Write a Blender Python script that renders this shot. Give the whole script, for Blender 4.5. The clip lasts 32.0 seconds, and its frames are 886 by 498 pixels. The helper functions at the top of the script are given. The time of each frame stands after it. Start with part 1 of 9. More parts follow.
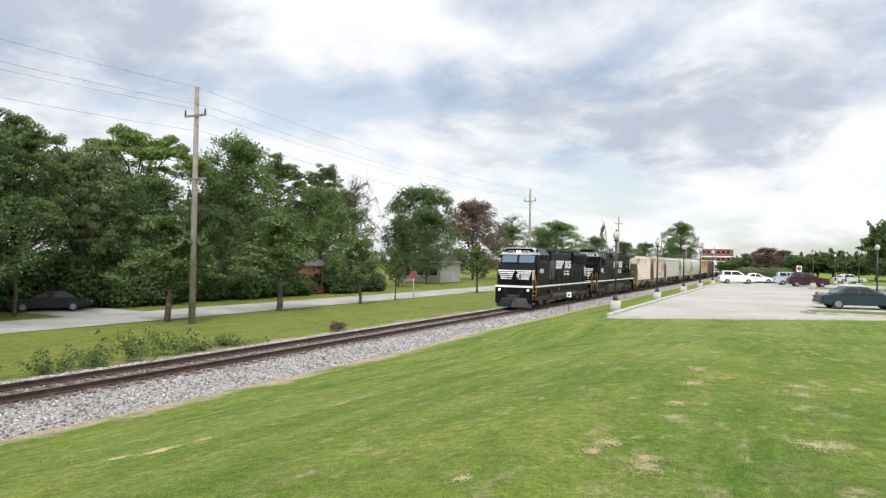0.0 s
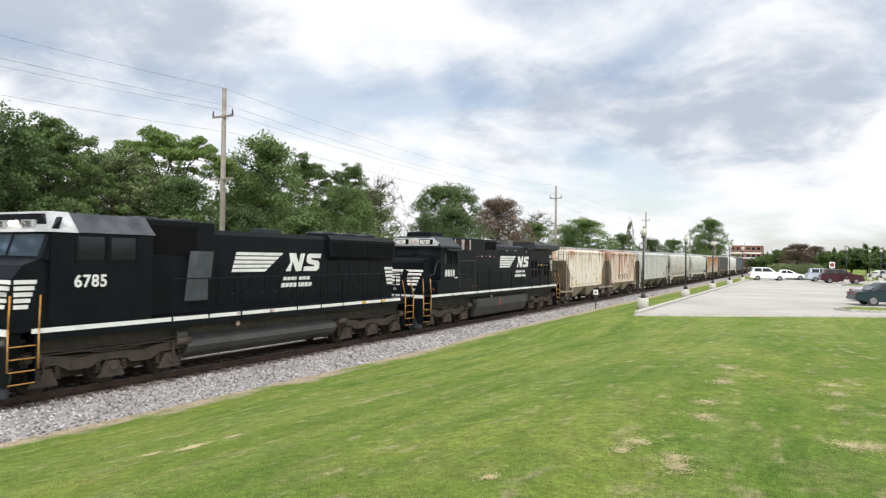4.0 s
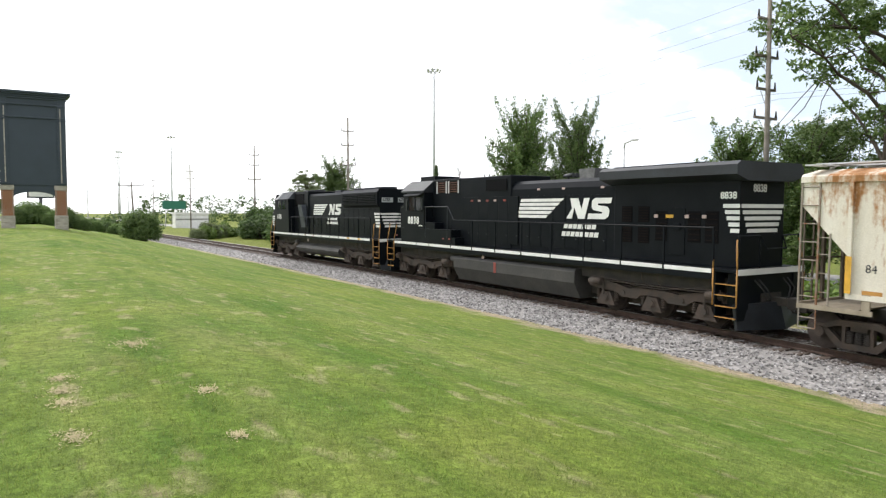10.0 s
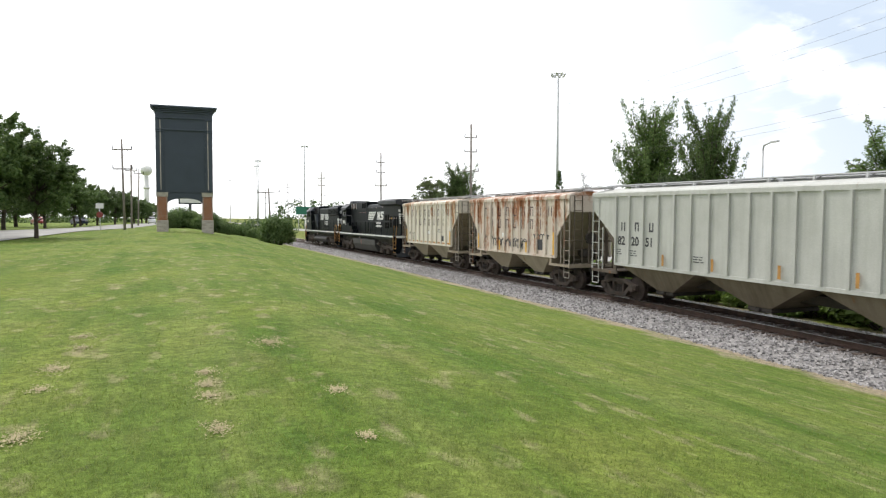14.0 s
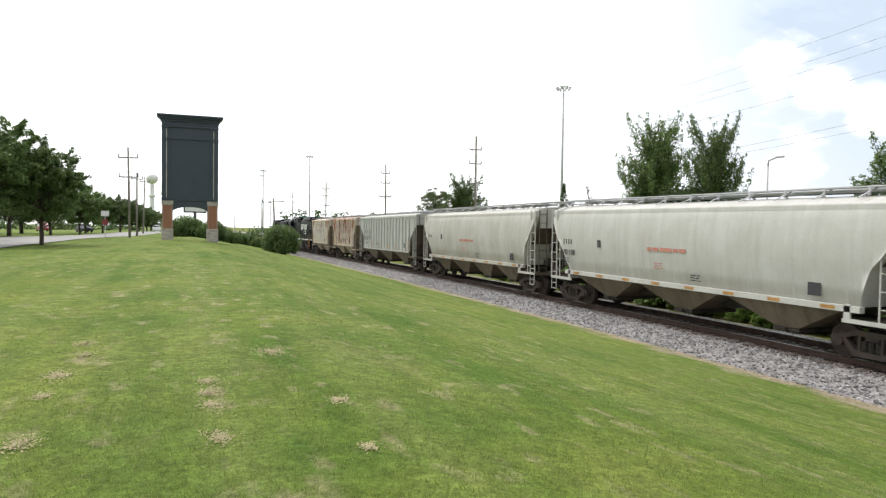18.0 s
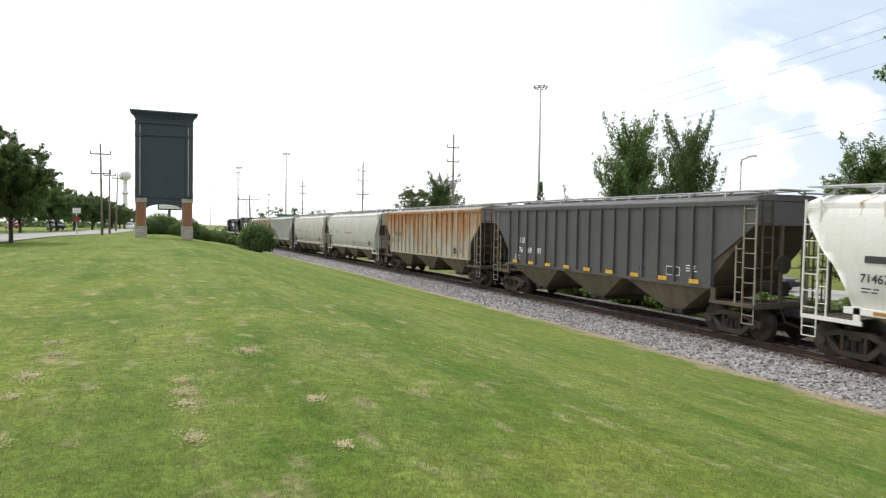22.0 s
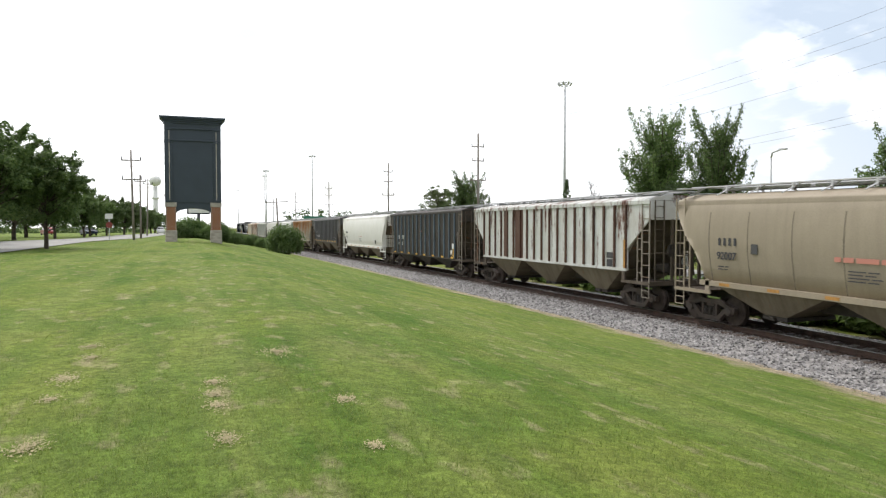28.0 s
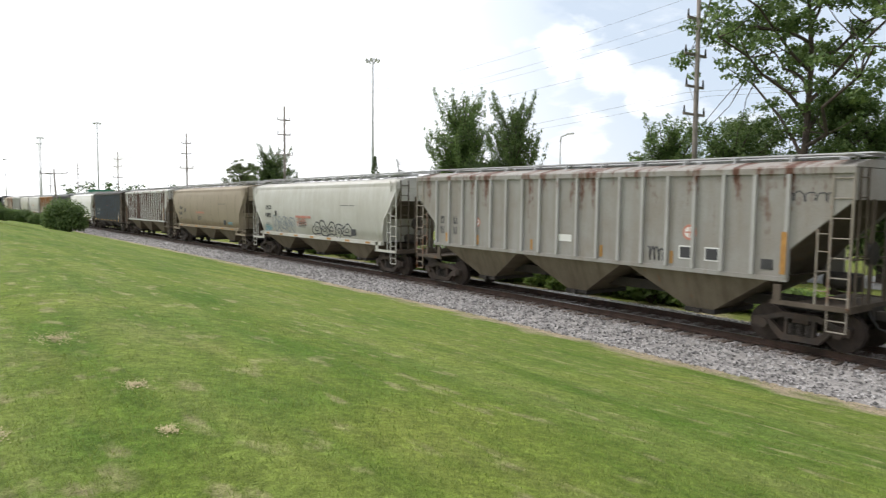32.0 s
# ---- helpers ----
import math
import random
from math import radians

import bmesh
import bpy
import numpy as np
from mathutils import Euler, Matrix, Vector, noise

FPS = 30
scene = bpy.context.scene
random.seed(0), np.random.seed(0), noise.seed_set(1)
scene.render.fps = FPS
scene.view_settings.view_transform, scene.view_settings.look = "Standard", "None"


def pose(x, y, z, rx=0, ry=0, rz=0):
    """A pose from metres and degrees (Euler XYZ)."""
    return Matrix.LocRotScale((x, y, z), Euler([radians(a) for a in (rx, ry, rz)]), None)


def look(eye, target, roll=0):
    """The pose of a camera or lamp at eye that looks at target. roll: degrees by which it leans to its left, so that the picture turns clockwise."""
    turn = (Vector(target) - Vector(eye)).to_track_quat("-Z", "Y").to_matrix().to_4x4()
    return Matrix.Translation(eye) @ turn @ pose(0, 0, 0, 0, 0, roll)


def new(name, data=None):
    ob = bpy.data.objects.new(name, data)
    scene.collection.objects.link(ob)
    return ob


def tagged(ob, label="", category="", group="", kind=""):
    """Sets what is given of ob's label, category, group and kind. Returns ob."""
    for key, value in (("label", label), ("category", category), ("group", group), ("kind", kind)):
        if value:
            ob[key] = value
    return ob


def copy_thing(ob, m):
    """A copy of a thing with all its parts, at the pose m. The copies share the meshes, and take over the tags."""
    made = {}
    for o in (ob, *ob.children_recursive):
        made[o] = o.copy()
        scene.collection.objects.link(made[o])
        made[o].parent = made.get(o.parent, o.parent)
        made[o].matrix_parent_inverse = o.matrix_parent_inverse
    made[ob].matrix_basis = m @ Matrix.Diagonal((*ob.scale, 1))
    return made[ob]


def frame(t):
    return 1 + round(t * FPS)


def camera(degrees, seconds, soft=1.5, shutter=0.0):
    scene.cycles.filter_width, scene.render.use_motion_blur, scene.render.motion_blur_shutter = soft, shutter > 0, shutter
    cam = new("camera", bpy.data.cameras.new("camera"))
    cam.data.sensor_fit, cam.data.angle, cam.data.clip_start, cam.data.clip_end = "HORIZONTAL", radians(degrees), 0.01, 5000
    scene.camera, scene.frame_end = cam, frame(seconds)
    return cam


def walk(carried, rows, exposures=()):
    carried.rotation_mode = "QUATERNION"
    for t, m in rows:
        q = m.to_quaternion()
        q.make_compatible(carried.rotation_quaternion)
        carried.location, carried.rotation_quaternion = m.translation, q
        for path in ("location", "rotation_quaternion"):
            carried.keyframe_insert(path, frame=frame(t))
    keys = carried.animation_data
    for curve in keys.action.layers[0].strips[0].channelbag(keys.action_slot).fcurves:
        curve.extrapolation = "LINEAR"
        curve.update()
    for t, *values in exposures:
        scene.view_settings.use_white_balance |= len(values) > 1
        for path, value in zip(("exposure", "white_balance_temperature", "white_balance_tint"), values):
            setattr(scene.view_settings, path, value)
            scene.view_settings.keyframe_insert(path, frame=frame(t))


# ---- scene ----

# The camera is held by someone who turns on the spot: seconds, heading (to the left of the track's far end), tilt, lean.
EYE = 3.65          # above the top of the rails
ARM, SIDE = 0.259, 0.306   # the lens ahead of and beside the axis of the turn
TURN = [
    (0, 26.11, 0.80, 1.03),
    (0.5, 26.28, 0.75, 1.02),
    (1, 26.52, 0.63, 1.14),
    (1.5, 26.98, -0.22, 0.18),
    (2, 27.42, 0.06, 0.54),
    (2.5, 27.57, -0.63, 0.41),
    (4.5, 28.91, 0.99, 1.12),
    (5, 30.06, 1.06, 1.49),
    (5.5, 31.92, 0.50, 1.42),
    (6, 34.92, -0.66, 1.75),
    (6.5, 42.37, -2.79, 1.60),
    (7, 51.51, -3.19, 0.67),
    (7.5, 67.59, -1.81, -0.98),
    (8, 87.35, -1.04, -0.20),
    (8.5, 110.42, -2.04, -0.55),
    (9, 127.62, -3.34, -0.58),
    (9.5, 141.03, -3.08, -0.31),
    (10, 148.63, -3.10, -0.02),
    (10.5, 152.79, -2.80, 0.19),
    (11, 154.81, -2.65, -0.21),
    (11.5, 155.99, -2.64, -0.20),
    (12, 157.26, -2.84, 0.05),
    (12.5, 157.81, -2.84, 0.09),
    (13, 158.18, -2.75, -0.13),
    (13.5, 158.38, -2.57, 0.01),
    (14, 158.71, -2.63, 0.12),
    (14.5, 159.08, -2.63, 0.28),
    (16.5, 158.81, -1.76, 0.91),
    (17, 159.11, -1.52, 0.95),
    (17.5, 159.14, -1.45, 0.85),
    (18, 159.03, -1.68, 0.78),
    (18.5, 159.43, -1.54, 0.85),
    (19, 159.47, -1.46, 1.04),
    (19.5, 159.39, -1.37, 0.97),
    (20, 159.15, -1.62, 0.75),
    (20.5, 158.52, -1.89, 0.46),
    (21, 157.55, -1.47, 0.49),
    (21.5, 157.20, -1.36, 0.85),
    (22, 157.16, -1.83, 0.85),
    (22.5, 157.18, -1.73, 0.59),
    (23, 157.15, -1.70, 0.15),
    (23.5, 157.15, -2.20, -0.10),
    (24, 157.50, -2.93, -0.51),
    (24.5, 158.43, -2.62, -0.30),
    (25, 158.83, -2.40, -0.40),
    (25.5, 158.92, -2.25, -0.21),
    (27.5, 159.13, -1.94, 0.10),
    (28, 159.33, -1.88, -0.09),
    (28.5, 159.46, -2.18, -0.04),
    (29, 159.74, -2.34, -0.14),
    (29.5, 159.96, -2.69, -0.39),
    (30, 159.87, -2.74, -0.21),
    (30.5, 159.63, -2.71, -0.11),
    (31, 158.47, -2.72, -0.37),
    (31.5, 153.55, -2.99, -0.35),
    (32, 143.54, -3.80, 0.36),
]
cam = camera(65.5, 32.0, soft=1.25, shutter=0.12)


def held(heading, tilt, lean):
    h, p = radians(heading), radians(tilt)
    eye = Vector((-ARM * math.sin(h) + SIDE * math.cos(h), ARM * math.cos(h) + SIDE * math.sin(h), EYE))
    ahead = Vector((-math.sin(h) * math.cos(p), math.cos(h) * math.cos(p), math.sin(p)))
    return look(eye, eye + ahead, lean)


walk(cam, [(t, held(h, p, r)) for t, h, p, r in TURN],
     exposures=[(0, 0.45), (6, 0.52), (8.5, 0.82), (11, 0.34), (16, 0.28), (32, 0.22)])

# ---- sky and sun ----
SUN_AZ, SUN_EL = radians(205), radians(52)      # from +y to the left
world = bpy.data.worlds.new("sky")
scene.world = world
world.use_nodes = True
wn, wl = world.node_tree.nodes, world.node_tree.links
wn.clear()
w_out = wn.new("ShaderNodeOutputWorld")
w_sky = wn.new("ShaderNodeTexSky")
w_sky.sky_type, w_sky.sun_disc = "NISHITA", False
w_sky.sun_elevation, w_sky.sun_rotation = SUN_EL, -SUN_AZ
w_sky.air_density, w_sky.dust_density = 1.0, 1.5
w_co = wn.new("ShaderNodeTexCoord")
w_sep = wn.new("ShaderNodeSeparateXYZ")
wl.new(w_co.outputs["Generated"], w_sep.inputs[0])
# clouds lie on a plane overhead: direction divided by its height
w_h = wn.new("ShaderNodeMath"); w_h.operation = "MAXIMUM"; w_h.inputs[1].default_value = 0.0
wl.new(w_sep.outputs["Z"], w_h.inputs[0])
w_h2 = wn.new("ShaderNodeMath"); w_h2.operation = "ADD"; w_h2.inputs[1].default_value = 0.30
wl.new(w_h.outputs[0], w_h2.inputs[0])
w_div = wn.new("ShaderNodeVectorMath"); w_div.operation = "DIVIDE"
w_cmb = wn.new("ShaderNodeCombineXYZ")
for k in range(3):
    wl.new(w_h2.outputs[0], w_cmb.inputs[k])
wl.new(w_co.outputs["Generated"], w_div.inputs[0]); wl.new(w_cmb.outputs[0], w_div.inputs[1])


def w_noise(scale, detail, rough, offset):
    m = wn.new("ShaderNodeMapping"); m.inputs["Location"].default_value = offset
    n = wn.new("ShaderNodeTexNoise"); n.inputs["Scale"].default_value = scale
    n.inputs["Detail"].default_value, n.inputs["Roughness"].default_value = detail, rough
    n.inputs["Distortion"].default_value = 0.25
    wl.new(w_div.outputs[0], m.inputs[0]); wl.new(m.outputs[0], n.inputs["Vector"])
    return n.outputs["Fac"]


def w_range(src, lo, hi, a, b):
    r = wn.new("ShaderNodeMapRange"); r.interpolation_type = "SMOOTHSTEP"
    for k, v in zip(("From Min", "From Max", "To Min", "To Max"), (lo, hi, a, b)):
        r.inputs[k].default_value = v
    wl.new(src, r.inputs["Value"])
    return r.outputs[0]


def w_times(a, b):
    m = wn.new("ShaderNodeMath"); m.operation = "MULTIPLY"
    wl.new(a, m.inputs[0]); wl.new(b, m.inputs[1])
    return m.outputs[0]


def w_towards(az, el, lo, hi, a, b):
    d = wn.new("ShaderNodeVectorMath"); d.operation = "DOT_PRODUCT"
    wl.new(w_co.outputs["Generated"], d.inputs[0])
    d.inputs[1].default_value = (-math.sin(radians(az)) * math.cos(radians(el)), math.cos(radians(az)) * math.cos(radians(el)), math.sin(radians(el)))
    return w_range(d.outputs["Value"], lo, hi, a, b)


w_cover = w_range(w_noise(1.3, 7, 0.55, (3.1, 1.7, 0.0)), 0.38, 0.55, 0.42, 1.0)
# heavy grey clouds down the line, thin bright haze the other way, and a clear bright foot to the sky


def w_add(*terms):
    out = terms[0]
    for t in terms[1:]:
        m = wn.new("ShaderNodeMath"); m.operation = "ADD"
        wl.new(out, m.inputs[0]); wl.new(t, m.inputs[1])
        out = m.outputs[0]
    return out


def w_mass(az, el, r, a=1.0):
    """A cloud mass of angular radius r round one direction."""
    return w_towards(az, el, math.cos(radians(r)), 1.0, 0.0, a)


w_banks = w_add(w_mass(24, 12.0, 7, 0.75), w_mass(16, 11.8, 7, 0.9), w_mass(8, 11.5, 7, 0.9), w_mass(1, 9.8, 6, 0.8), w_mass(52, 19, 14, 1.3), w_mass(64, 16, 9, 0.5), w_mass(-4, 19, 12, 0.62), w_mass(35, 13, 6, 0.55), w_mass(-22, 14, 12, 0.5))
w_rag = w_range(w_noise(3.4, 9, 0.60, (5.9, 3.4, 0.0)), 0.2, 0.8, -0.9, 0.9)
w_thick = w_times(w_range(w_add(w_banks, w_rag), -0.05, 1.55, 0.0, 0.88), w_range(w_banks, 0.0, 0.7, 0.12, 1.0))
# clouds are brighter round the veiled sun
w_dot = wn.new("ShaderNodeVectorMath"); w_dot.operation = "DOT_PRODUCT"
wl.new(w_co.outputs["Generated"], w_dot.inputs[0])
w_dot.inputs[1].default_value = (-math.sin(SUN_AZ) * math.cos(SUN_EL), math.cos(SUN_AZ) * math.cos(SUN_EL), math.sin(SUN_EL))
w_glow = w_range(w_dot.outputs["Value"], -0.4, 0.95, 0.76, 1.55)
w_ramp = wn.new("ShaderNodeMix"); w_ramp.data_type = "RGBA"
w_ramp.inputs["A"].default_value = (9.6, 9.7, 9.9, 1)      # bright thin cloud
w_ramp.inputs["B"].default_value = (4.5, 5.15, 6.3, 1)      # grey undersides
wl.new(w_thick, w_ramp.inputs["Factor"])
w_mix = wn.new("ShaderNodeMix"); w_mix.data_type = "RGBA"
# the haze opens to pale blue with small white puffs over the pole line
w_puffs = w_range(w_add(w_mass(134, 12.2, 2.7), w_mass(130.5, 10.2, 2.3), w_mass(127, 8.8, 2.6, 0.9), w_mass(132, 5.2, 3.0, 0.9), w_range(w_noise(5.0, 7, 0.55, (1.1, 4.3, 0.0)), 0.3, 0.7, -0.55, 0.55)), 0.0, 1.15, 1.0, 0.0)
w_hole = w_times(w_towards(114, 21, 0.80, 0.97, 0.0, 0.92), w_puffs)
w_open = wn.new("ShaderNodeMath"); w_open.operation = "SUBTRACT"; w_open.use_clamp = True
wl.new(w_cover, w_open.inputs[0]); wl.new(w_hole, w_open.inputs[1])
wl.new(w_open.outputs[0], w_mix.inputs["Factor"])
w_lit = wn.new("ShaderNodeVectorMath"); w_lit.operation = "SCALE"
wl.new(w_ramp.outputs["Result"], w_lit.inputs[0]); wl.new(w_glow, w_lit.inputs["Scale"])
w_veil = wn.new("ShaderNodeMix"); w_veil.data_type = "RGBA"      # thin haze over the blue of the opening
w_veil.inputs["B"].default_value = (6.5, 7.45, 8.7, 1)
wl.new(w_towards(118, 18, 0.80, 0.95, 0.0, 0.85), w_veil.inputs["Factor"]); wl.new(w_sky.outputs[0], w_veil.inputs["A"])
wl.new(w_veil.outputs["Result"], w_mix.inputs["A"]); wl.new(w_lit.outputs[0], w_mix.inputs["B"])
w_bg = wn.new("ShaderNodeBackground"); w_bg.inputs["Strength"].default_value = 0.1
wl.new(w_mix.outputs["Result"], w_bg.inputs["Color"]); wl.new(w_bg.outputs[0], w_out.inputs["Surface"])

sun = new("sun", bpy.data.lights.new("sun", "SUN"))
sun.data.energy, sun.data.angle, sun.data.color = 2.0, radians(12), (1.0, 0.95, 0.88)
sun.matrix_world = look((0, 0, 60), (60 * math.sin(SUN_AZ) * math.cos(SUN_EL), -60 * math.cos(SUN_AZ) * math.cos(SUN_EL), 60 - 60 * math.sin(SUN_EL)))


# ---- materials ----
def mat(name, rgb, rough=0.6, metal=0.0, var=0.0, scale=3.0, rgb2=None, bump=0.0, bscale=40.0, spec=0.5, extra=None):
    """A surface with two scales of variation: rgb mixed towards rgb2 by broad noise, darkened by fine grain."""
    m = bpy.data.materials.new(name)
    m.use_nodes = True
    n, l = m.node_tree.nodes, m.node_tree.links
    b = n["Principled BSDF"]
    b.inputs["Roughness"].default_value, b.inputs["Metallic"].default_value = rough, metal
    b.inputs["Specular IOR Level"].default_value = spec
    b.inputs["Base Color"].default_value = (*rgb, 1)
    if var or bump:
        co = n.new("ShaderNodeTexCoord")
        info = n.new("ShaderNodeObjectInfo")
        off = n.new("ShaderNodeVectorMath"); off.operation = "MULTIPLY_ADD"
        off.inputs[1].default_value = (37, 61, 23)
        l.new(info.outputs["Random"], off.inputs[0]); l.new(co.outputs["Object"], off.inputs[2])
        if var:
            big = n.new("ShaderNodeTexNoise"); big.inputs["Scale"].default_value, big.inputs["Detail"].default_value = scale, 6
            fine = n.new("ShaderNodeTexNoise"); fine.inputs["Scale"].default_value, fine.inputs["Detail"].default_value = bscale, 4
            l.new(off.outputs[0], big.inputs["Vector"]); l.new(off.outputs[0], fine.inputs["Vector"])
            r = n.new("ShaderNodeMapRange"); r.inputs["From Min"].default_value, r.inputs["From Max"].default_value = 0.35, 0.65
            l.new(big.outputs["Fac"], r.inputs["Value"])
            mix = n.new("ShaderNodeMix"); mix.data_type = "RGBA"
            mix.inputs["A"].default_value = (*rgb, 1)
            mix.inputs["B"].default_value = (*(rgb2 or [c * (1 - var) for c in rgb]), 1)
            l.new(r.outputs[0], mix.inputs["Factor"])
            mul = n.new("ShaderNodeMix"); mul.data_type, mul.blend_type = "RGBA", "MULTIPLY"
            mul.inputs["Factor"].default_value = min(1.0, var)
            l.new(mix.outputs["Result"], mul.inputs["A"])
            gr = n.new("ShaderNodeMapRange"); gr.inputs["From Min"].default_value, gr.inputs["From Max"].default_value = 0.3, 0.7
            gr.inputs["To Min"].default_value, gr.inputs["To Max"].default_value = 0.55, 1.25
            l.new(fine.outputs["Fac"], gr.inputs["Value"]); l.new(gr.outputs[0], mul.inputs["B"])
            l.new(mul.outputs["Result"], b.inputs["Base Color"])
        if bump:
            f2 = n.new("ShaderNodeTexNoise"); f2.inputs["Scale"].default_value, f2.inputs["Detail"].default_value = bscale, 5
            l.new(off.outputs[0], f2.inputs["Vector"])
            bp = n.new("ShaderNodeBump"); bp.inputs["Strength"].default_value, bp.inputs["Distance"].default_value = bump, 0.02
            l.new(f2.outputs["Fac"], bp.inputs["Height"]); l.new(bp.outputs[0], b.inputs["Normal"])
    return m


M_black = mat("black_loco_paint", (0.0045, 0.006, 0.0085), 0.42, var=0.4, scale=1.2, rgb2=(0.008, 0.0095, 0.012), bscale=25, spec=0.10)
M_blackroof = mat("sooty_roof_paint", (0.018, 0.022, 0.029), 0.5, var=0.5, scale=1.5, bscale=20)
M_under = mat("grimy_underframe", (0.028, 0.025, 0.023), 0.8, var=0.6, scale=2.5, rgb2=(0.050, 0.040, 0.032), bump=0.4)
M_tank = mat("dusty_fuel_tank", (0.055, 0.052, 0.048), 0.7, var=0.5, scale=1.2, rgb2=(0.035, 0.034, 0.033), bscale=15)
M_white = mat("white_paint", (0.78, 0.78, 0.76), 0.5, var=0.15, scale=2)
M_orange = mat("orange_handrail_paint", (0.50, 0.25, 0.06), 0.55, var=0.35, scale=4)
M_yellow = mat("yellow_reflector", (0.75, 0.42, 0.05), 0.45, var=0.3, scale=6)
M_red = mat("red_paint", (0.27, 0.055, 0.045), 0.5, var=0.3)
M_pink = mat("faded_lamp_lens", (0.46, 0.34, 0.32), 0.4)
M_grille = mat("dark_grille", (0.006, 0.006, 0.007), 0.9, spec=0.08)
M_rustgrille = mat("rusty_intake_slats", (0.16, 0.07, 0.045), 0.8, var=0.5, scale=6)
M_wheel = mat("rusty_wheel", (0.05, 0.034, 0.027), 0.8, var=0.5, scale=5, bump=0.2)
M_truck = mat("cast_truck_steel", (0.046, 0.038, 0.032), 0.85, var=0.6, scale=4, rgb2=(0.070, 0.048, 0.036), bump=0.4)
M_rail = mat("brown_rail", (0.075, 0.042, 0.030), 0.75, var=0.5, scale=3, bump=0.2)
M_railtop = mat("polished_rail_head", (0.35, 0.34, 0.33), 0.3, metal=0.9)
M_tie = mat("weathered_tie_timber", (0.065, 0.045, 0.034), 0.9, var=0.6, scale=4, rgb2=(0.11, 0.085, 0.068), bump=0.6)
M_stone = mat("grey_ballast_stone", (0.43, 0.415, 0.41), 0.9, var=0.5, scale=1.5, rgb2=(0.32, 0.305, 0.30), bscale=12, bump=0.5)
M_ballast = mat("ballast_bed", (0.33, 0.315, 0.305), 0.95, var=0.7, scale=3, rgb2=(0.20, 0.19, 0.185), bump=1.0, bscale=14)


def rusted(m):
    """Brown brake dust and rust on the stones beside and between the rails."""
    n, l = m.node_tree.nodes, m.node_tree.links
    p = n["Principled BSDF"]
    src = p.inputs["Base Color"].links[0].from_socket
    co, sep = n.new("ShaderNodeTexCoord"), n.new("ShaderNodeSeparateXYZ")
    l.new(co.outputs["Object"], sep.inputs[0])
    off = n.new("ShaderNodeMath"); off.operation = "ADD"; off.inputs[1].default_value = 18.0
    ab = n.new("ShaderNodeMath"); ab.operation = "ABSOLUTE"
    l.new(sep.outputs["X"], off.inputs[0]); l.new(off.outputs[0], ab.inputs[0])
    nz = n.new("ShaderNodeTexNoise"); nz.inputs["Scale"].default_value = 1.5
    l.new(co.outputs["Object"], nz.inputs["Vector"])
    su = n.new("ShaderNodeMath"); su.operation = "MULTIPLY_ADD"; su.inputs[1].default_value = 0.7
    l.new(nz.outputs["Fac"], su.inputs[0]); l.new(ab.outputs[0], su.inputs[2])
    r = n.new("ShaderNodeMapRange")
    for k, v in zip(("From Min", "From Max", "To Min", "To Max"), (1.45, 2.0, 0.45, 0.0)):
        r.inputs[k].default_value = v
    l.new(su.outputs[0], r.inputs["Value"])
    x = n.new("ShaderNodeMix"); x.data_type = "RGBA"; x.inputs["B"].default_value = (0.12, 0.085, 0.065, 1)
    l.new(r.outputs[0], x.inputs["Factor"]); l.new(src, x.inputs["A"]); l.new(x.outputs["Result"], p.inputs["Base Color"])


def each_differs(m, lo, hi):
    """Every separate stone is lighter or darker than the next."""
    n, l = m.node_tree.nodes, m.node_tree.links
    p = n["Principled BSDF"]
    src = p.inputs["Base Color"].links[0].from_socket
    geo, r = n.new("ShaderNodeNewGeometry"), n.new("ShaderNodeMapRange")
    r.inputs["To Min"].default_value, r.inputs["To Max"].default_value = lo, hi
    l.new(geo.outputs["Random Per Island"], r.inputs["Value"])
    x = n.new("ShaderNodeMix"); x.data_type, x.blend_type = "RGBA", "MULTIPLY"; x.inputs["Factor"].default_value = 1.0
    l.new(src, x.inputs["A"]); l.new(r.outputs[0], x.inputs["B"]); l.new(x.outputs["Result"], p.inputs["Base Color"])


each_differs(M_stone, 0.28, 1.30)
rusted(M_stone); rusted(M_ballast)
M_bark = mat("tree_bark", (0.10, 0.078, 0.058), 0.9, var=0.6, scale=3, bump=0.8, bscale=14)
M_pole = mat("weathered_pole_timber", (0.19, 0.165, 0.14), 0.85, var=0.4, scale=2, rgb2=(0.27, 0.24, 0.21), bump=0.4)
M_wire = mat("dark_wire", (0.03, 0.03, 0.03), 0.6)
M_road = mat("pale_concrete_road", (0.36, 0.35, 0.33), 0.9, var=0.3, scale=0.3, bump=0.2)
M_lot = mat("pale_concrete_lot", (0.39, 0.375, 0.345), 0.9, var=0.22, scale=0.25, bump=0.2, bscale=10)
M_concrete = mat("concrete", (0.45, 0.43, 0.39), 0.9, var=0.3, scale=3, bump=0.3)
M_galv = mat("galvanised_steel", (0.60, 0.605, 0.61), 0.5, metal=0.15, var=0.2)
M_darkmetal = mat("dark_painted_metal", (0.03, 0.033, 0.035), 0.45, var=0.2)
M_tyre = mat("tyre_rubber", (0.02, 0.02, 0.02), 0.85)


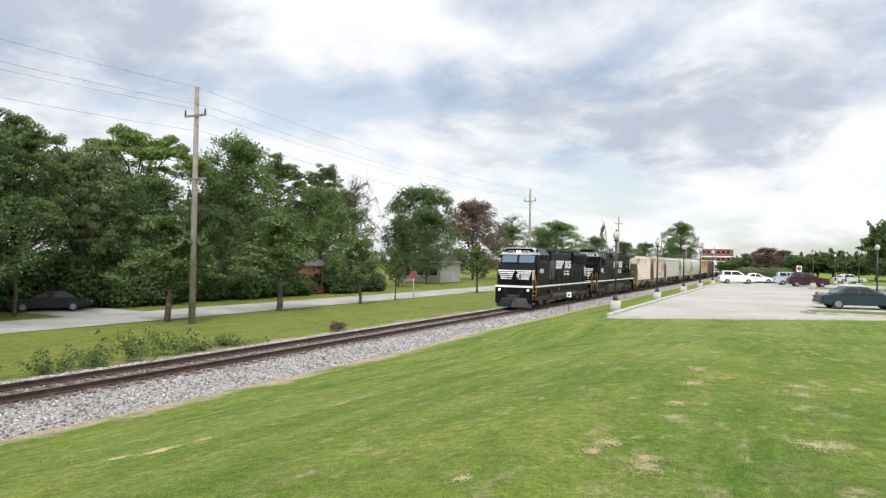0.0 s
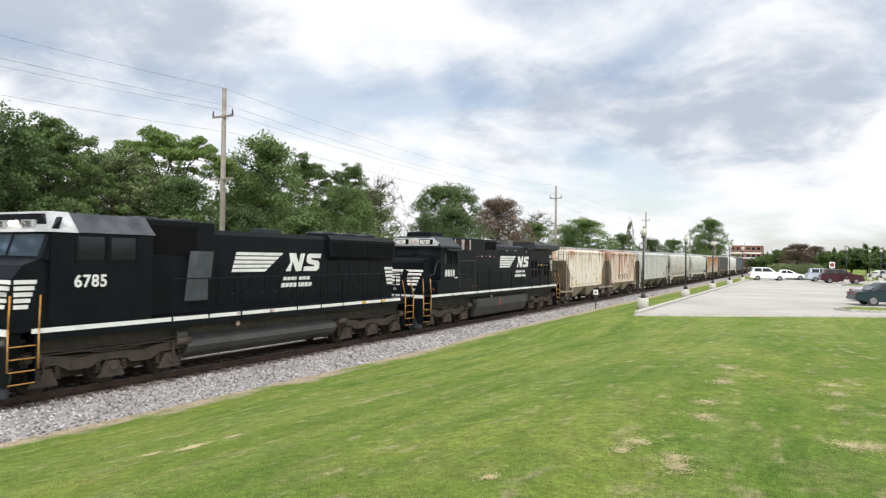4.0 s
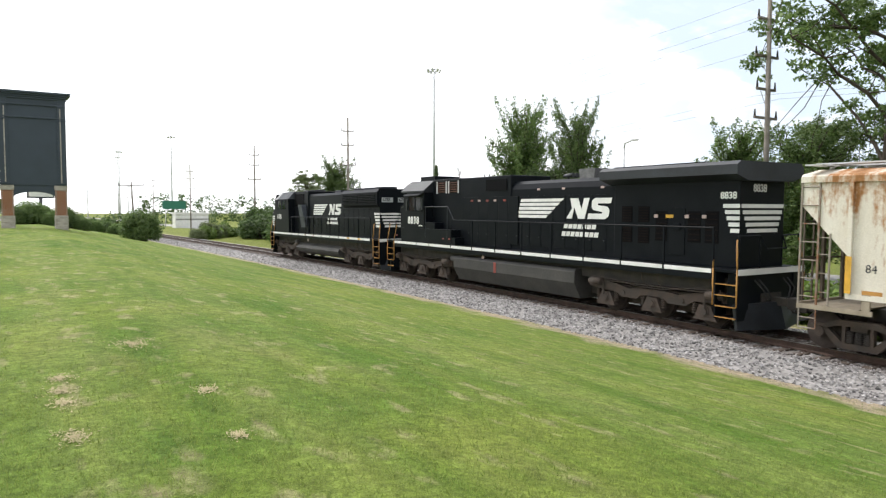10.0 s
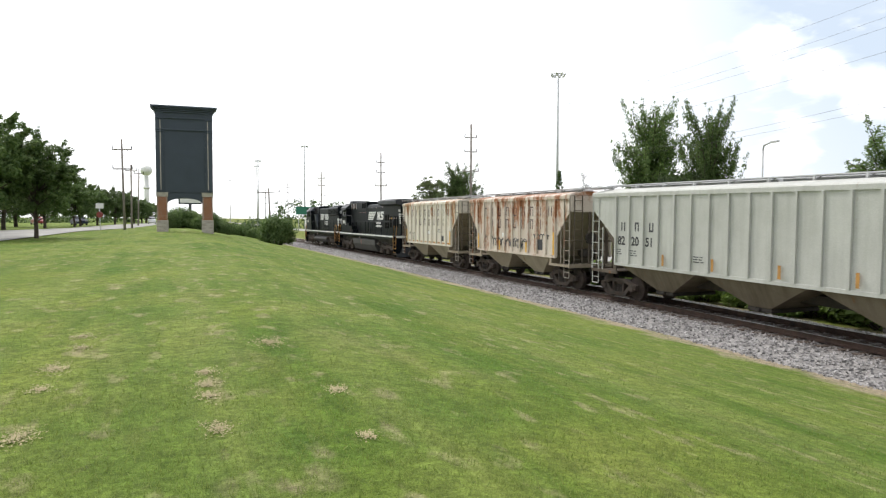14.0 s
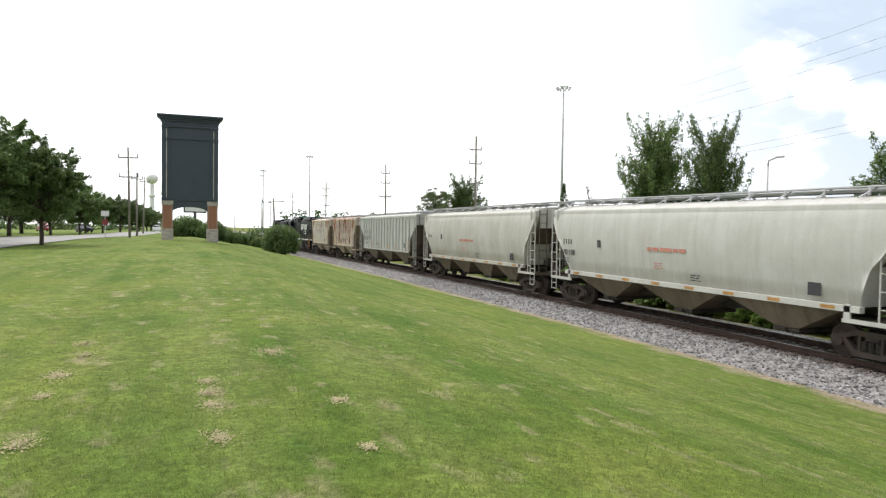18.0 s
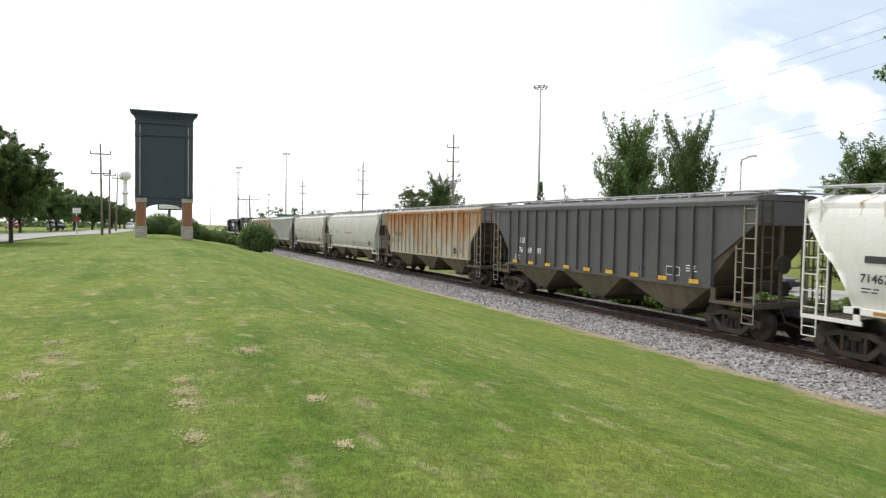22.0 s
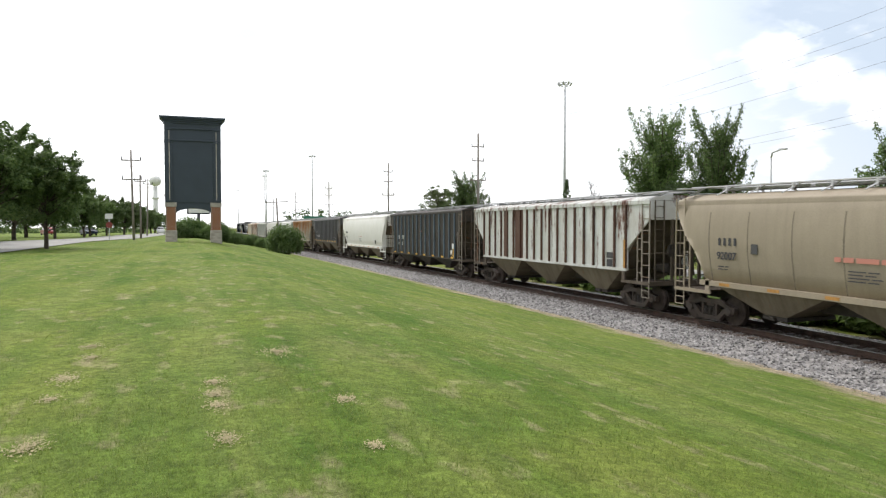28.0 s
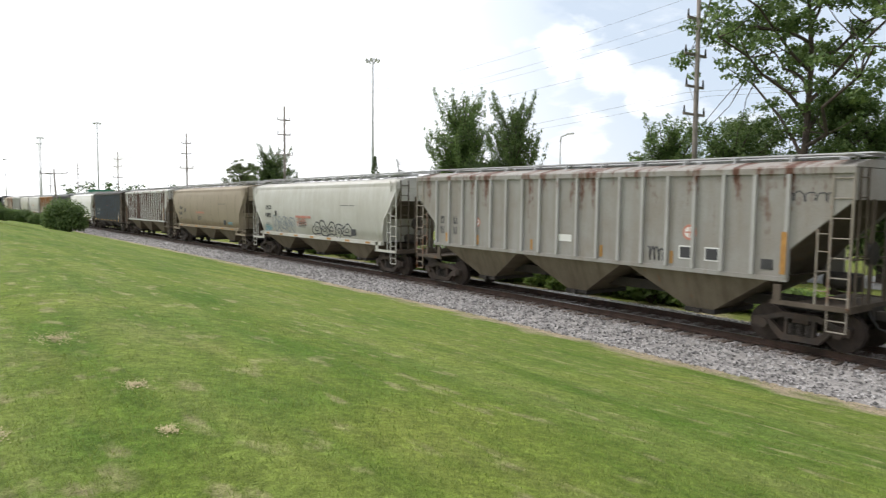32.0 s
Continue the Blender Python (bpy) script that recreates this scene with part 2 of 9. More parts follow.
def leaf_mat(name, a, b):
    m = bpy.data.materials.new(name)
    m.use_nodes = True
    n, l = m.node_tree.nodes, m.node_tree.links
    p = n["Principled BSDF"]
    geo, info = n.new("ShaderNodeNewGeometry"), n.new("ShaderNodeObjectInfo")
    mix = n.new("ShaderNodeMix"); mix.data_type = "RGBA"
    mix.inputs["A"].default_value, mix.inputs["B"].default_value = (*a, 1), (*b, 1)
    l.new(geo.outputs["Random Per Island"], mix.inputs["Factor"])
    hs = n.new("ShaderNodeHueSaturation")
    mr = n.new("ShaderNodeMapRange"); mr.inputs["To Min"].default_value, mr.inputs["To Max"].default_value = 0.75, 1.25
    l.new(info.outputs["Random"], mr.inputs["Value"]); l.new(mr.outputs[0], hs.inputs["Value"])
    l.new(mix.outputs["Result"], hs.inputs["Color"]); l.new(hs.outputs[0], p.inputs["Base Color"])
    p.inputs["Roughness"].default_value = 0.6
    tr = n.new("ShaderNodeBsdfTranslucent"); l.new(hs.outputs[0], tr.inputs["Color"])
    ms = n.new("ShaderNodeMixShader"); ms.inputs[0].default_value = 0.4
    out = n["Material Output"]
    l.new(p.outputs[0], ms.inputs[1]); l.new(tr.outputs[0], ms.inputs[2]); l.new(ms.outputs[0], out.inputs["Surface"])
    return m


M_leaf = leaf_mat("green_leaves", (0.056, 0.108, 0.026), (0.158, 0.226, 0.066))
M_leafdark = leaf_mat("dark_green_leaves", (0.036, 0.074, 0.019), (0.098, 0.150, 0.043))
M_leafpale = leaf_mat("pale_green_leaves", (0.10, 0.14, 0.05), (0.20, 0.245, 0.10))
M_leafbright = leaf_mat("bright_green_leaves", (0.095, 0.165, 0.028), (0.195, 0.285, 0.060))
M_leafrust = leaf_mat("purple_brown_leaves", (0.09, 0.055, 0.045), (0.15, 0.11, 0.075))
M_blade = leaf_mat("grass_blades", (0.125, 0.188, 0.030), (0.255, 0.300, 0.080))


def lawn_mat():
    m = bpy.data.materials.new("mown_lawn")
    m.use_nodes = True
    n, l = m.node_tree.nodes, m.node_tree.links
    p = n["Principled BSDF"]; p.inputs["Roughness"].default_value = 0.9; p.inputs["Specular IOR Level"].default_value = 0.1
    co = n.new("ShaderNodeTexCoord")

    def noise_(scale, detail, stretch=(1, 1, 1)):
        mp = n.new("ShaderNodeMapping"); mp.inputs["Scale"].default_value = stretch
        t = n.new("ShaderNodeTexNoise"); t.inputs["Scale"].default_value, t.inputs["Detail"].default_value = scale, detail
        l.new(co.outputs["Object"], mp.inputs[0]); l.new(mp.outputs[0], t.inputs["Vector"])
        return t.outputs["Fac"]

    def rng(src, lo, hi, a=0.0, b=1.0):
        r = n.new("ShaderNodeMapRange")
        for k, v in zip(("From Min", "From Max", "To Min", "To Max"), (lo, hi, a, b)):
            r.inputs[k].default_value = v
        l.new(src, r.inputs["Value"])
        return r.outputs[0]

    def mixc(fac, a, b, blend="MIX"):
        x = n.new("ShaderNodeMix"); x.data_type, x.blend_type = "RGBA", blend
        if isinstance(fac, float):
            x.inputs["Factor"].default_value = fac
        else:
            l.new(fac, x.inputs["Factor"])
        for k, v in (("A", a), ("B", b)):
            if isinstance(v, tuple):
                x.inputs[k].default_value = (*v, 1)
            else:
                l.new(v, x.inputs[k])
        return x.outputs["Result"]

    base = mixc(rng(noise_(0.35, 5), 0.35, 0.65), (0.098, 0.172, 0.024), (0.190, 0.240, 0.046))
    # lush dark clumps and yellowed turf, about a metre across
    base = mixc(rng(noise_(0.8, 6, (1.5, 0.25, 1)), 0.48, 0.68, 0.0, 0.60), base, (0.064, 0.138, 0.017))
    base = mixc(rng(noise_(1.5, 6, (1.4, 0.25, 1)), 0.50, 0.68, 0.0, 0.44), base, (0.220, 0.245, 0.064))
    # mower tracks along the line of the track
    base = mixc(rng(noise_(0.9, 3, (1, 0.04, 1)), 0.44, 0.60, 0.0, 0.36), base, (0.225, 0.275, 0.078))
    # dry straw patches
    base = mixc(rng(noise_(1.2, 6, (1, 0.5, 1)), 0.58, 0.74, 0.0, 0.30), base, (0.27, 0.235, 0.115))
    # thin flecks of mown straw
    base = mixc(rng(noise_(3.4, 6, (1, 0.45, 1)), 0.58, 0.68, 0.0, 0.62), base, (0.33, 0.30, 0.16))
    # scalped spots along the mower's two wheel lines
    spx = n.new("ShaderNodeSeparateXYZ"); l.new(co.outputs["Object"], spx.inputs[0])
    for xx, wid, lo in ((-0.95, 0.42, 0.57), (0.72, 0.34, 0.58), (-7.6, 0.5, 0.60), (-1.7, 0.2, 0.60)):
        d1 = n.new("ShaderNodeMath"); d1.operation = "SUBTRACT"; d1.inputs[1].default_value = xx; l.new(spx.outputs["X"], d1.inputs[0])
        d2 = n.new("ShaderNodeMath"); d2.operation = "ABSOLUTE"; l.new(d1.outputs[0], d2.inputs[0])
        near = rng(d2.outputs[0], wid * 0.3, wid, 1.0, 0.0)
        spot = rng(noise_(1.9, 6, (1.0, 0.55, 1.0)), lo, lo + 0.1)
        mm = n.new("ShaderNodeMath"); mm.operation = "MULTIPLY"; l.new(near, mm.inputs[0]); l.new(spot, mm.inputs[1])
        m3 = n.new("ShaderNodeMath"); m3.operation = "MULTIPLY"; m3.inputs[1].default_value = 0.8; l.new(mm.outputs[0], m3.inputs[0])
        base = mixc(m3.outputs[0], base, (0.36, 0.31, 0.18))
    # bare straw-coloured edge along the ballast
    sp = n.new("ShaderNodeSeparateXYZ"); l.new(co.outputs["Object"], sp.inputs[0])
    add = n.new("ShaderNodeMath"); add.operation = "MULTIPLY_ADD"; add.inputs[1].default_value = 3.8
    l.new(noise_(0.9, 7, (1, 0.6, 1)), add.inputs[0]); 
    off = n.new("ShaderNodeMath"); off.operation = "ADD"; off.inputs[1].default_value = 18.0; l.new(sp.outputs["X"], off.inputs[0])
    ab = n.new("ShaderNodeMath"); ab.operation = "ABSOLUTE"; l.new(off.outputs[0], ab.inputs[0]); l.new(ab.outputs[0], add.inputs[2])
    base = mixc(rng(add.outputs[0], 5.45, 6.25, 0.92, 0.0), base, (0.41, 0.335, 0.245))
    # drier, duller turf between the track and the street
    base = mixc(rng(sp.outputs["X"], -22.5, -21.0, 0.55, 0.0), base, (0.165, 0.172, 0.042))
    base = mixc(0.75, base, rng(noise_(16, 6), 0.3, 0.7, 0.55, 1.32), "MULTIPLY")
    base = mixc(0.5, base, rng(noise_(4.5, 5), 0.3, 0.7, 0.55, 1.4), "MULTIPLY")
    base = mixc(0.65, base, rng(noise_(90, 3), 0.3, 0.7, 0.5, 1.3), "MULTIPLY")
    l.new(base, p.inputs["Base Color"])
    bp = n.new("ShaderNodeBump"); bp.inputs["Strength"].default_value, bp.inputs["Distance"].default_value = 0.9, 0.05
    l.new(noise_(45, 6), bp.inputs["Height"]); l.new(bp.outputs[0], p.inputs["Normal"])
    return m


M_lawn = lawn_mat()


# ---- mesh helpers ----
def box(bm, x0, x1, y0, y1, z0, z1, bev=0.0):
    vs = [bm.verts.new(p) for p in ((x0, y0, z0), (x1, y0, z0), (x1, y1, z0), (x0, y1, z0), (x0, y0, z1), (x1, y0, z1), (x1, y1, z1), (x0, y1, z1))]
    fs = [bm.faces.new([vs[i] for i in q]) for q in ((3, 2, 1, 0), (4, 5, 6, 7), (0, 1, 5, 4), (1, 2, 6, 5), (2, 3, 7, 6), (3, 0, 4, 7))]
    if bev:
        es = list({e for f in fs for e in f.edges})
        bmesh.ops.bevel(bm, geom=es, offset=bev, segments=2, affect="EDGES", profile=0.6)
    return bm


def prism(bm, pts, axis, a, b):
    """A polygon of two coordinates drawn out along an axis from a to b."""
    def at(p, c):
        return {"x": (c, p[0], p[1]), "y": (p[0], c, p[1]), "z": (p[0], p[1], c)}[axis]
    lo, hi = [bm.verts.new(at(p, a)) for p in pts], [bm.verts.new(at(p, b)) for p in pts]
    fs = [bm.faces.new(lo), bm.faces.new(list(reversed(hi)))]
    for i in range(len(pts)):
        j = (i + 1) % len(pts)
        fs.append(bm.faces.new((lo[j], lo[i], hi[i], hi[j])))
    bmesh.ops.recalc_face_normals(bm, faces=fs)
    return bm


def hexa(bm, lo, hi):
    """A block between two quads (four corners each, in the same order)."""
    a, b = [bm.verts.new(p) for p in lo], [bm.verts.new(p) for p in hi]
    fs = [bm.faces.new(list(reversed(a))), bm.faces.new(b)]
    for i in range(4):
        j = (i + 1) % 4
        fs.append(bm.faces.new((a[i], a[j], b[j], b[i])))
    bmesh.ops.recalc_face_normals(bm, faces=fs)
    return bm


def rod(bm, p, q, r, seg=8, r2=None, cap=True):
    p, q = Vector(p), Vector(q)
    d = (q - p).normalized()
    u = d.cross(Vector((0, 0, 1)) if abs(d.z) < 0.9 else Vector((1, 0, 0))).normalized()
    v = d.cross(u)
    r2 = r if r2 is None else r2
    rings = []
    for c, rr in ((p, r), (q, r2)):
        rings.append([bm.verts.new(c + (u * math.cos(2 * math.pi * k / seg) + v * math.sin(2 * math.pi * k / seg)) * rr) for k in range(seg)])
    for k in range(seg):
        j = (k + 1) % seg
        f = bm.faces.new((rings[0][k], rings[0][j], rings[1][j], rings[1][k])); f.smooth = seg > 6
    if cap:
        bm.faces.new(list(reversed(rings[0]))); bm.faces.new(rings[1])
    return bm


def pipe(bm, pts, r, seg=6):
    for a, b in zip(pts, pts[1:]):
        rod(bm, a, b, r, seg)
    return bm


def mesh_of(name, bm, material):
    me = bpy.data.meshes.new(name)
    bm.to_mesh(me); bm.free()
    me.materials.append(material)
    return me


def part(name, bm, material, parent, label="", at=None):
    """One mesh of a thing, linked under it."""
    ob = new(name, mesh_of(name, bm, material))
    ob.parent = parent
    if at is not None:
        ob.matrix_basis = at
    return tagged(ob, label)


def more(name, me, parent, at=None, label=""):
    """Another part on the same mesh."""
    ob = new(name, me)
    ob.parent = parent
    if at is not None:
        ob.matrix_basis = at
    return tagged(ob, label)


def thing(name, label, category, at=None, group="", kind=""):
    ob = new(name)
    ob.empty_display_size = 0.2
    if at is not None:
        ob.matrix_basis = at
    return tagged(ob, label, category, group, kind)


def B():
    return bmesh.new()


def soup(name, verts, faces, material, parent=None, label="", category="", kind=""):
    me = bpy.data.meshes.new(name)
    me.from_pydata(verts, [], faces)
    me.materials.append(material)
    me.update()
    ob = new(name, me)
    ob.parent = parent
    return tagged(ob, label, category, kind=kind)

# ---- the ground ----
TX = -18.0           # the middle of the track
TOE = TX + 3.25      # where the ballast meets the lawn


def track_z(y):
    """The line climbs a little past the camera and falls again towards the bend."""
    pts = [(-150, 0.12), (-95, 0.27), (-55, 0.42), (-35, 0.45), (-18, 0.42), (-5, 0.22), (12, 0.0), (60, -0.05)]
    k = [sum(ramp(y + d, pts) for d in (-6, -3, 0, 3, 6)) / 5]
    return k[0]


def ramp(v, pts):
    return float(np.interp(v, [p[0] for p in pts], [p[1] for p in pts]))


def ease(t):
    t = min(1.0, max(0.0, t))
    return t * t * (3 - 2 * t)


def crest(y):
    """Height of the lawn's top by the camera's line along the track."""
    return ramp(y, [(-400, 0.6), (-130, 2.2), (-95, 2.2), (-62, 2.45), (-30, 2.3), (0, 2.0), (15, 1.55), (36, 0.90), (600, 0.90)])


def ground_z(x, y):
    if x < TX:
        return -0.45 + track_z(y) - 0.1 * ease((TX - 3 - x) / 8)
    t = (x - TOE) / (-2.0 - TOE)
    t = min(1.0, max(0.0, t))
    foot = -0.43 + track_z(y)
    z = foot + (crest(y) - foot) * (0.75 * t + 0.25 * ease(t))
    if y > 27:       # level towards the lot
        k = ease((y - 27) / 7)
        t2 = min(1.0, max(0.0, (x - TOE) / (-8.2 - TOE)))
        z = z * (1 - k) + k * (-0.40 + 1.24 * t2)
    return z


def spread(lo, hi, fine_lo, fine_hi, fine, growth):
    out = list(np.arange(fine_lo, fine_hi + 1e-6, fine))
    s, v = fine, fine_hi
    while v < hi:
        s *= growth; v += s; out.append(min(v, hi))
    s, v = fine, fine_lo
    while v > lo:
        s *= growth; v -= s; out.insert(0, max(v, lo))
    return out


def build_ground():
    xs, ys = spread(-1500, 1500, -22, 14, 0.5, 1.35), spread(-1800, 1800, -95, 60, 0.8, 1.3)
    verts = [(x, y, ground_z(x, y)) for y in ys for x in xs]
    n = len(xs)
    faces = [(j * n + i, j * n + i + 1, (j + 1) * n + i + 1, (j + 1) * n + i) for j in range(len(ys) - 1) for i in range(n - 1)]
    g = soup("ground", verts, faces, M_lawn, None, "mown green lawn with pale mower tracks and dry patches", "lawn", "structure")
    for p in g.data.polygons:
        p.use_smooth = True
    return g


build_ground()


STATIONS = [-700, -400, -250, -200] + [float(v) for v in range(-160, 66, 3)] + [100, 200, 400, 900]


def sweep(prof, step=1):
    """A cross-section drawn along the track."""
    bm = B()
    rings = [[bm.verts.new((x, y, z + track_z(y))) for x, z in prof] for y in STATIONS]
    for a, b in zip(rings, rings[1:]):
        for i in range(len(prof)):
            j = (i + 1) % len(prof)
            bm.faces.new((a[i], a[j], b[j], b[i]))
    bm.faces.new(rings[0]); bm.faces.new(list(reversed(rings[-1])))
    bmesh.ops.recalc_face_normals(bm, faces=bm.faces)
    return bm


def build_track():
    track = thing("railway_track", "single railway track with brown rails on grey ballast", "railway track", kind="structure")
    prof = [(TX - 3.2, -0.7), (TX - 3.2, -0.44), (TX - 1.75, -0.215), (TX + 1.75, -0.215), (TX + 3.25, -0.415), (TX + 3.25, -0.7)]
    part("ballast_bed", sweep(prof), M_ballast, track, "grey crushed-stone ballast")
    for s in (-1, 1):
        x = TX + s * 0.755
        p = [(x - 0.07, -0.172), (x + 0.07, -0.172), (x + 0.07, -0.155), (x + 0.012, -0.13), (x + 0.012, -0.045), (x + 0.036, -0.035), (x + 0.036, -0.004),
             (x - 0.036, -0.004), (x - 0.036, -0.035), (x - 0.012, -0.045), (x - 0.012, -0.13), (x - 0.07, -0.155)]
        r = part("rail", sweep(p), M_rail, track)
        part("rail_head", sweep([(x - 0.03, -0.0038), (x + 0.03, -0.0038), (x + 0.03, 0), (x - 0.03, 0)]), M_railtop, r, "polished running surface")
    return track


TRACK = build_track()

# ---- the train ----
def car_mat(name, base, rust=(0.22, 0.085, 0.03), amount=0.3, top=0.0, dirt=(0.16, 0.14, 0.11), grime=0.4, rough=0.6, streak=2.2, soft=0.13):
    """Weathered car paint: upright rust streaks (more of them towards the roof for top > 0) and a film of dirt."""
    m = bpy.data.materials.new(name)
    m.use_nodes = True
    n, l = m.node_tree.nodes, m.node_tree.links
    p = n["Principled BSDF"]; p.inputs["Roughness"].default_value = rough; p.inputs["Specular IOR Level"].default_value = 0.22
    co = n.new("ShaderNodeTexCoord"); info = n.new("ShaderNodeObjectInfo")
    off = n.new("ShaderNodeVectorMath"); off.operation = "MULTIPLY_ADD"; off.inputs[1].default_value = (0, 0, 0)
    l.new(info.outputs["Random"], off.inputs[0]); l.new(co.outputs["Object"], off.inputs[2])

    def nz(scale, detail, stretch, shift):
        mp = n.new("ShaderNodeMapping"); mp.inputs["Scale"].default_value, mp.inputs["Location"].default_value = stretch, (shift, shift * 1.7, 0)
        t = n.new("ShaderNodeTexNoise"); t.inputs["Scale"].default_value, t.inputs["Detail"].default_value = scale, detail
        t.inputs["Roughness"].default_value = 0.62
        l.new(off.outputs[0], mp.inputs[0]); l.new(mp.outputs[0], t.inputs["Vector"])
        return t.outputs["Fac"]

    def rng(src, lo, hi, a=0.0, b=1.0):
        r = n.new("ShaderNodeMapRange")
        for k, v in zip(("From Min", "From Max", "To Min", "To Max"), (lo, hi, a, b)):
            r.inputs[k].default_value = v
        l.new(src, r.inputs["Value"])
        return r.outputs[0]

    def math_(op, a, b):
        x = n.new("ShaderNodeMath"); x.operation = op
        for k, v in enumerate((a, b)):
            if isinstance(v, (int, float)):
                x.inputs[k].default_value = v
            else:
                l.new(v, x.inputs[k])
        return x.outputs[0]

    def mixc(fac, a, b, blend="MIX"):
        x = n.new("ShaderNodeMix"); x.data_type, x.blend_type = "RGBA", blend
        if isinstance(fac, float):
            x.inputs["Factor"].default_value = fac
        else:
            l.new(fac, x.inputs["Factor"])
        for k, v in (("A", a), ("B", b)):
            if isinstance(v, tuple):
                x.inputs[k].default_value = (*v, 1)
            else:
                l.new(v, x.inputs[k])
        return x.outputs["Result"]

    shift = sum(ord(c) for c in name) % 17 * 3.1
    sep = n.new("ShaderNodeSeparateXYZ"); l.new(co.outputs["Object"], sep.inputs[0])
    height = rng(sep.outputs["Z"], 1.6, 4.3, -0.5, 0.5)
    s = math_("ADD", nz(streak, 5, (0.2, 1.0, 0.16), shift), math_("MULTIPLY", height, 0.28 * top))
    s2 = math_("ADD", s, math_("MULTIPLY", math_("SUBTRACT", nz(7, 5, (1, 1, 0.7), shift + 5), 0.5), 0.35))
    lo = 0.74 - 0.36 * amount
    col = mixc(rng(nz(0.8, 5, (1, 1, 1), shift + 9), 0.35, 0.7, 0.0, grime), base, dirt)
    col = mixc(rng(nz(3.0, 5, (0.3, 1.3, 0.12), shift + 2), 0.45, 0.75, 0.0, grime), col, dirt)
    col = mixc(rng(s2, lo, lo + soft), col, rust)
    col = mixc(rng(s2, lo + 0.9 * soft, lo + 1.9 * soft, 0.0, 0.7), col, tuple(c * 0.45 for c in rust))
    col = mixc(0.25, col, rng(nz(30, 3, (1, 1, 1), shift), 0.3, 0.7, 0.6, 1.3), "MULTIPLY")
    l.new(col, p.inputs["Base Color"])
    return m


def lettering(text, size, parent, material, y, z, x, name="lettering", bold=0.0, slant=0.0, space=1.0):
    """Flat painted characters on the side that faces the lawn; y is where they begin, z their foot."""
    cu = bpy.data.curves.new(name, "FONT")
    cu.body, cu.size, cu.offset, cu.extrude, cu.shear, cu.space_character = text, size, bold, 0.002, slant, space
    tmp = bpy.data.objects.new(name, cu)
    scene.collection.objects.link(tmp)
    me = bpy.data.meshes.new_from_object(tmp.evaluated_get(bpy.context.evaluated_depsgraph_get()))
    bpy.data.objects.remove(tmp)
    bpy.data.curves.remove(cu)
    me.name = name
    me.materials.clear(); me.materials.append(material)
    ob = new(name, me)
    ob.parent = parent
    ob.matrix_basis = Matrix(((0, 0, 1, x), (1, 0, 0, y), (0, 1, 0, z), (0, 0, 0, 1)))
    return ob


def part_each(name, bm, material, parent, label=""):
    """Every separate piece of the mesh becomes a part of its own."""
    left = set(bm.verts)
    made = []
    while left:
        stack, group = [left.pop()], []
        while stack:
            v = stack.pop(); group.append(v)
            for e in v.link_edges:
                o = e.other_vert(v)
                if o in left:
                    left.remove(o); stack.append(o)
        ids = {v: k for k, v in enumerate(group)}
        fs = {fc for v in group for fc in v.link_faces}
        me = bpy.data.meshes.new(name)
        me.from_pydata([tuple(v.co) for v in group], [], [[ids[v] for v in fc.verts] for fc in fs])
        me.materials.append(material)
        made.append(more(name, me, parent, None, label))
    bm.free()
    return made


def bars(bm, y, z, x, widths, h, gap=0.05, slant=0.0, t=0.004):
    """A row of plain bars in place of a name."""
    for w in widths:
        if w > 0:
            hexa(bm, [(x, y, z), (x, y + w, z), (x + t, y + w, z), (x + t, y, z)],
                 [(x, y + slant * h, z + h), (x, y + w + slant * h, z + h), (x + t, y + w + slant * h, z + h), (x + t, y + slant * h, z + h)])
        y += abs(w) + gap
    return bm


def wheelset_mesh(r):
    bm = B()
    rod(bm, (-1.05, 0, 0), (1.05, 0, 0), 0.075, 12)
    for s in (-1, 1):
        rod(bm, (s * 0.69, 0, 0), (s * 0.83, 0, 0), r, 28)
        rod(bm, (s * 0.66, 0, 0), (s * 0.69, 0, 0), r + 0.027, 28)
        rod(bm, (s * 0.83, 0, 0), (s * 0.845, 0, 0), r - 0.06, 24)
        rod(bm, (s * 0.845, 0, 0), (s * 0.90, 0, 0), 0.13, 14)
        for k in range(3):     # bearing cap bolts show the turning
            a = 2 * math.pi * k / 3
            rod(bm, (s * 1.05, 0.045 * math.cos(a), 0.045 * math.sin(a)), (s * 1.075, 0.045 * math.cos(a), 0.045 * math.sin(a)), 0.014, 6)
    return mesh_of("wheelset", bm, M_wheel)


ME_WHEEL = wheelset_mesh(0.46)
ME_LWHEEL = wheelset_mesh(0.51)


def freight_frame_mesh(x):
    """One cast side frame with its window and spring opening."""
    bm = B()
    w = 0.16
    top = [(-1.12, 0.40), (-1.15, 0.60), (-0.80, 0.66), (-0.45, 0.80), (0.45, 0.80), (0.80, 0.66), (1.15, 0.60), (1.12, 0.40), (0.92, 0.40), (0.88, 0.52), (0.42, 0.66), (-0.42, 0.66), (-0.88, 0.52), (-0.92, 0.40)]
    prism(bm, top, "x", x - w / 2, x + w / 2)
    prism(bm, [(-0.86, 0.53), (-0.70, 0.56), (-0.36, 0.26), (0.36, 0.26), (0.70, 0.56), (0.86, 0.53), (0.45, 0.12), (-0.45, 0.12)], "x", x - w / 2 + 0.004, x + w / 2 - 0.004)
    for y in (-0.36, 0.28):
        box(bm, x - w / 2 + 0.01, x + w / 2 - 0.01, y, y + 0.08, 0.25, 0.68)
    for y in (-0.89, 0.89):
        rod(bm, (x - 0.02, y, 0.46), (x + 0.13 * (1 if x > 0 else -1), y, 0.46), 0.125, 14)
    return mesh_of("side_frame", bm, M_truck)


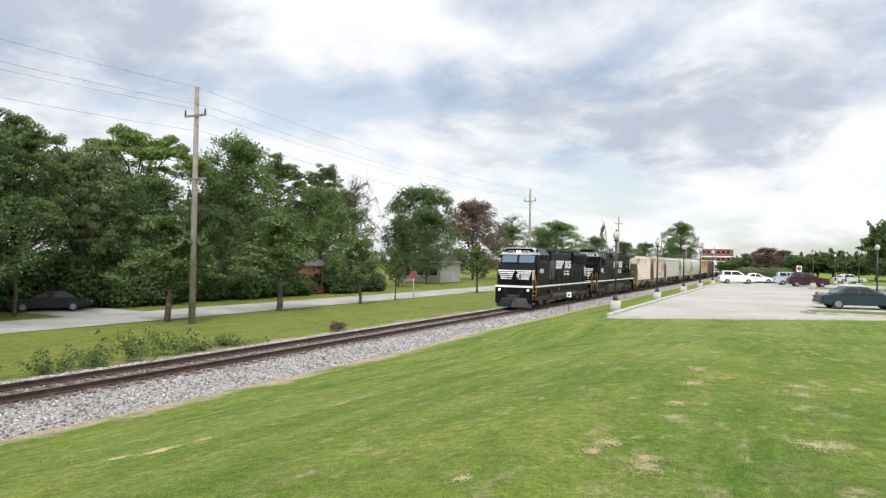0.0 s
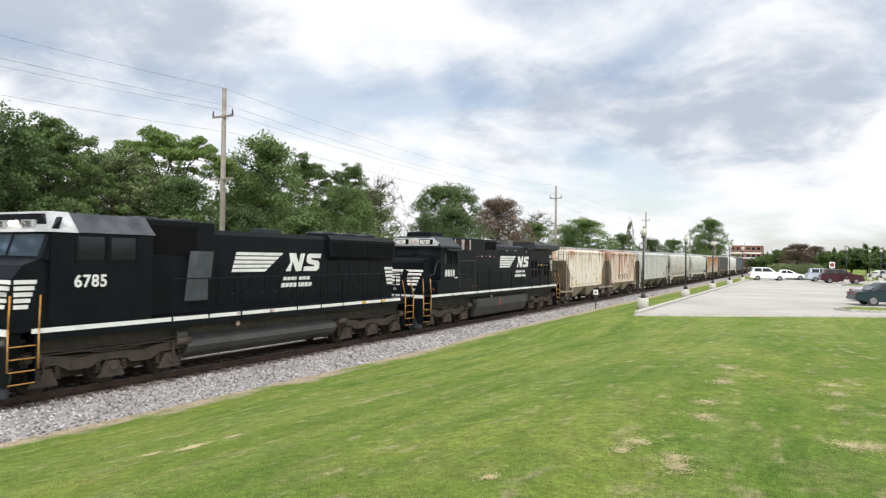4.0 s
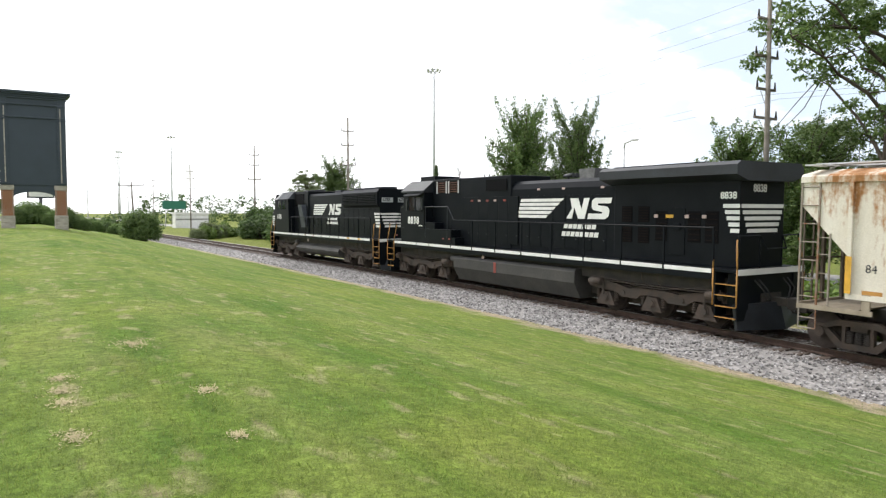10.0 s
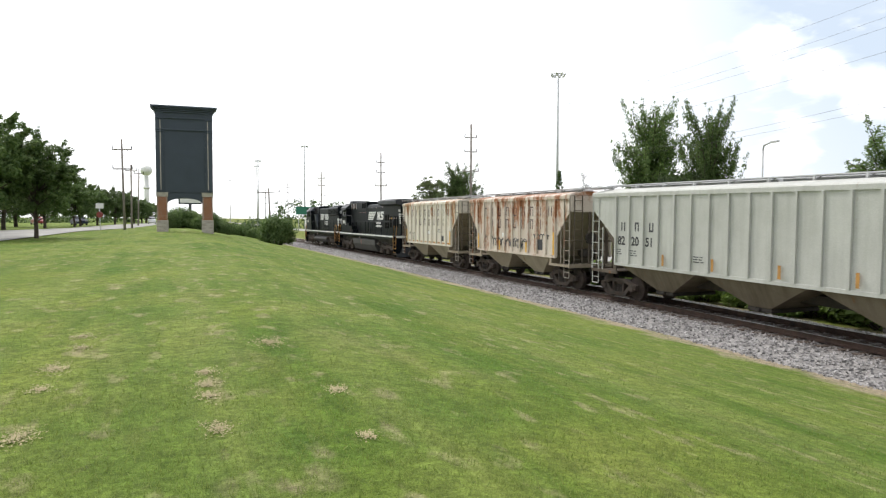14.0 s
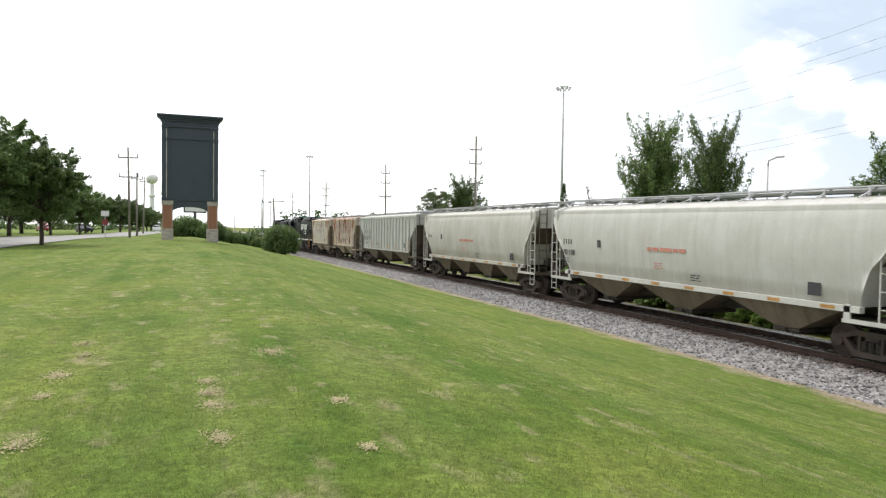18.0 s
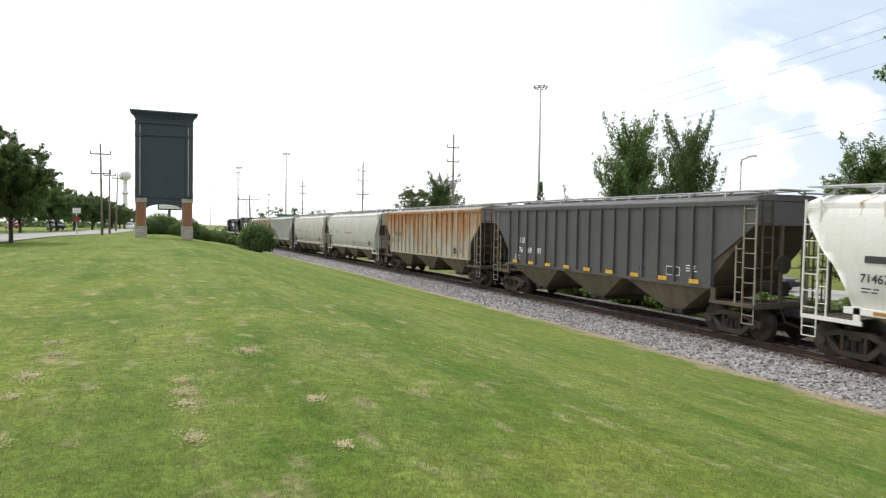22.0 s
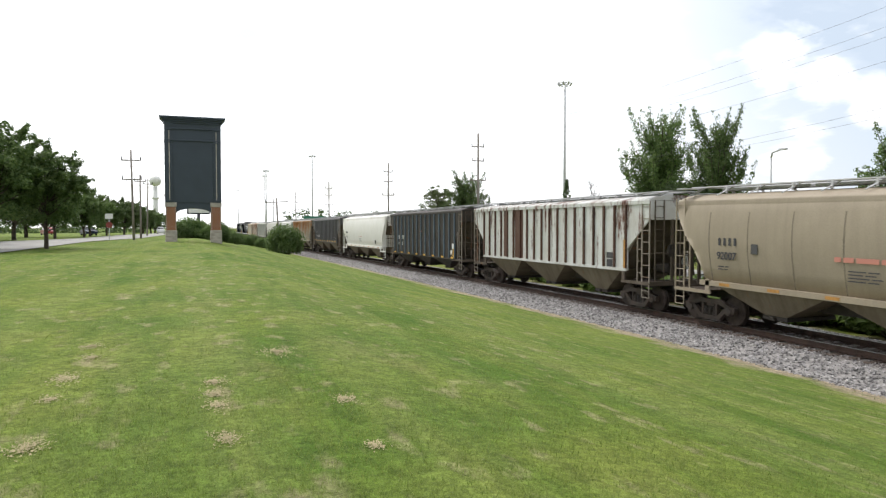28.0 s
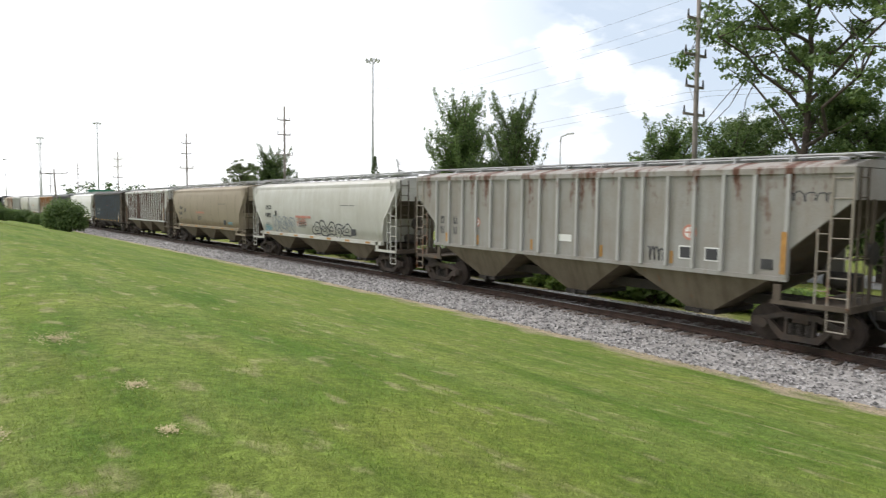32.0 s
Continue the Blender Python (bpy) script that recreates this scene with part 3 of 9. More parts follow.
ME_FRAMES = [freight_frame_mesh(s * 1.0) for s in (-1, 1)]


def spring_mesh():
    """One coil spring, turned as a single ribbed column."""
    bm = B()
    rings = []
    for k in range(13):
        r = 0.07 if k % 2 else 0.092
        rings.append([bm.verts.new((r * math.cos(q), r * math.sin(q), 0.27 + 0.28 * k / 12)) for q in np.linspace(0, 2 * math.pi, 9)[:-1]])
    for p, q in zip(rings, rings[1:]):
        for i in range(8):
            bm.faces.new((p[i], p[(i + 1) % 8], q[(i + 1) % 8], q[i]))
    return mesh_of("spring", bm, M_under)


ME_SPRING = spring_mesh()
bm = B(); box(bm, -1.02, 1.02, -0.2, 0.2, 0.55, 0.72, 0.02); rod(bm, (0, 0, 0.7), (0, 0, 0.88), 0.3, 16); box(bm, -0.9, 0.9, -0.78, -0.72, 0.3, 0.42); box(bm, -0.9, 0.9, 0.72, 0.78, 0.3, 0.42)
ME_BOLSTER = mesh_of("truck", bm, M_truck)
WHEELS = []          # (wheelset, its place in its truck, radius)


def freight_truck(parent, y):
    t = more("truck", ME_BOLSTER, parent, pose(0, y, 0))
    for k in range(2):
        more("side_frame", ME_FRAMES[k], t)
        for d in (-0.2, 0.0, 0.2):
            more("spring", ME_SPRING, t, pose((-1.0, 1.0)[k], d, 0))
        w = more("wheelset", ME_WHEEL, t, pose(0, (-0.89, 0.89)[k], 0.46))
        WHEELS.append((w, (0, (-0.89, 0.89)[k], 0.46), 0.46))
    return t


bm = B(); box(bm, -0.11, 0.11, -0.55, 0.0, 0.74, 0.96, 0.02); box(bm, -0.17, 0.17, -0.80, -0.5, 0.68, 1.0, 0.04); pipe(bm, [(0.3, -0.1, 0.9), (0.32, -0.4, 0.55), (0.25, -0.65, 0.6)], 0.03)
ME_COUPLER = mesh_of("coupler", bm, M_under)


def ladder(bm, x, y, z0, z1, w, along="y", rungs=None, r=0.018):
    n = rungs or max(2, int((z1 - z0) / 0.4))
    a, b = ((x, y - w / 2), (x, y + w / 2)) if along == "y" else ((x - w / 2, y), (x + w / 2, y))
    for p in (a, b):
        box(bm, p[0] - r * 1.3, p[0] + r * 1.3, p[1] - r * 1.3, p[1] + r * 1.3, z0, z1)
    for k in range(n):
        z = z0 + (z1 - z0) * (k + 0.5) / n
        rod(bm, (*a, z), (*b, z), r, 6)
    return bm


def car_ends(car, E, M, zt, dark=None):
    """What both kinds of hopper share at the ends: sill, platform, ladders, brake gear, couplers, trucks."""
    bm = B(); box(bm, -0.32, 0.32, -E - 0.05, E + 0.05, 0.78, 1.06)
    part("centre_sill", bm, M_under, car)
    for s in (-1, 1):
        def span(bm, x0, x1, a, b, z0, z1):
            box(bm, x0, x1, min(s * (E - a), s * (E - b)), max(s * (E - a), s * (E - b)), z0, z1)

        bm = B()
        span(bm, -1.42, 1.42, 1.3, 0.0, 1.06, 1.10)
        span(bm, -1.46, 1.46, 0.05, -0.03, 1.0, 1.16)
        part("end_platform", bm, dark or M_slope, car)
        for x in (-1.47, 1.47):
            bm = B()
            span(bm, x - 0.025, x + 0.025, 1.75, 0.0, 1.02, 1.13)
            span(bm, x - 0.03, x + 0.03, 1.70, 1.52, 1.13, 1.50)
            part("side_sill_end", bm, dark or M, car)
            bm = B(); ladder(bm, x, s * (E - 0.24), 1.1, zt - 0.02, 0.44, "y", 7, 0.016)
            part("ladder", bm, M, car, "thin side ladder")
            bm = B(); box(bm, x - 0.018, x + 0.018, s * (E - 0.74) - 0.018, s * (E - 0.74) + 0.018, 1.1, 2.85)
            for z in (1.45, 1.9, 2.35, 2.75):
                rod(bm, (x, s * (E - 0.74), z), (x, s * (E - 0.46), z), 0.013, 6)
            part("grab_iron", bm, M, car, "post with grab irons")
            bm = B()
            pipe(bm, [(x, s * (E - 0.46), 1.05), (x, s * (E - 0.46), 0.55), (x, s * (E - 0.04), 0.55), (x, s * (E - 0.04), 1.05)], 0.018)
            rod(bm, (x, s * (E - 0.46), 0.80), (x, s * (E - 0.04), 0.80), 0.015, 6)
            part("stirrup_step", bm, M, car)
        for x in (-1.05, 1.05):
            bm = B(); ladder(bm, x, s * (E + 0.02), 1.16, zt, 0.40, "x", None, 0.014); part("end_ladder", bm, M_slope, car)
        for x in (-0.45, 0.45):
            bm = B(); span(bm, x - 0.05, x + 0.05, 0.05, -0.02, 1.14, zt - 0.7); part("end_post", bm, M_slope, car)
        bm = B(); rod(bm, (-1.46, s * E, 2.2), (1.46, s * E, 2.2), 0.02, 6); part("end_rail", bm, M_slope, car)
        more("coupler", ME_COUPLER, car, pose(0, s * (E + 0.02), 0, 0, 0, 0 if s < 0 else 180))
        bm = B(); pipe(bm, [(0.45, s * (E + 0.0), 1.0), (0.5, s * (E + 0.25), 0.62), (0.35, s * (E + 0.6), 0.5), (0.1, s * (E + 0.75), 0.62)], 0.025); part("air_hose", bm, M_tyre, car)
        freight_truck(car, s * (E - 1.25))
    bm = B()
    rod(bm, (0.35, E - 0.1, 2.3), (0.35, E + 0.02, 2.3), 0.28, 16)
    part("brake_wheel", bm, M_under, car)
    bm = B(); rod(bm, (0.15, E - 1.1, 1.6), (0.15, E - 0.4, 1.6), 0.2, 14); part("brake_cylinder", bm, M_under, car)
    bm = B(); box(bm, -0.5, -0.15, E - 1.0, E - 0.5, 1.3, 1.75, 0.03); part("brake_valve", bm, M_under, car)


def chutes(car, E, n, M, zt=1.62, width=1.42):
    half = E - 1.75
    step = 2 * half / n
    for k in range(n):
        c = -half + step * (k + 0.5)
        bm = B()
        a, b = c - step / 2 + 0.03, c + step / 2 - 0.03
        hexa(bm, [(-0.95, c - 0.40, 0.55), (0.95, c - 0.40, 0.55), (0.95, c + 0.40, 0.55), (-0.95, c + 0.40, 0.55)],
             [(-width, a, zt), (width, a, zt), (width, b, zt), (-width, b, zt)])
        chute = part("hopper_bay", bm, M, car, "sloping discharge bay")
        bm = B(); box(bm, -0.98, 0.98, c - 0.46, c + 0.46, 0.43, 0.555, 0.015); box(bm, 0.98, 1.10, c - 0.08, c + 0.08, 0.44, 0.54)
        part("outlet_gate", bm, M_under, chute)


def roof_walk(car, E, zr, M, posts):
    bm = B()
    for x in (-0.52, 0.52):
        box(bm, x - 0.22, x + 0.22, -E - 0.1, E + 0.1, zr, zr + 0.035)
    for s in (-1, 1):
        box(bm, -0.5, 0.5, min(s * (E - 0.35), s * (E + 0.1)), max(s * (E - 0.35), s * (E + 0.1)), zr + 0.001, zr + 0.034)
        for x in (-1.25, 1.25):
            box(bm, x - 0.5, x + 0.3 if x > 0 else x + 0.5, min(s * (E - 0.5), s * (E - 0.1)), max(s * (E - 0.5), s * (E - 0.1)), zr - 0.06, zr - 0.03)
    walkway = part("running_board", bm, M_galv, car, "galvanised roof walkway")
    bm = B()
    for k in range(posts):
        y = -E + 0.3 + (2 * E - 0.6) * k / (posts - 1)
        for x in (-1, 1):
            box(bm, x * 0.78 - 0.02, x * 0.78 + 0.02, y - 0.03, y + 0.03, zr - 0.22, zr + 0.002)
            rod(bm, (x * 0.5, y, zr - 0.02), (x * 1.2, y, zr - 0.30), 0.022, 5)
    tagged(part("bracing", bm, M, walkway), kind="stuff")
    bm = B()
    for k in range(4):
        y = -E + 0.8 + (2 * E - 1.6) * k / 4
        box(bm, -0.28, 0.28, y + 0.08, y + (2 * E - 1.6) / 4 - 0.08, zr - 0.12, zr - 0.02, 0.02)
    part("hatch_cover", bm, M, car, "long trough hatch")


def stencils(car, x, y, z, M, rows=3, w=0.5):
    bm = B()
    for k in range(rows):
        bars(bm, y, z - 0.085 * k, x, [w * (0.5, 0.42, 0.6)[k % 3], w * 0.3], 0.032, 0.06)
    part_each("stencil_line", bm, M, car)


def reflectors(car, x, E, n, z, M=None, upright=False, tall=0.09):
    for k in range(n):
        y = -E + 2 * E * (k + 0.5) / n
        bm = B()
        if upright:
            box(bm, x, x + 0.006, y - 0.045, y + 0.045, z, z + 0.42)
        else:
            box(bm, x, x + 0.006, y - 0.22, y + 0.22, z, z + tall)
        part("reflector", bm, M or M_yellow, car)


def ribbed_hopper(y0, E, M, label, ribs, bays=3, notch=1.2, zb=1.42, ze=4.18, ribM=None, underM=None, rib_t=0.075, walkM=None, roofM=None, slopeM=None):
    car = thing("hopper_car", label, "hopper car", pose(TX, y0, 0), "freight cars of the train")
    X = 1.46
    nz_ = 2.34
    prof = [(-E + 0.05, ze), (-E + 0.05, ze - 0.55), (-E + 2.0, zb), (E - 2.0, zb), (E - 0.05, ze - 0.55), (E - 0.05, ze)]
    bm = B(); prism(bm, prof, "x", -X + 0.06, X - 0.06)
    part("inner_body", bm, slopeM or M_slope, car, "grimy sloping end sheets")
    side = [(-E, ze), (-E, 3.52), (-E + notch, nz_), (-E + notch, zb - 0.02), (E - notch, zb - 0.02), (E - notch, nz_), (E, 3.52), (E, ze)]
    for s in (-1, 1):
        bm = B(); prism(bm, side, "x", s * (X - 0.06), s * X)
        sh = part("side_sheet", bm, M, car)
        # top chord and side sill
        bm = B(); box(bm, min(s * X, s * (X + 0.05)), max(s * X, s * (X + 0.05)), -E, E, ze - 0.13, ze + 0.01)
        box(bm, min(s * X, s * (X + 0.05)), max(s * X, s * (X + 0.05)), -E + notch, E - notch, zb - 0.05, zb + 0.06)
        part("side_sill", bm, M, sh)
        for k in range(ribs):
            y = -E + notch + 0.06 + (2 * (E - notch) - 0.12) * k / (ribs - 1)
            bm = B(); box(bm, min(s * X, s * (X + rib_t)), max(s * X, s * (X + rib_t)), y - 0.045, y + 0.045, zb + 0.06, ze - 0.13)
            part("rib", bm, ribM or M, sh)
    bm = B(); prism(bm, [(-1.5, ze + 0.011), (1.5, ze + 0.011), (1.45, ze + 0.06), (0.75, ze + 0.2), (-0.75, ze + 0.2), (-1.45, ze + 0.06)], "y", -E, E)
    part("roof", bm, roofM or M, car)
    for s in (-1, 1):
        bm = B(); box(bm, -X + 0.07, X - 0.07, min(s * (E - 0.048), s * (E - 0.02)), max(s * (E - 0.048), s * (E - 0.02)), ze - 0.72, ze)
        part("end_sheet", bm, roofM or M, car)
    chutes(car, E, bays, underM or M_bay, zb)
    roof_walk(car, E, ze + 0.33, walkM or M_galv, 2 * ribs // 3)
    car_ends(car, E, M if M is M_no else M_ladder, ze, slopeM or M_slope)
    return car


def smooth_hopper(y0, E, M, label, bays=3, seams=9, sillM=None, underM=None, zb=1.44, corrugated=True, seamM=None):
    car = thing("hopper_car", label, "hopper car", pose(TX, y0, 0), "freight cars of the train")
    # half of the cross-section: bulged side, shoulder, roof
    half = [(1.33, zb), (1.44, 1.95), (1.515, 2.4), (1.54, 2.85), (1.525, 3.3), (1.47, 3.7), (1.40, 3.98), (1.33, 4.02), (1.30, 4.08), (0.95, 4.26), (0.5, 4.34)]
    if corrugated:
        half[6:9] = [(1.42, 3.92), (1.40, 3.96), (1.415, 4.0), (1.385, 4.04), (1.40, 4.08), (1.34, 4.13)]

    def low(y):
        """Foot of the shell: the ends are cut away in a curve."""
        d = E - abs(y)
        if d >= 1.35:
            return zb
        if d > 0.95:
            return zb + (2.6 - zb) * ((1.35 - d) / 0.4) ** 0.7 * 0.9
        return 2.6 - 0.1 + 1.35 * ((0.95 - d) / 0.95) ** 1.3

    ys = [-E, -E + 0.25, -E + 0.5, -E + 0.7, -E + 0.9, -E + 1.0, -E + 1.1, -E + 1.2, -E + 1.3, -E + 1.36]
    ys = ys + [y for y in np.linspace(-E + 2.2, E - 2.2, 5)] + [-y for y in reversed(ys)]
    bm = B()
    rings = []
    for y in ys:
        f = low(y)
        ring = []
        for x, z in half:
            zz = max(z, f)
            if z < f:      # slide up the side
                xx = float(np.interp(f, [p[1] for p in half], [p[0] for p in half]))
            else:
                xx = x
            ring.append((xx, zz))
        full = ring + [(-x, z) for x, z in reversed(ring)]
        rings.append([bm.verts.new((x, y, z)) for x, z in full])
    n = len(rings[0])
    for a, b in zip(rings, rings[1:]):
        for k in range(n):
            j = (k + 1) % n
            f = bm.faces.new((a[k], a[j], b[j], b[k])); f.smooth = k != n - 1
    bm.faces.new(list(rings[0])); bm.faces.new(list(reversed(rings[-1])))
    bmesh.ops.recalc_face_normals(bm, faces=bm.faces)
    shell = part("shell", bm, M, car, "bulging welded shell")
    for s in (-1, 1):
        for k in range(seams):
            y = -E + 1.7 + (2 * E - 3.4) * k / (seams - 1)
            bm = B()
            pts = [(s * (x + 0.004), y, z) for x, z in half[:6]]
            for a, b in zip(pts, pts[1:]):
                hexa(bm, [(a[0], y - 0.018, a[2]), (a[0], y + 0.018, a[2]), (a[0] - s * 0.03, y + 0.018, a[2]), (a[0] - s * 0.03, y - 0.018, a[2])],
                     [(b[0], y - 0.018, b[2]), (b[0], y + 0.018, b[2]), (b[0] - s * 0.03, y + 0.018, b[2]), (b[0] - s * 0.03, y - 0.018, b[2])])
            part("weld_seam", bm, seamM or M, shell)
        bm = B(); box(bm, min(s * 1.32, s * 1.5), max(s * 1.32, s * 1.5), -E + 1.25, E - 1.25, zb - 0.14, zb + 0.02)
        part("side_sill", bm, sillM or M, car)
        bm = B()
        # end slope sheet and its bulkhead
        prism(bm, [(s * (E - 0.03), 3.9), (s * (E - 0.03), 3.3), (s * (E - 2.1), zb), (s * (E - 2.6), zb), (s * (E - 2.6), 3.9)], "x", -1.25, 1.25)
        part("slope_sheet", bm, M_slope, car)
        bm = B(); box(bm, -1.26, 1.26, min(s * (E - 0.028), s * (E - 0.008)), max(s * (E - 0.028), s * (E - 0.008)), 3.3, 3.99)
        part("end_sheet", bm, M, car)
    chutes(car, E, bays, underM or M_bay, zb - 0.10, 1.36)
    roof_walk(car, E, 4.56, M_galv, 13)
    car_ends(car, E, sillM or M, 4.2)
    return car


# end steel: its dark brown holds both grime and the shade of the end recess
M_slope = car_mat("grimy_slope_steel", (0.13, 0.107, 0.085), amount=0.42, grime=0.8, dirt=(0.07, 0.055, 0.042), rough=0.85)
M_ladder = car_mat("worn_ladder_paint", (0.33, 0.30, 0.26), amount=0.45, grime=0.7, dirt=(0.20, 0.165, 0.13), rough=0.8)
M_creambay = car_mat("dirty_cream_bay_paint", (0.36, 0.31, 0.235), (0.20, 0.10, 0.05), 0.35, 0.2, (0.22, 0.185, 0.14), 0.7, rough=0.8)
M_seam = mat("brown_weld_seam", (0.20, 0.165, 0.12), 0.8, var=0.4, scale=2)
M_bay = car_mat("dirty_bay_steel", (0.180, 0.152, 0.112), amount=0.30, grime=0.8, dirt=(0.090, 0.072, 0.051), rough=0.8)
M_wc1 = car_mat("cream_paint_with_rust", (0.70, 0.66, 0.58), (0.34, 0.16, 0.06), 0.46, 0.8, (0.56, 0.50, 0.40), 0.5)
M_wc2 = car_mat("rusty_cream_paint", (0.63, 0.57, 0.50), (0.31, 0.13, 0.06), 0.72, 0.4, (0.48, 0.38, 0.30), 0.55)
M_no = car_mat("pale_grey_green_paint", (0.50, 0.505, 0.475), (0.25, 0.13, 0.06), 0.05, 0.3, (0.34, 0.34, 0.31), 0.5)
M_s1 = car_mat("dull_white_paint", (0.52, 0.515, 0.475), (0.30, 0.18, 0.10), 0.02, 0.3, (0.37, 0.35, 0.30), 0.65)
M_s2 = car_mat("grey_white_paint", (0.55, 0.55, 0.52), (0.30, 0.18, 0.10), 0.04, 0.3, (0.40, 0.385, 0.345), 0.55)
M_bc = car_mat("grey_paint_rusting_from_roof", (0.43, 0.41, 0.355), (0.36, 0.165, 0.06), 1.02, 1.0, (0.36, 0.31, 0.225), 0.6, soft=0.25)
M_bcroof = car_mat("grey_roof_paint", (0.30, 0.285, 0.255), (0.25, 0.14, 0.07), 0.3, 0.2, (0.20, 0.18, 0.15), 0.6)
M_ic = car_mat("slate_grey_paint", (0.105, 0.104, 0.110), (0.11, 0.075, 0.05), 0.08, 0.3, (0.075, 0.071, 0.067), 0.6)
M_w7 = car_mat("clean_white_paint", (0.76, 0.755, 0.73), (0.34, 0.22, 0.12), 0.03, 1.2, (0.60, 0.58, 0.51), 0.3)
M_gf = car_mat("brown_black_paint", (0.034, 0.029, 0.026), (0.10, 0.058, 0.034), 0.12, 0.5, (0.055, 0.047, 0.040), 0.7)
M_gfrib = car_mat("blue_grey_rib_paint", (0.13, 0.18, 0.225), (0.10, 0.06, 0.035), 0.15, 0.3, (0.09, 0.10, 0.11), 0.6)
M_wb = car_mat("white_paint_with_brown_rust", (0.60, 0.62, 0.61), (0.125, 0.055, 0.038), 0.50, 0.5, (0.40, 0.36, 0.32), 0.5, streak=2.6)
M_wbrib = car_mat("dark_brown_rust", (0.085, 0.042, 0.032), (0.05, 0.026, 0.02), 0.5, 0.2, (0.13, 0.075, 0.055), 0.6)
M_cc = car_mat("tan_paint", (0.33, 0.28, 0.21), (0.26, 0.14, 0.07), 0.03, 0.2, (0.25, 0.21, 0.16), 0.5)
M_wg = car_mat("pale_grey_paint", (0.54, 0.54, 0.51), (0.30, 0.18, 0.10), 0.05, 0.3, (0.40, 0.38, 0.33), 0.6)
M_gl = car_mat("weathered_grey_paint", (0.31, 0.305, 0.29), (0.12, 0.055, 0.036), 0.36, 0.9, (0.24, 0.21, 0.18), 0.75)
M_glrib = car_mat("pale_grey_rib_paint", (0.44, 0.44, 0.43), (0.14, 0.07, 0.045), 0.25, 0.6, (0.30, 0.28, 0.26), 0.6)
M_ink = mat("black_stencil_paint", (0.04, 0.04, 0.045), 0.7)
M_maroon = mat("dark_maroon_letter_paint", (0.07, 0.03, 0.035), 0.7, var=0.3)
M_faded = mat("faded_grey_letter_paint", (0.075, 0.075, 0.078), 0.8, var=0.5)
M_redink = mat("red_stencil_paint", (0.48, 0.20, 0.15), 0.7)
M_spray = mat("sprayed_black_paint", (0.05, 0.05, 0.06), 0.6, var=0.3)
M_spraygrey = mat("sprayed_grey_paint", (0.20, 0.23, 0.27), 0.6)
M_sprayblue = mat("sprayed_blue_paint", (0.10, 0.35, 0.48), 0.6)


SIDE_PROFILE = [(1.33, 1.44), (1.44, 1.95), (1.515, 2.4), (1.54, 2.85), (1.525, 3.3), (1.47, 3.7)]


def bulge(z):
    """How far out the rounded side of a smooth hopper stands at height z."""
    return float(np.interp(z, [p[1] for p in SIDE_PROFILE], [p[0] for p in SIDE_PROFILE])) + 0.006


def stroke(pts, r, out, closed=False):
    """One unbroken flat painted line through the points (along, up); out(z) says how far out it lies."""
    bm = B()
    n = len(pts)
    rows = []
    for k, (y, z) in enumerate(pts):
        (ya, za), (yb, zb) = (pts[(k - 1) % n], pts[(k + 1) % n]) if closed else (pts[max(0, k - 1)], pts[min(n - 1, k + 1)])
        d = Vector((yb - ya, zb - za))
        d = d.normalized() if d.length > 1e-6 else Vector((1, 0))
        rows.append([bm.verts.new((out(z) + h, y - d.y * r * s, z + d.x * r * s)) for h in (0.0, 0.005) for s in (-1, 1)])
    for k in range(n if closed else n - 1):
        p, q = rows[k], rows[(k + 1) % n]
        bm.faces.new((p[2], p[3], q[3], q[2])); bm.faces.new((p[0], p[2], q[2], q[0])); bm.faces.new((p[3], p[1], q[1], q[3]))
    return bm


def scrawl(car, x, y, z, w, h, loops, seed, material=None, r=0.022):
    """A sprayed scrawl: one flat line that loops along the side."""
    rnd = random.Random(seed)
    pts = []
    for k in range(loops * 8 + 1):
        a = k / 8
        pts.append((y + w * a / loops + 0.28 * w / loops * math.sin(a * 6.28) * rnd.uniform(0.6, 1.4), z + h * (0.5 + 0.5 * math.cos(a * 6.28 + rnd.uniform(-0.5, 0.5)) * rnd.uniform(0.5, 1.0))))
    part("sprayed_scrawl", stroke(pts, r, (lambda v: x) if x < 1.475 else bulge), material or M_spray, car, "looping sprayed scrawl")


def sprayed_letters(car, y, z, w, h, count, seed, material, r=0.03):
    """Crooked sprayed outlines side by side, laid on the bulging side."""
    rnd = random.Random(seed)
    step = w / count
    for k in range(count):
        cy, cz = y + step * (k + 0.5), z + h * rnd.uniform(0.44, 0.56)
        ry, rz, ph = step * rnd.uniform(0.46, 0.60), h * rnd.uniform(0.42, 0.52), rnd.uniform(0, 6.28)
        sides = rnd.choice((5, 6, 7))
        outer = None
        for f in (1.0, 0.36):
            pts = []
            for j in range(sides * 3):
                t = 2 * math.pi * j / (sides * 3)
                g = 1 + 0.20 * math.sin(2 * t + ph) + 0.16 * math.cos(3 * t + 2 * ph) + rnd.uniform(-0.05, 0.05)
                pts.append((cy + ry * f * g * math.cos(t) + 0.10 * (math.sin(t) * rz * f), cz + rz * f * g * math.sin(t)))
            ob = part("sprayed_scrawl", stroke(pts, r if f == 1.0 else r * 0.8, bulge, True), material, outer or car, "crooked sprayed outline" if f == 1.0 else "")
            outer = outer or ob


train = []


def couple(car, y0):
    train.append((car, y0))
    return car


XS = 1.464      # lettering on flat sides


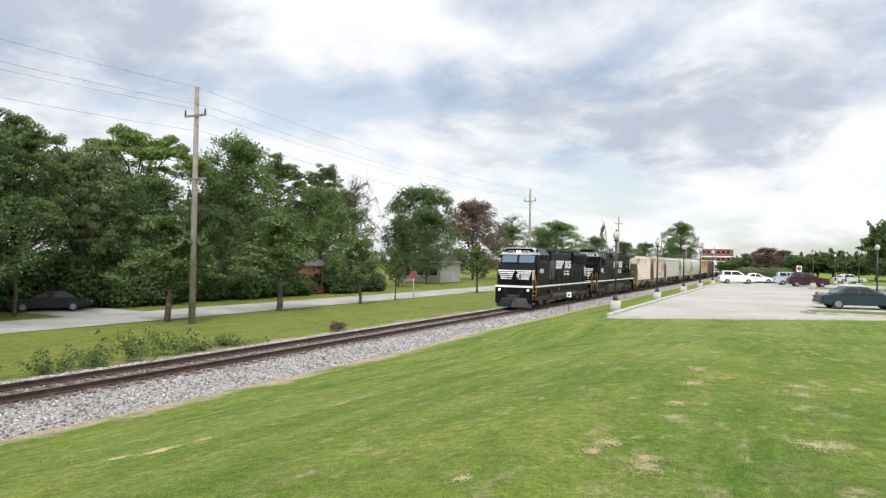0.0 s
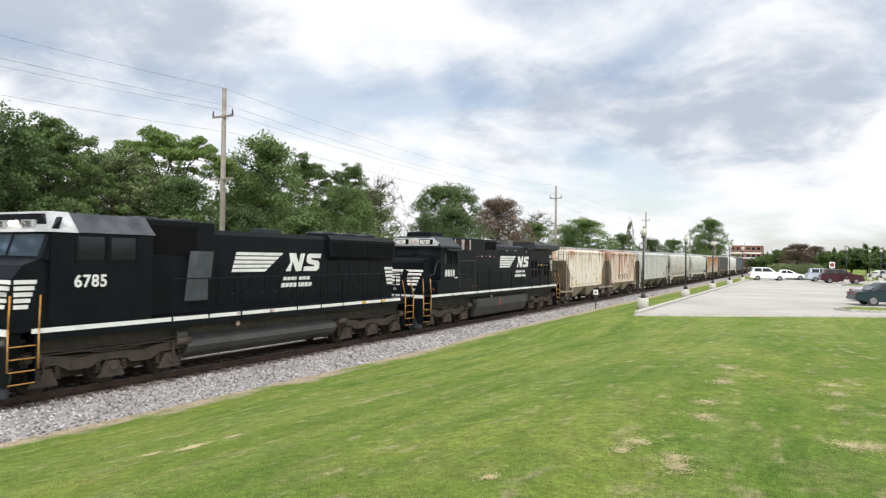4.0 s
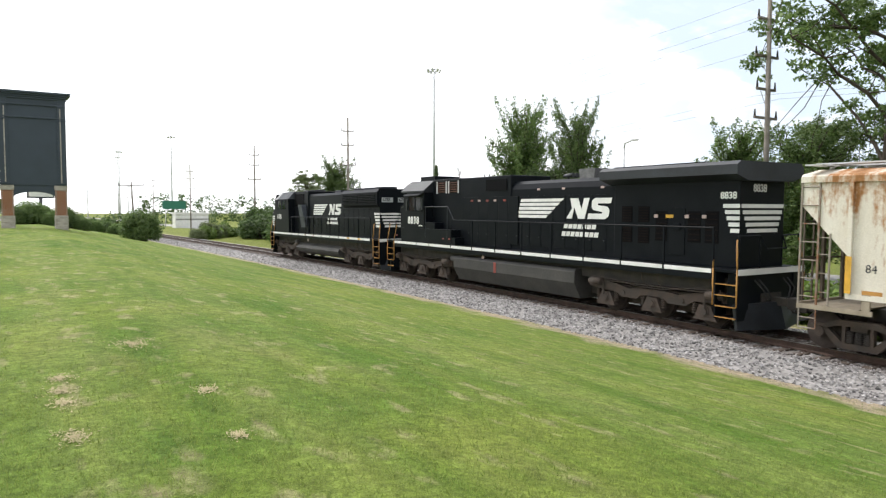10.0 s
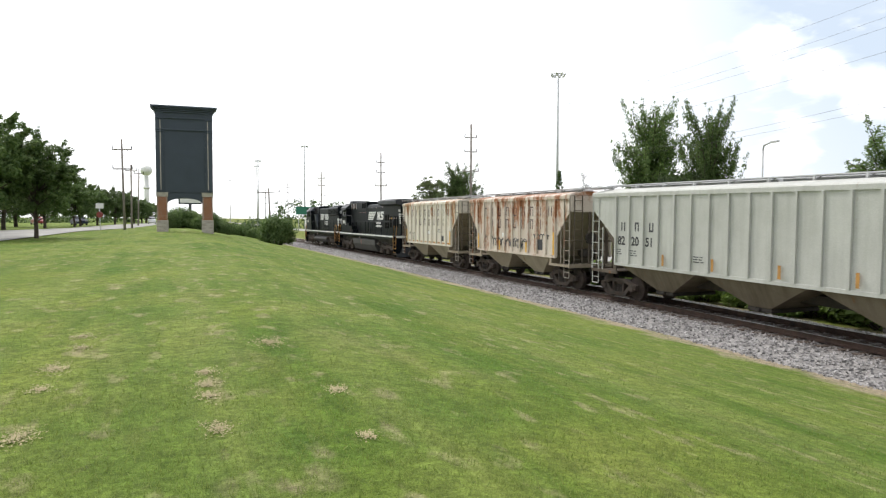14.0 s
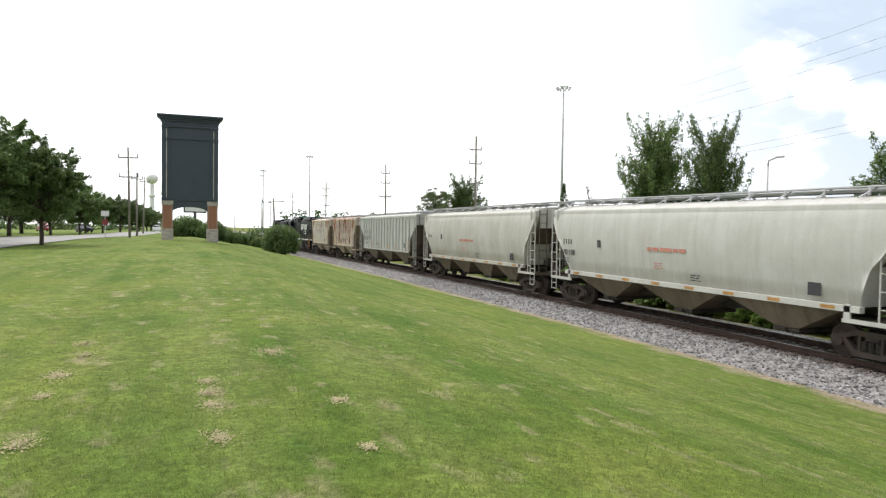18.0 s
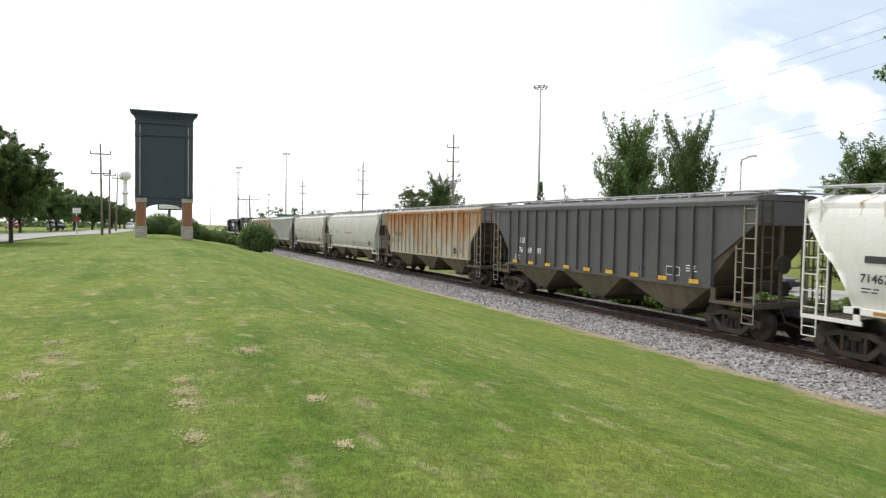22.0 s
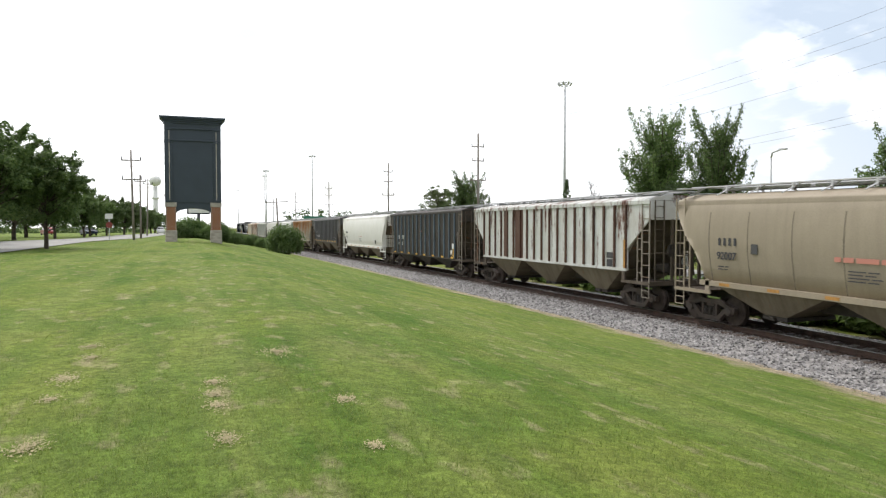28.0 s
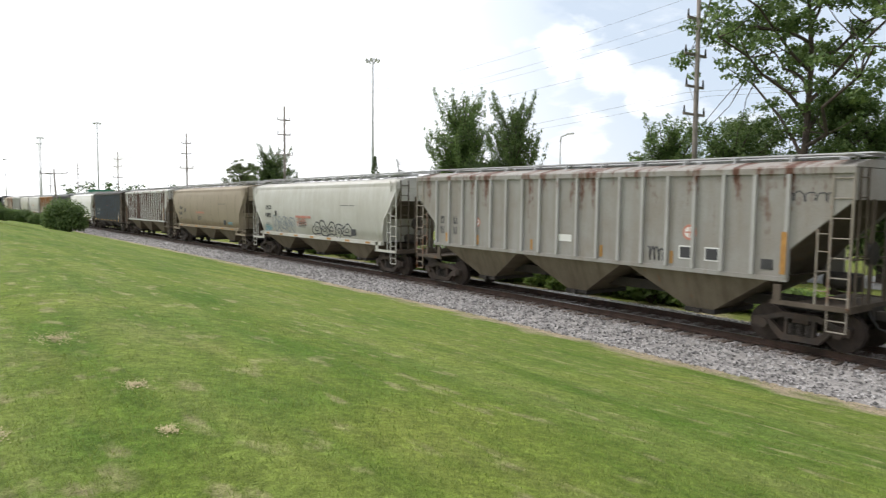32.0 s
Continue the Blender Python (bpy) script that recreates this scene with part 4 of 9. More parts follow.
def mark(car, y, z, w, h, material, t=0.05, kind=0):
    """One painted mark of the size of a letter: two uprights, some with a bar across."""
    bm = B()
    for a in ((y, y + w - t) if kind != 3 else (y + w / 2 - t / 2,)):
        box(bm, XS, XS + 0.004, a, a + t, z, z + h)
    if kind in (1, 2):
        zz = z + h - t if kind == 1 else z
        box(bm, XS, XS + 0.0045, y + t, y + w - t, zz, zz + t)
    part("name_bar", bm, material, car)


def name_rows(car, material):
    for z, first, count in ((3.28, -3.42, 9), (2.66, -2.55, 7)):
        for k in range(count):
            mark(car, first + 0.88 * k, z, 0.30, 0.46, material, 0.055, (1, 3, 2, 1, 2, 0, 1, 3, 0)[(k + (count == 7)) % 9])


def panel(car, y, z, w=0.45, h=0.32, x=None, name="consolidated_stencil", M=None, label="black stencil panel"):
    bm = B(); box(bm, x or XS, (x or XS) + 0.006, y - w / 2, y + w / 2, z - h / 2, z + h / 2)
    return part(name, bm, M or M_ink, car, label)


def strip(car, y, z, w, h, M, x=0.0, label=""):
    bm = B(); box(bm, XS + x, XS + x + 0.008, y - w / 2, y + w / 2, z, z + h); part("reflector", bm, M, car, label)


# two short cream hoppers
c = couple(ribbed_hopper(96.4, 5.5, M_wc1, "short cream hopper car streaked with rust", 11, 2, 1.15, underM=M_creambay, slopeM=M_creambay), 96.4)
name_rows(c, M_maroon)
lettering("84", 0.26, c, M_ink, -3.95, 2.0, XS); lettering("615", 0.26, c, M_ink, -3.2, 2.0, XS)
stencils(c, XS, -3.15, 1.85, M_ink, 3); stencils(c, XS, -0.2, 2.3, M_ink, 4); stencils(c, XS, 1.9, 2.4, M_ink, 3, 0.8)
panel(c, 2.75, 1.85, 0.45, 0.34)
panel(c, 0.2, 2.2, 0.35, 0.2, name="notice", M=M_white, label="small white notice")
reflectors(c, XS + 0.002, 4.2, 10, 1.50, M_orange)
for y in (-4.28, 4.25):
    strip(c, y, 1.50, 0.14, 0.85, M_yellow, 0.08, "tall yellow strip")
c = couple(ribbed_hopper(109.1, 5.5, M_wc2, "short hopper car with heavy rust and sprayed scrawls", 11, 2, 1.15, underM=M_creambay, slopeM=M_creambay), 109.1)
name_rows(c, M_maroon)
lettering("84", 0.30, c, M_ink, -3.34, 2.05, XS); lettering("97", 0.30, c, M_ink, -2.48, 2.05, XS)
scrawl(c, XS + 0.001, -2.5, 1.60, 4.3, 0.62, 9, 5); scrawl(c, XS + 0.006, -2.2, 1.66, 4.0, 0.5, 7, 6, r=0.03)
scrawl(c, XS + 0.001, 2.2, 2.15, 1.5, 0.3, 6, 8, r=0.025)
panel(c, 2.83, 1.93, 0.5, 0.5); panel(c, -1.0, 2.3, 0.4, 0.22, name="notice", M=M_white, label="small white notice")
for y, h in ((-4.05, 0.8), (-1.36, 0.5), (1.6, 0.5), (4.22, 1.05)):
    strip(c, y, 1.50, 0.13, h, M_yellow, 0.08, "tall yellow strip")
# long pale hopper
c = couple(ribbed_hopper(124.7, 8.35, M_no, "long pale grey ribbed hopper car with black numbers", 17, 3, 1.58, underM=M_bay), 124.7)
for k, tx in enumerate(("82", "20", "51")):
    lettering(tx, 0.46, c, M_ink, -6.61 + 0.839 * k, 2.19, XS, bold=0.012)
    mark(c, -6.40 + 0.839 * k, 2.72, 0.24, 0.34, M_ink, 0.065, k % 3)
stencils(c, XS, -6.85, 1.98, M_ink, 3); stencils(c, XS, -5.9, 1.96, M_ink, 3); stencils(c, XS, -2.4, 1.95, M_ink, 3)
for y in (-3.84, -1.43, 1.21, 3.64):
    strip(c, y, 1.55, 0.10, 0.40, M_orange, 0.078)
strip(c, 6.70, 1.5, 0.12, 0.95, M_orange, 0.08)
panel(c, 5.60, 1.90, 0.5, 0.36)
# two smooth white hoppers
XB = 1.546
for y0, E, M, lab, num, blk in ((142.9, 8.15, M_s1, "smooth dull white hopper car with curved ends", "", 5.59), (161.05, 8.4, M_s2, "smooth grey-white hopper car with orange sill markers", "701188", 5.75)):
    c = couple(smooth_hopper(y0, E, M, lab, 4 if num == "" else 3), y0)
    bm = B(); bars(bm, -E + 1.15, 2.62, 1.542, [0.07] * 4, 0.22, 0.13); part_each("mark_bar", bm, M_ink, c)
    if num:
        lettering(num, 0.32, c, M_ink, -E + 1.12, 2.15, 1.536, bold=0.006)
    bm = B(); bars(bm, -1.35, 2.55 if num else 2.47, XB, [0.22, 0.34, 0.62, 0.22, 0.34], 0.13, 0.08); part_each("notice_bar", bm, M_redink, c, "red painted bar")
    stencils(c, 1.508, -E + 1.15, 1.98, M_ink, 3); stencils(c, 1.50, -1.0, 2.1, M_redink, 3); stencils(c, 1.47, 0.9, 1.80, M_ink, 3)
    bm = B(); box(bm, 1.545, 1.551, -4.6, -4.35, 2.55, 2.85); part("notice", bm, M_faded, c)
    panel(c, blk, 1.80, 0.42, 0.36, 1.445)
    reflectors(c, 1.502, E - 1.3, 8, 1.335, M_orange)
# grey hopper rusting from the roof down
c = couple(ribbed_hopper(179.25, 8.25, M_bc, "grey ribbed hopper car with orange rust from the roof", 18, 3, 1.38, underM=M_bay, roofM=M_bcroof), 179.25)
for k, tx in enumerate(("80", "23", "87")):
    lettering(tx, 0.36, c, M_ink, -6.72 + 0.80 * k, 2.10, XS)
for k in range(2):
    mark(c, -5.82 + 0.80 * k, 2.55, 0.2, 0.28, M_ink, 0.055, 1); mark(c, -5.58 + 0.80 * k, 2.55, 0.2, 0.28, M_ink, 0.055, 2)
panel(c, 4.89, 1.83, 0.45, 0.36)
for y, z, h in ((-6.75, 1.58, 0.16), (2.11, 1.52, 0.42), (6.75, 1.55, 0.3)):
    strip(c, y, z, 0.14, h, M_yellow, 0.078)
stencils(c, XS, 5.5, 2.0, M_ink, 4)
# slate grey hopper
c = couple(ribbed_hopper(197.4, 8.35, M_ic, "slate grey ribbed hopper car with yellow markers", 17, 3, 1.66, zb=1.5, underM=M_bay), 197.4)
for k, tx in enumerate(("76", "69", "93")):
    lettering(tx, 0.36, c, M_white, -5.71 + 0.829 * k, 2.07, XS, bold=0.006)
mark(c, -5.62, 2.52, 0.1, 0.26, M_white, 0.06, 3); mark(c, -5.40, 2.52, 0.2, 0.26, M_white, 0.06, 2)
stencils(c, XS, -6.1, 1.9, M_white, 3); stencils(c, XS, 5.5, 2.1, M_white, 3)
bm = B(); prism(bm, [(3.27, 1.69), (3.47, 1.89), (3.27, 2.09), (3.07, 1.89)], "x", XS, XS + 0.005); part("diamond_mark", bm, M_faded, c, "faint grey diamond")
for y in (4.72, 5.06):
    d = panel(c, y, 1.90, 0.32, 0.30, None, "consolidated_stencil", M_white, "white-framed stencil panel")
    panel(d, y, 1.90, 0.27, 0.25, XS + 0.006, "stencil_field", M_ink, "")
reflectors(c, XS + 0.078, 6.7, 9, 1.56, tall=0.14)
# white smooth hopper
c = couple(smooth_hopper(215.6, 8.3, M_w7, "clean white hopper car with rust along its roof", 3), 215.6)
lettering("71467", 0.30, c, M_ink, -6.62, 2.12, 1.535, bold=0.006)
panel(c, -6.15, 2.69, 0.72, 0.17, 1.545, "mark_panel", M_ink, "small dark panel")
stencils(c, 1.50, -6.6, 1.95, M_ink, 2); stencils(c, 1.525, -1.1, 2.30, M_redink, 1, 1.6); stencils(c, 1.50, -0.9, 2.1, M_ink, 4, 0.9)
panel(c, 4.9, 1.85, 0.4, 0.34, 1.45)
reflectors(c, 1.502, 6.9, 8, 1.335, M_orange)
# dark hopper with blue-grey ribs
c = couple(ribbed_hopper(233.3, 7.8, M_gf, "dark brown hopper car with blue-grey upright ribs", 15, 3, 1.14, zb=1.12, ribM=M_gfrib, underM=M_under), 233.3)
for k, tx in enumerate(("304", "18")):
    lettering(tx, 0.36, c, M_white, -5.95 + 1.1 * k, 1.78, XS, bold=0.008)
    mark(c, -5.75 + 1.1 * k, 2.26, 0.18, 0.26, M_white, 0.055, 2 - k); mark(c, -5.50 + 1.1 * k, 2.26, 0.18, 0.26, M_white, 0.055, 0)
for k in range(3):
    mark(c, 1.30 + 0.56 * k, 2.60, 0.36, 0.42, M_faded, 0.08, k % 3)
for k in (0, 1, 2, 3, 4, 5, 7, 8):
    mark(c, 0.55 + 0.45 * k, 2.10, 0.28, 0.34, M_faded, 0.07, k % 3)
bm = B(); prism(bm, [(-0.1, 2.6), (0.12, 2.87), (-0.1, 3.15), (-0.32, 2.87)], "x", XS, XS + 0.005); part("diamond_mark", bm, M_redink, c, "faded red diamond")
panel(c, 6.27, 1.94, 0.34, 0.34, None, "notice", M_white, "white notice"); panel(c, 5.98, 1.54, 0.3, 0.3, None, "notice", M_white, "white notice")
strip(c, 6.52, 1.25, 0.12, 0.55, M_yellow, 0.078)
reflectors(c, XS + 0.078, 7.2, 8, 1.15, tall=0.11)
# white hopper with brown rusted ribs
c = couple(ribbed_hopper(251.25, 8.2, M_wb, "white ribbed hopper car with dark brown rusted ribs", 19, 3, 1.40, zb=1.52, ribM=M_wbrib, underM=M_bay), 251.25)
panel(c, 5.63, 1.74, 0.4, 0.30); panel(c, 5.63, 2.05, 0.42, 0.24, None, "notice", M_faded, "grey notice")
for y0, y1 in ((-2.88, -1.98), (-4.2, -3.9)):      # bays that have rusted through to bare brown
    bm = B(); box(bm, XS, XS + 0.004, y0, y1, 1.6, 4.05); part("rusted_panel", bm, M_wbrib, c, "side panel rusted brown all over")
strip(c, 6.72, 1.6, 0.12, 1.1, M_orange, 0.08)
# tan and pale hoppers
for y0, E, M, lab, num, zn in ((269.1, 8.25, M_cc, "tan hopper car with a grooved shoulder and welded seams", "92007", 2.20), (287.1, 8.3, M_wg, "pale grey hopper car with large sprayed scrawls", "92093", 2.34)):
    c = couple(smooth_hopper(y0, E, M, lab, 3, 9, seamM=M_seam if M is M_cc else None), y0)
    lettering(num, 0.33, c, M_ink, -6.18, zn, 1.545, bold=0.008)
    bm = B(); bars(bm, -6.12, zn + 0.44, XB, [0.1] * 4, 0.24, 0.12); part_each("mark_bar", bm, M_ink, c)
    bm = B(); bars(bm, -1.9, 2.36, 1.54, [0.2, 0.3, 0.62, 0.2, 0.3], 0.13, 0.07); part_each("notice_bar", bm, M_redink, c, "red painted bar")
    stencils(c, 1.515, -1.5, 2.12, M_ink, 4, 1.0); stencils(c, 1.50, -6.15, 1.95, M_ink, 2); stencils(c, 1.53, 3.2, 3.05, M_ink, 2, 1.8)
    bm = B(); box(bm, 1.545, 1.551, -4.75, -4.5, 2.42, 2.72); part("notice", bm, M_faded, c)
    reflectors(c, 1.502, E - 1.4, 7, 1.335, M_orange)
    if num == "92093":
        panel(c, 4.45, 1.78, 0.45, 0.32, 1.44)
        sprayed_letters(c, -5.1, 1.55, 2.9, 0.85, 5, 11, M_spraygrey); sprayed_letters(c, 0.1, 1.47, 4.1, 0.72, 5, 12, M_spray, 0.034)
        sprayed_letters(c, -1.9, 2.0, 1.2, 0.32, 4, 13, M_redink, 0.018); sprayed_letters(c, -6.5, 1.55, 0.9, 0.32, 3, 14, M_sprayblue, 0.018)
    else:
        panel(c, 4.3, 1.80, 0.45, 0.32, 1.44)
        scrawl(c, 1.48, 4.9, 1.6, 0.8, 0.25, 3, 15, M_sprayblue)
# weathered grey hopper
c = couple(ribbed_hopper(305.4, 8.45, M_gl, "weathered grey ribbed hopper car with brown stains", 18, 3, 1.38, zb=1.62, ze=4.24, ribM=M_glrib, underM=M_bay), 305.4)
for y, z, r in ((-4.49, 2.56, 0.17), (4.41, 2.62, 0.21)):
    bm = B(); rod(bm, (XS, y, z), (XS + 0.005, y, z), r, 20); d = part("round_mark", bm, M_redink, c, "red and white round mark")
    bm = B(); rod(bm, (XS + 0.005, y, z), (XS + 0.008, y, z), r * 0.68, 20); part("disc", bm, M_white, d)
    bm = B(); box(bm, XS + 0.008, XS + 0.011, y - r * 0.6, y + r * 0.6, z - 0.02, z + 0.02); box(bm, XS + 0.008, XS + 0.0112, y - 0.02, y + 0.02, z - r * 0.6, z + r * 0.6); part("cross", bm, M_redink, d)
for y in (4.31, 5.08):
    d = panel(c, y, 2.08, 0.42, 0.36, None, "consolidated_stencil", M_white, "white-framed stencil panel")
    panel(d, y, 2.08, 0.35, 0.29, XS + 0.006, "stencil_field", M_ink, "")
panel(c, -0.08, 2.23, 0.55, 0.22, None, "mark_panel", M_white, "small white panel"); panel(c, 6.55, 1.95, 0.3, 0.25, None, "notice", M_faded, "grey notice")
scrawl(c, XS, 3.1, 1.75, 0.6, 0.45, 4, 21); scrawl(c, XS, 7.0, 3.45, 1.0, 0.28, 4, 22, M_spray, 0.012)
for k in range(2):
    mark(c, -6.75 + 0.825 * k, 2.45, 0.2, 0.28, M_ink, 0.06, k + 1); mark(c, -6.75 + 0.825 * k, 2.05, 0.2, 0.28, M_ink, 0.06, 0)
for y in (-6.37, -4.45, -1.6, 1.41, 3.87):
    strip(c, y, 1.75, 0.10, 0.34, M_orange, 0.001)
strip(c, 6.98, 1.75, 0.13, 1.0, M_orange, 0.08)

# the rest of the train, far down the line
N_NEAR = len(WHEELS)
far_y = 305.4 + 8.45
for src in (3, 8, 2, 9, 7, 5, 12, 6, 9, 4, 10, 11):
    src_car = train[src][0]
    E = (5.5, 5.5, 8.35, 8.15, 8.4, 8.25, 8.35, 8.3, 7.8, 8.2, 8.25, 8.3, 8.45)[src]
    y0 = far_y + 1.5 + E
    far_y = y0 + E
    train.append((copy_thing(src_car, pose(TX, y0, 0)), y0))

# ---- locomotives ----
M_cabwhite = mat("weathered_white_roof", (0.50, 0.51, 0.52), 0.5, var=0.4, scale=2, bscale=20)
M_cabroof = mat("weathered_grey_roof", (0.075, 0.082, 0.095), 0.6, var=0.5, scale=2, bscale=20, spec=0.2)
M_stack = mat("sooty_grey_stack", (0.16, 0.16, 0.16), 0.6, var=0.5, scale=4)
M_duct = mat("grey_blower_duct", (0.085, 0.095, 0.115), 0.6, var=0.3, scale=3)
M_lampglow = bpy.data.materials.new("lit_headlamp")
M_lampglow.use_nodes = True
_p = M_lampglow.node_tree.nodes["Principled BSDF"]
_p.inputs["Emission Color"].default_value, _p.inputs["Emission Strength"].default_value = (1.0, 0.85, 0.68, 1), 4.0
M_louvre = mat("dark_brown_louvre", (0.011, 0.0075, 0.007), 0.85, var=0.3, spec=0.1)
M_window = mat("cab_window_glass", (0.012, 0.015, 0.018), 0.06, spec=0.35)
M_windshield = mat("sky_reflecting_windshield", (0.10, 0.14, 0.19), 0.05, metal=0.65)


def loco_frame_mesh(x):
    """Side frame of a three-axle truck: beam, pedestals with journal boxes, springs, brake cylinders."""
    bm = B()
    s = 1 if x > 0 else -1
    a, b = x - 0.09, x + 0.09
    beam = [(-2.72, 0.80), (-2.72, 1.0), (-2.3, 1.03), (-1.5, 0.95), (-0.96, 0.84), (-0.45, 0.90), (0.45, 0.90), (0.96, 0.84), (1.5, 0.95), (2.3, 1.03), (2.72, 1.0), (2.72, 0.80), (2.35, 0.74),
            (1.55, 0.72), (1.25, 0.55), (0.62, 0.55), (0.42, 0.70), (-0.42, 0.70), (-0.62, 0.55), (-1.25, 0.55), (-1.55, 0.72), (-2.35, 0.74)]
    prism(bm, beam, "x", a, b)
    box(bm, a - 0.02, b + 0.02, -2.74, 2.74, 1.0, 1.035)
    for y in (-1.93, 0, 1.93):
        prism(bm, [(y - 0.40, 0.23), (y + 0.40, 0.23), (y + 0.33, 0.36), (y + 0.19, 0.66), (y - 0.19, 0.66), (y - 0.33, 0.36)], "x", x - 0.06, x + 0.11 * s)
        rod(bm, (x, y, 0.49), (x + 0.135 * s, y, 0.49), 0.15, 16)
        rod(bm, (x + 0.135 * s, y, 0.49), (x + 0.16 * s, y, 0.49), 0.105, 14)
        for d in (-0.40, 0.40):
            rod(bm, (x, y + d, 0.36), (x, y + d, 0.72), 0.05, 8)
            for j in range(5):
                rod(bm, (x, y + d, 0.38 + 0.068 * j), (x, y + d, 0.41 + 0.068 * j), 0.095, 10)
    for e in (-1, 1):
        rod(bm, (x + 0.16 * s, e * 2.05, 0.97), (x + 0.16 * s, e * 2.55, 0.97), 0.13, 14)
        rod(bm, (x + 0.16 * s, e * 2.55, 0.97), (x + 0.16 * s, e * 2.62, 0.97), 0.10, 12)
        rod(bm, (x + 0.18 * s, e * 1.98, 0.98), (x + 0.18 * s, e * 1.98, 0.56), 0.03, 6)
        rod(bm, (x + 0.11 * s, e * 1.15, 0.70), (x + 0.13 * s, e * 1.15, 0.70), 0.06, 10)
    pipe(bm, [(x + 0.2 * s, -2.5, 1.14), (x + 0.2 * s, -1.5, 1.10), (x + 0.14 * s, -0.5, 0.96), (x + 0.14 * s, 0.5, 0.96), (x + 0.2 * s, 1.5, 1.10), (x + 0.2 * s, 2.5, 1.14), (x + 0.2 * s, 2.6, 0.85)], 0.016)
    for y in (-0.35, 0.25):
        pipe(bm, [(x + 0.16 * s, y, 1.5), (x + 0.16 * s, y, 1.2), (x + 0.14 * s, y + 0.22, 0.98)], 0.014)
    return mesh_of("side_frame", bm, M_truck)


ME_LFRAMES = [loco_frame_mesh(s * 1.13) for s in (-1, 1)]
bm = B(); box(bm, -1.05, 1.05, -2.5, 2.5, 0.62, 0.92, 0.03); box(bm, -0.6, 0.6, -0.6, 0.6, 0.9, 1.2, 0.03); box(bm, -0.6, 0.6, -2.55, 2.55, 0.28, 0.64, 0.03)
ME_LBOLSTER = mesh_of("truck", bm, M_truck)


def loco_truck(parent, y):
    t = more("truck", ME_LBOLSTER, parent, pose(0, y, 0))
    for k in range(2):
        more("side_frame", ME_LFRAMES[k], t)
    for d in (-1.93, 0, 1.93):
        w = more("wheelset", ME_LWHEEL, t, pose(0, d, 0.51))
        WHEELS.append((w, (0, d, 0.51), 0.51))


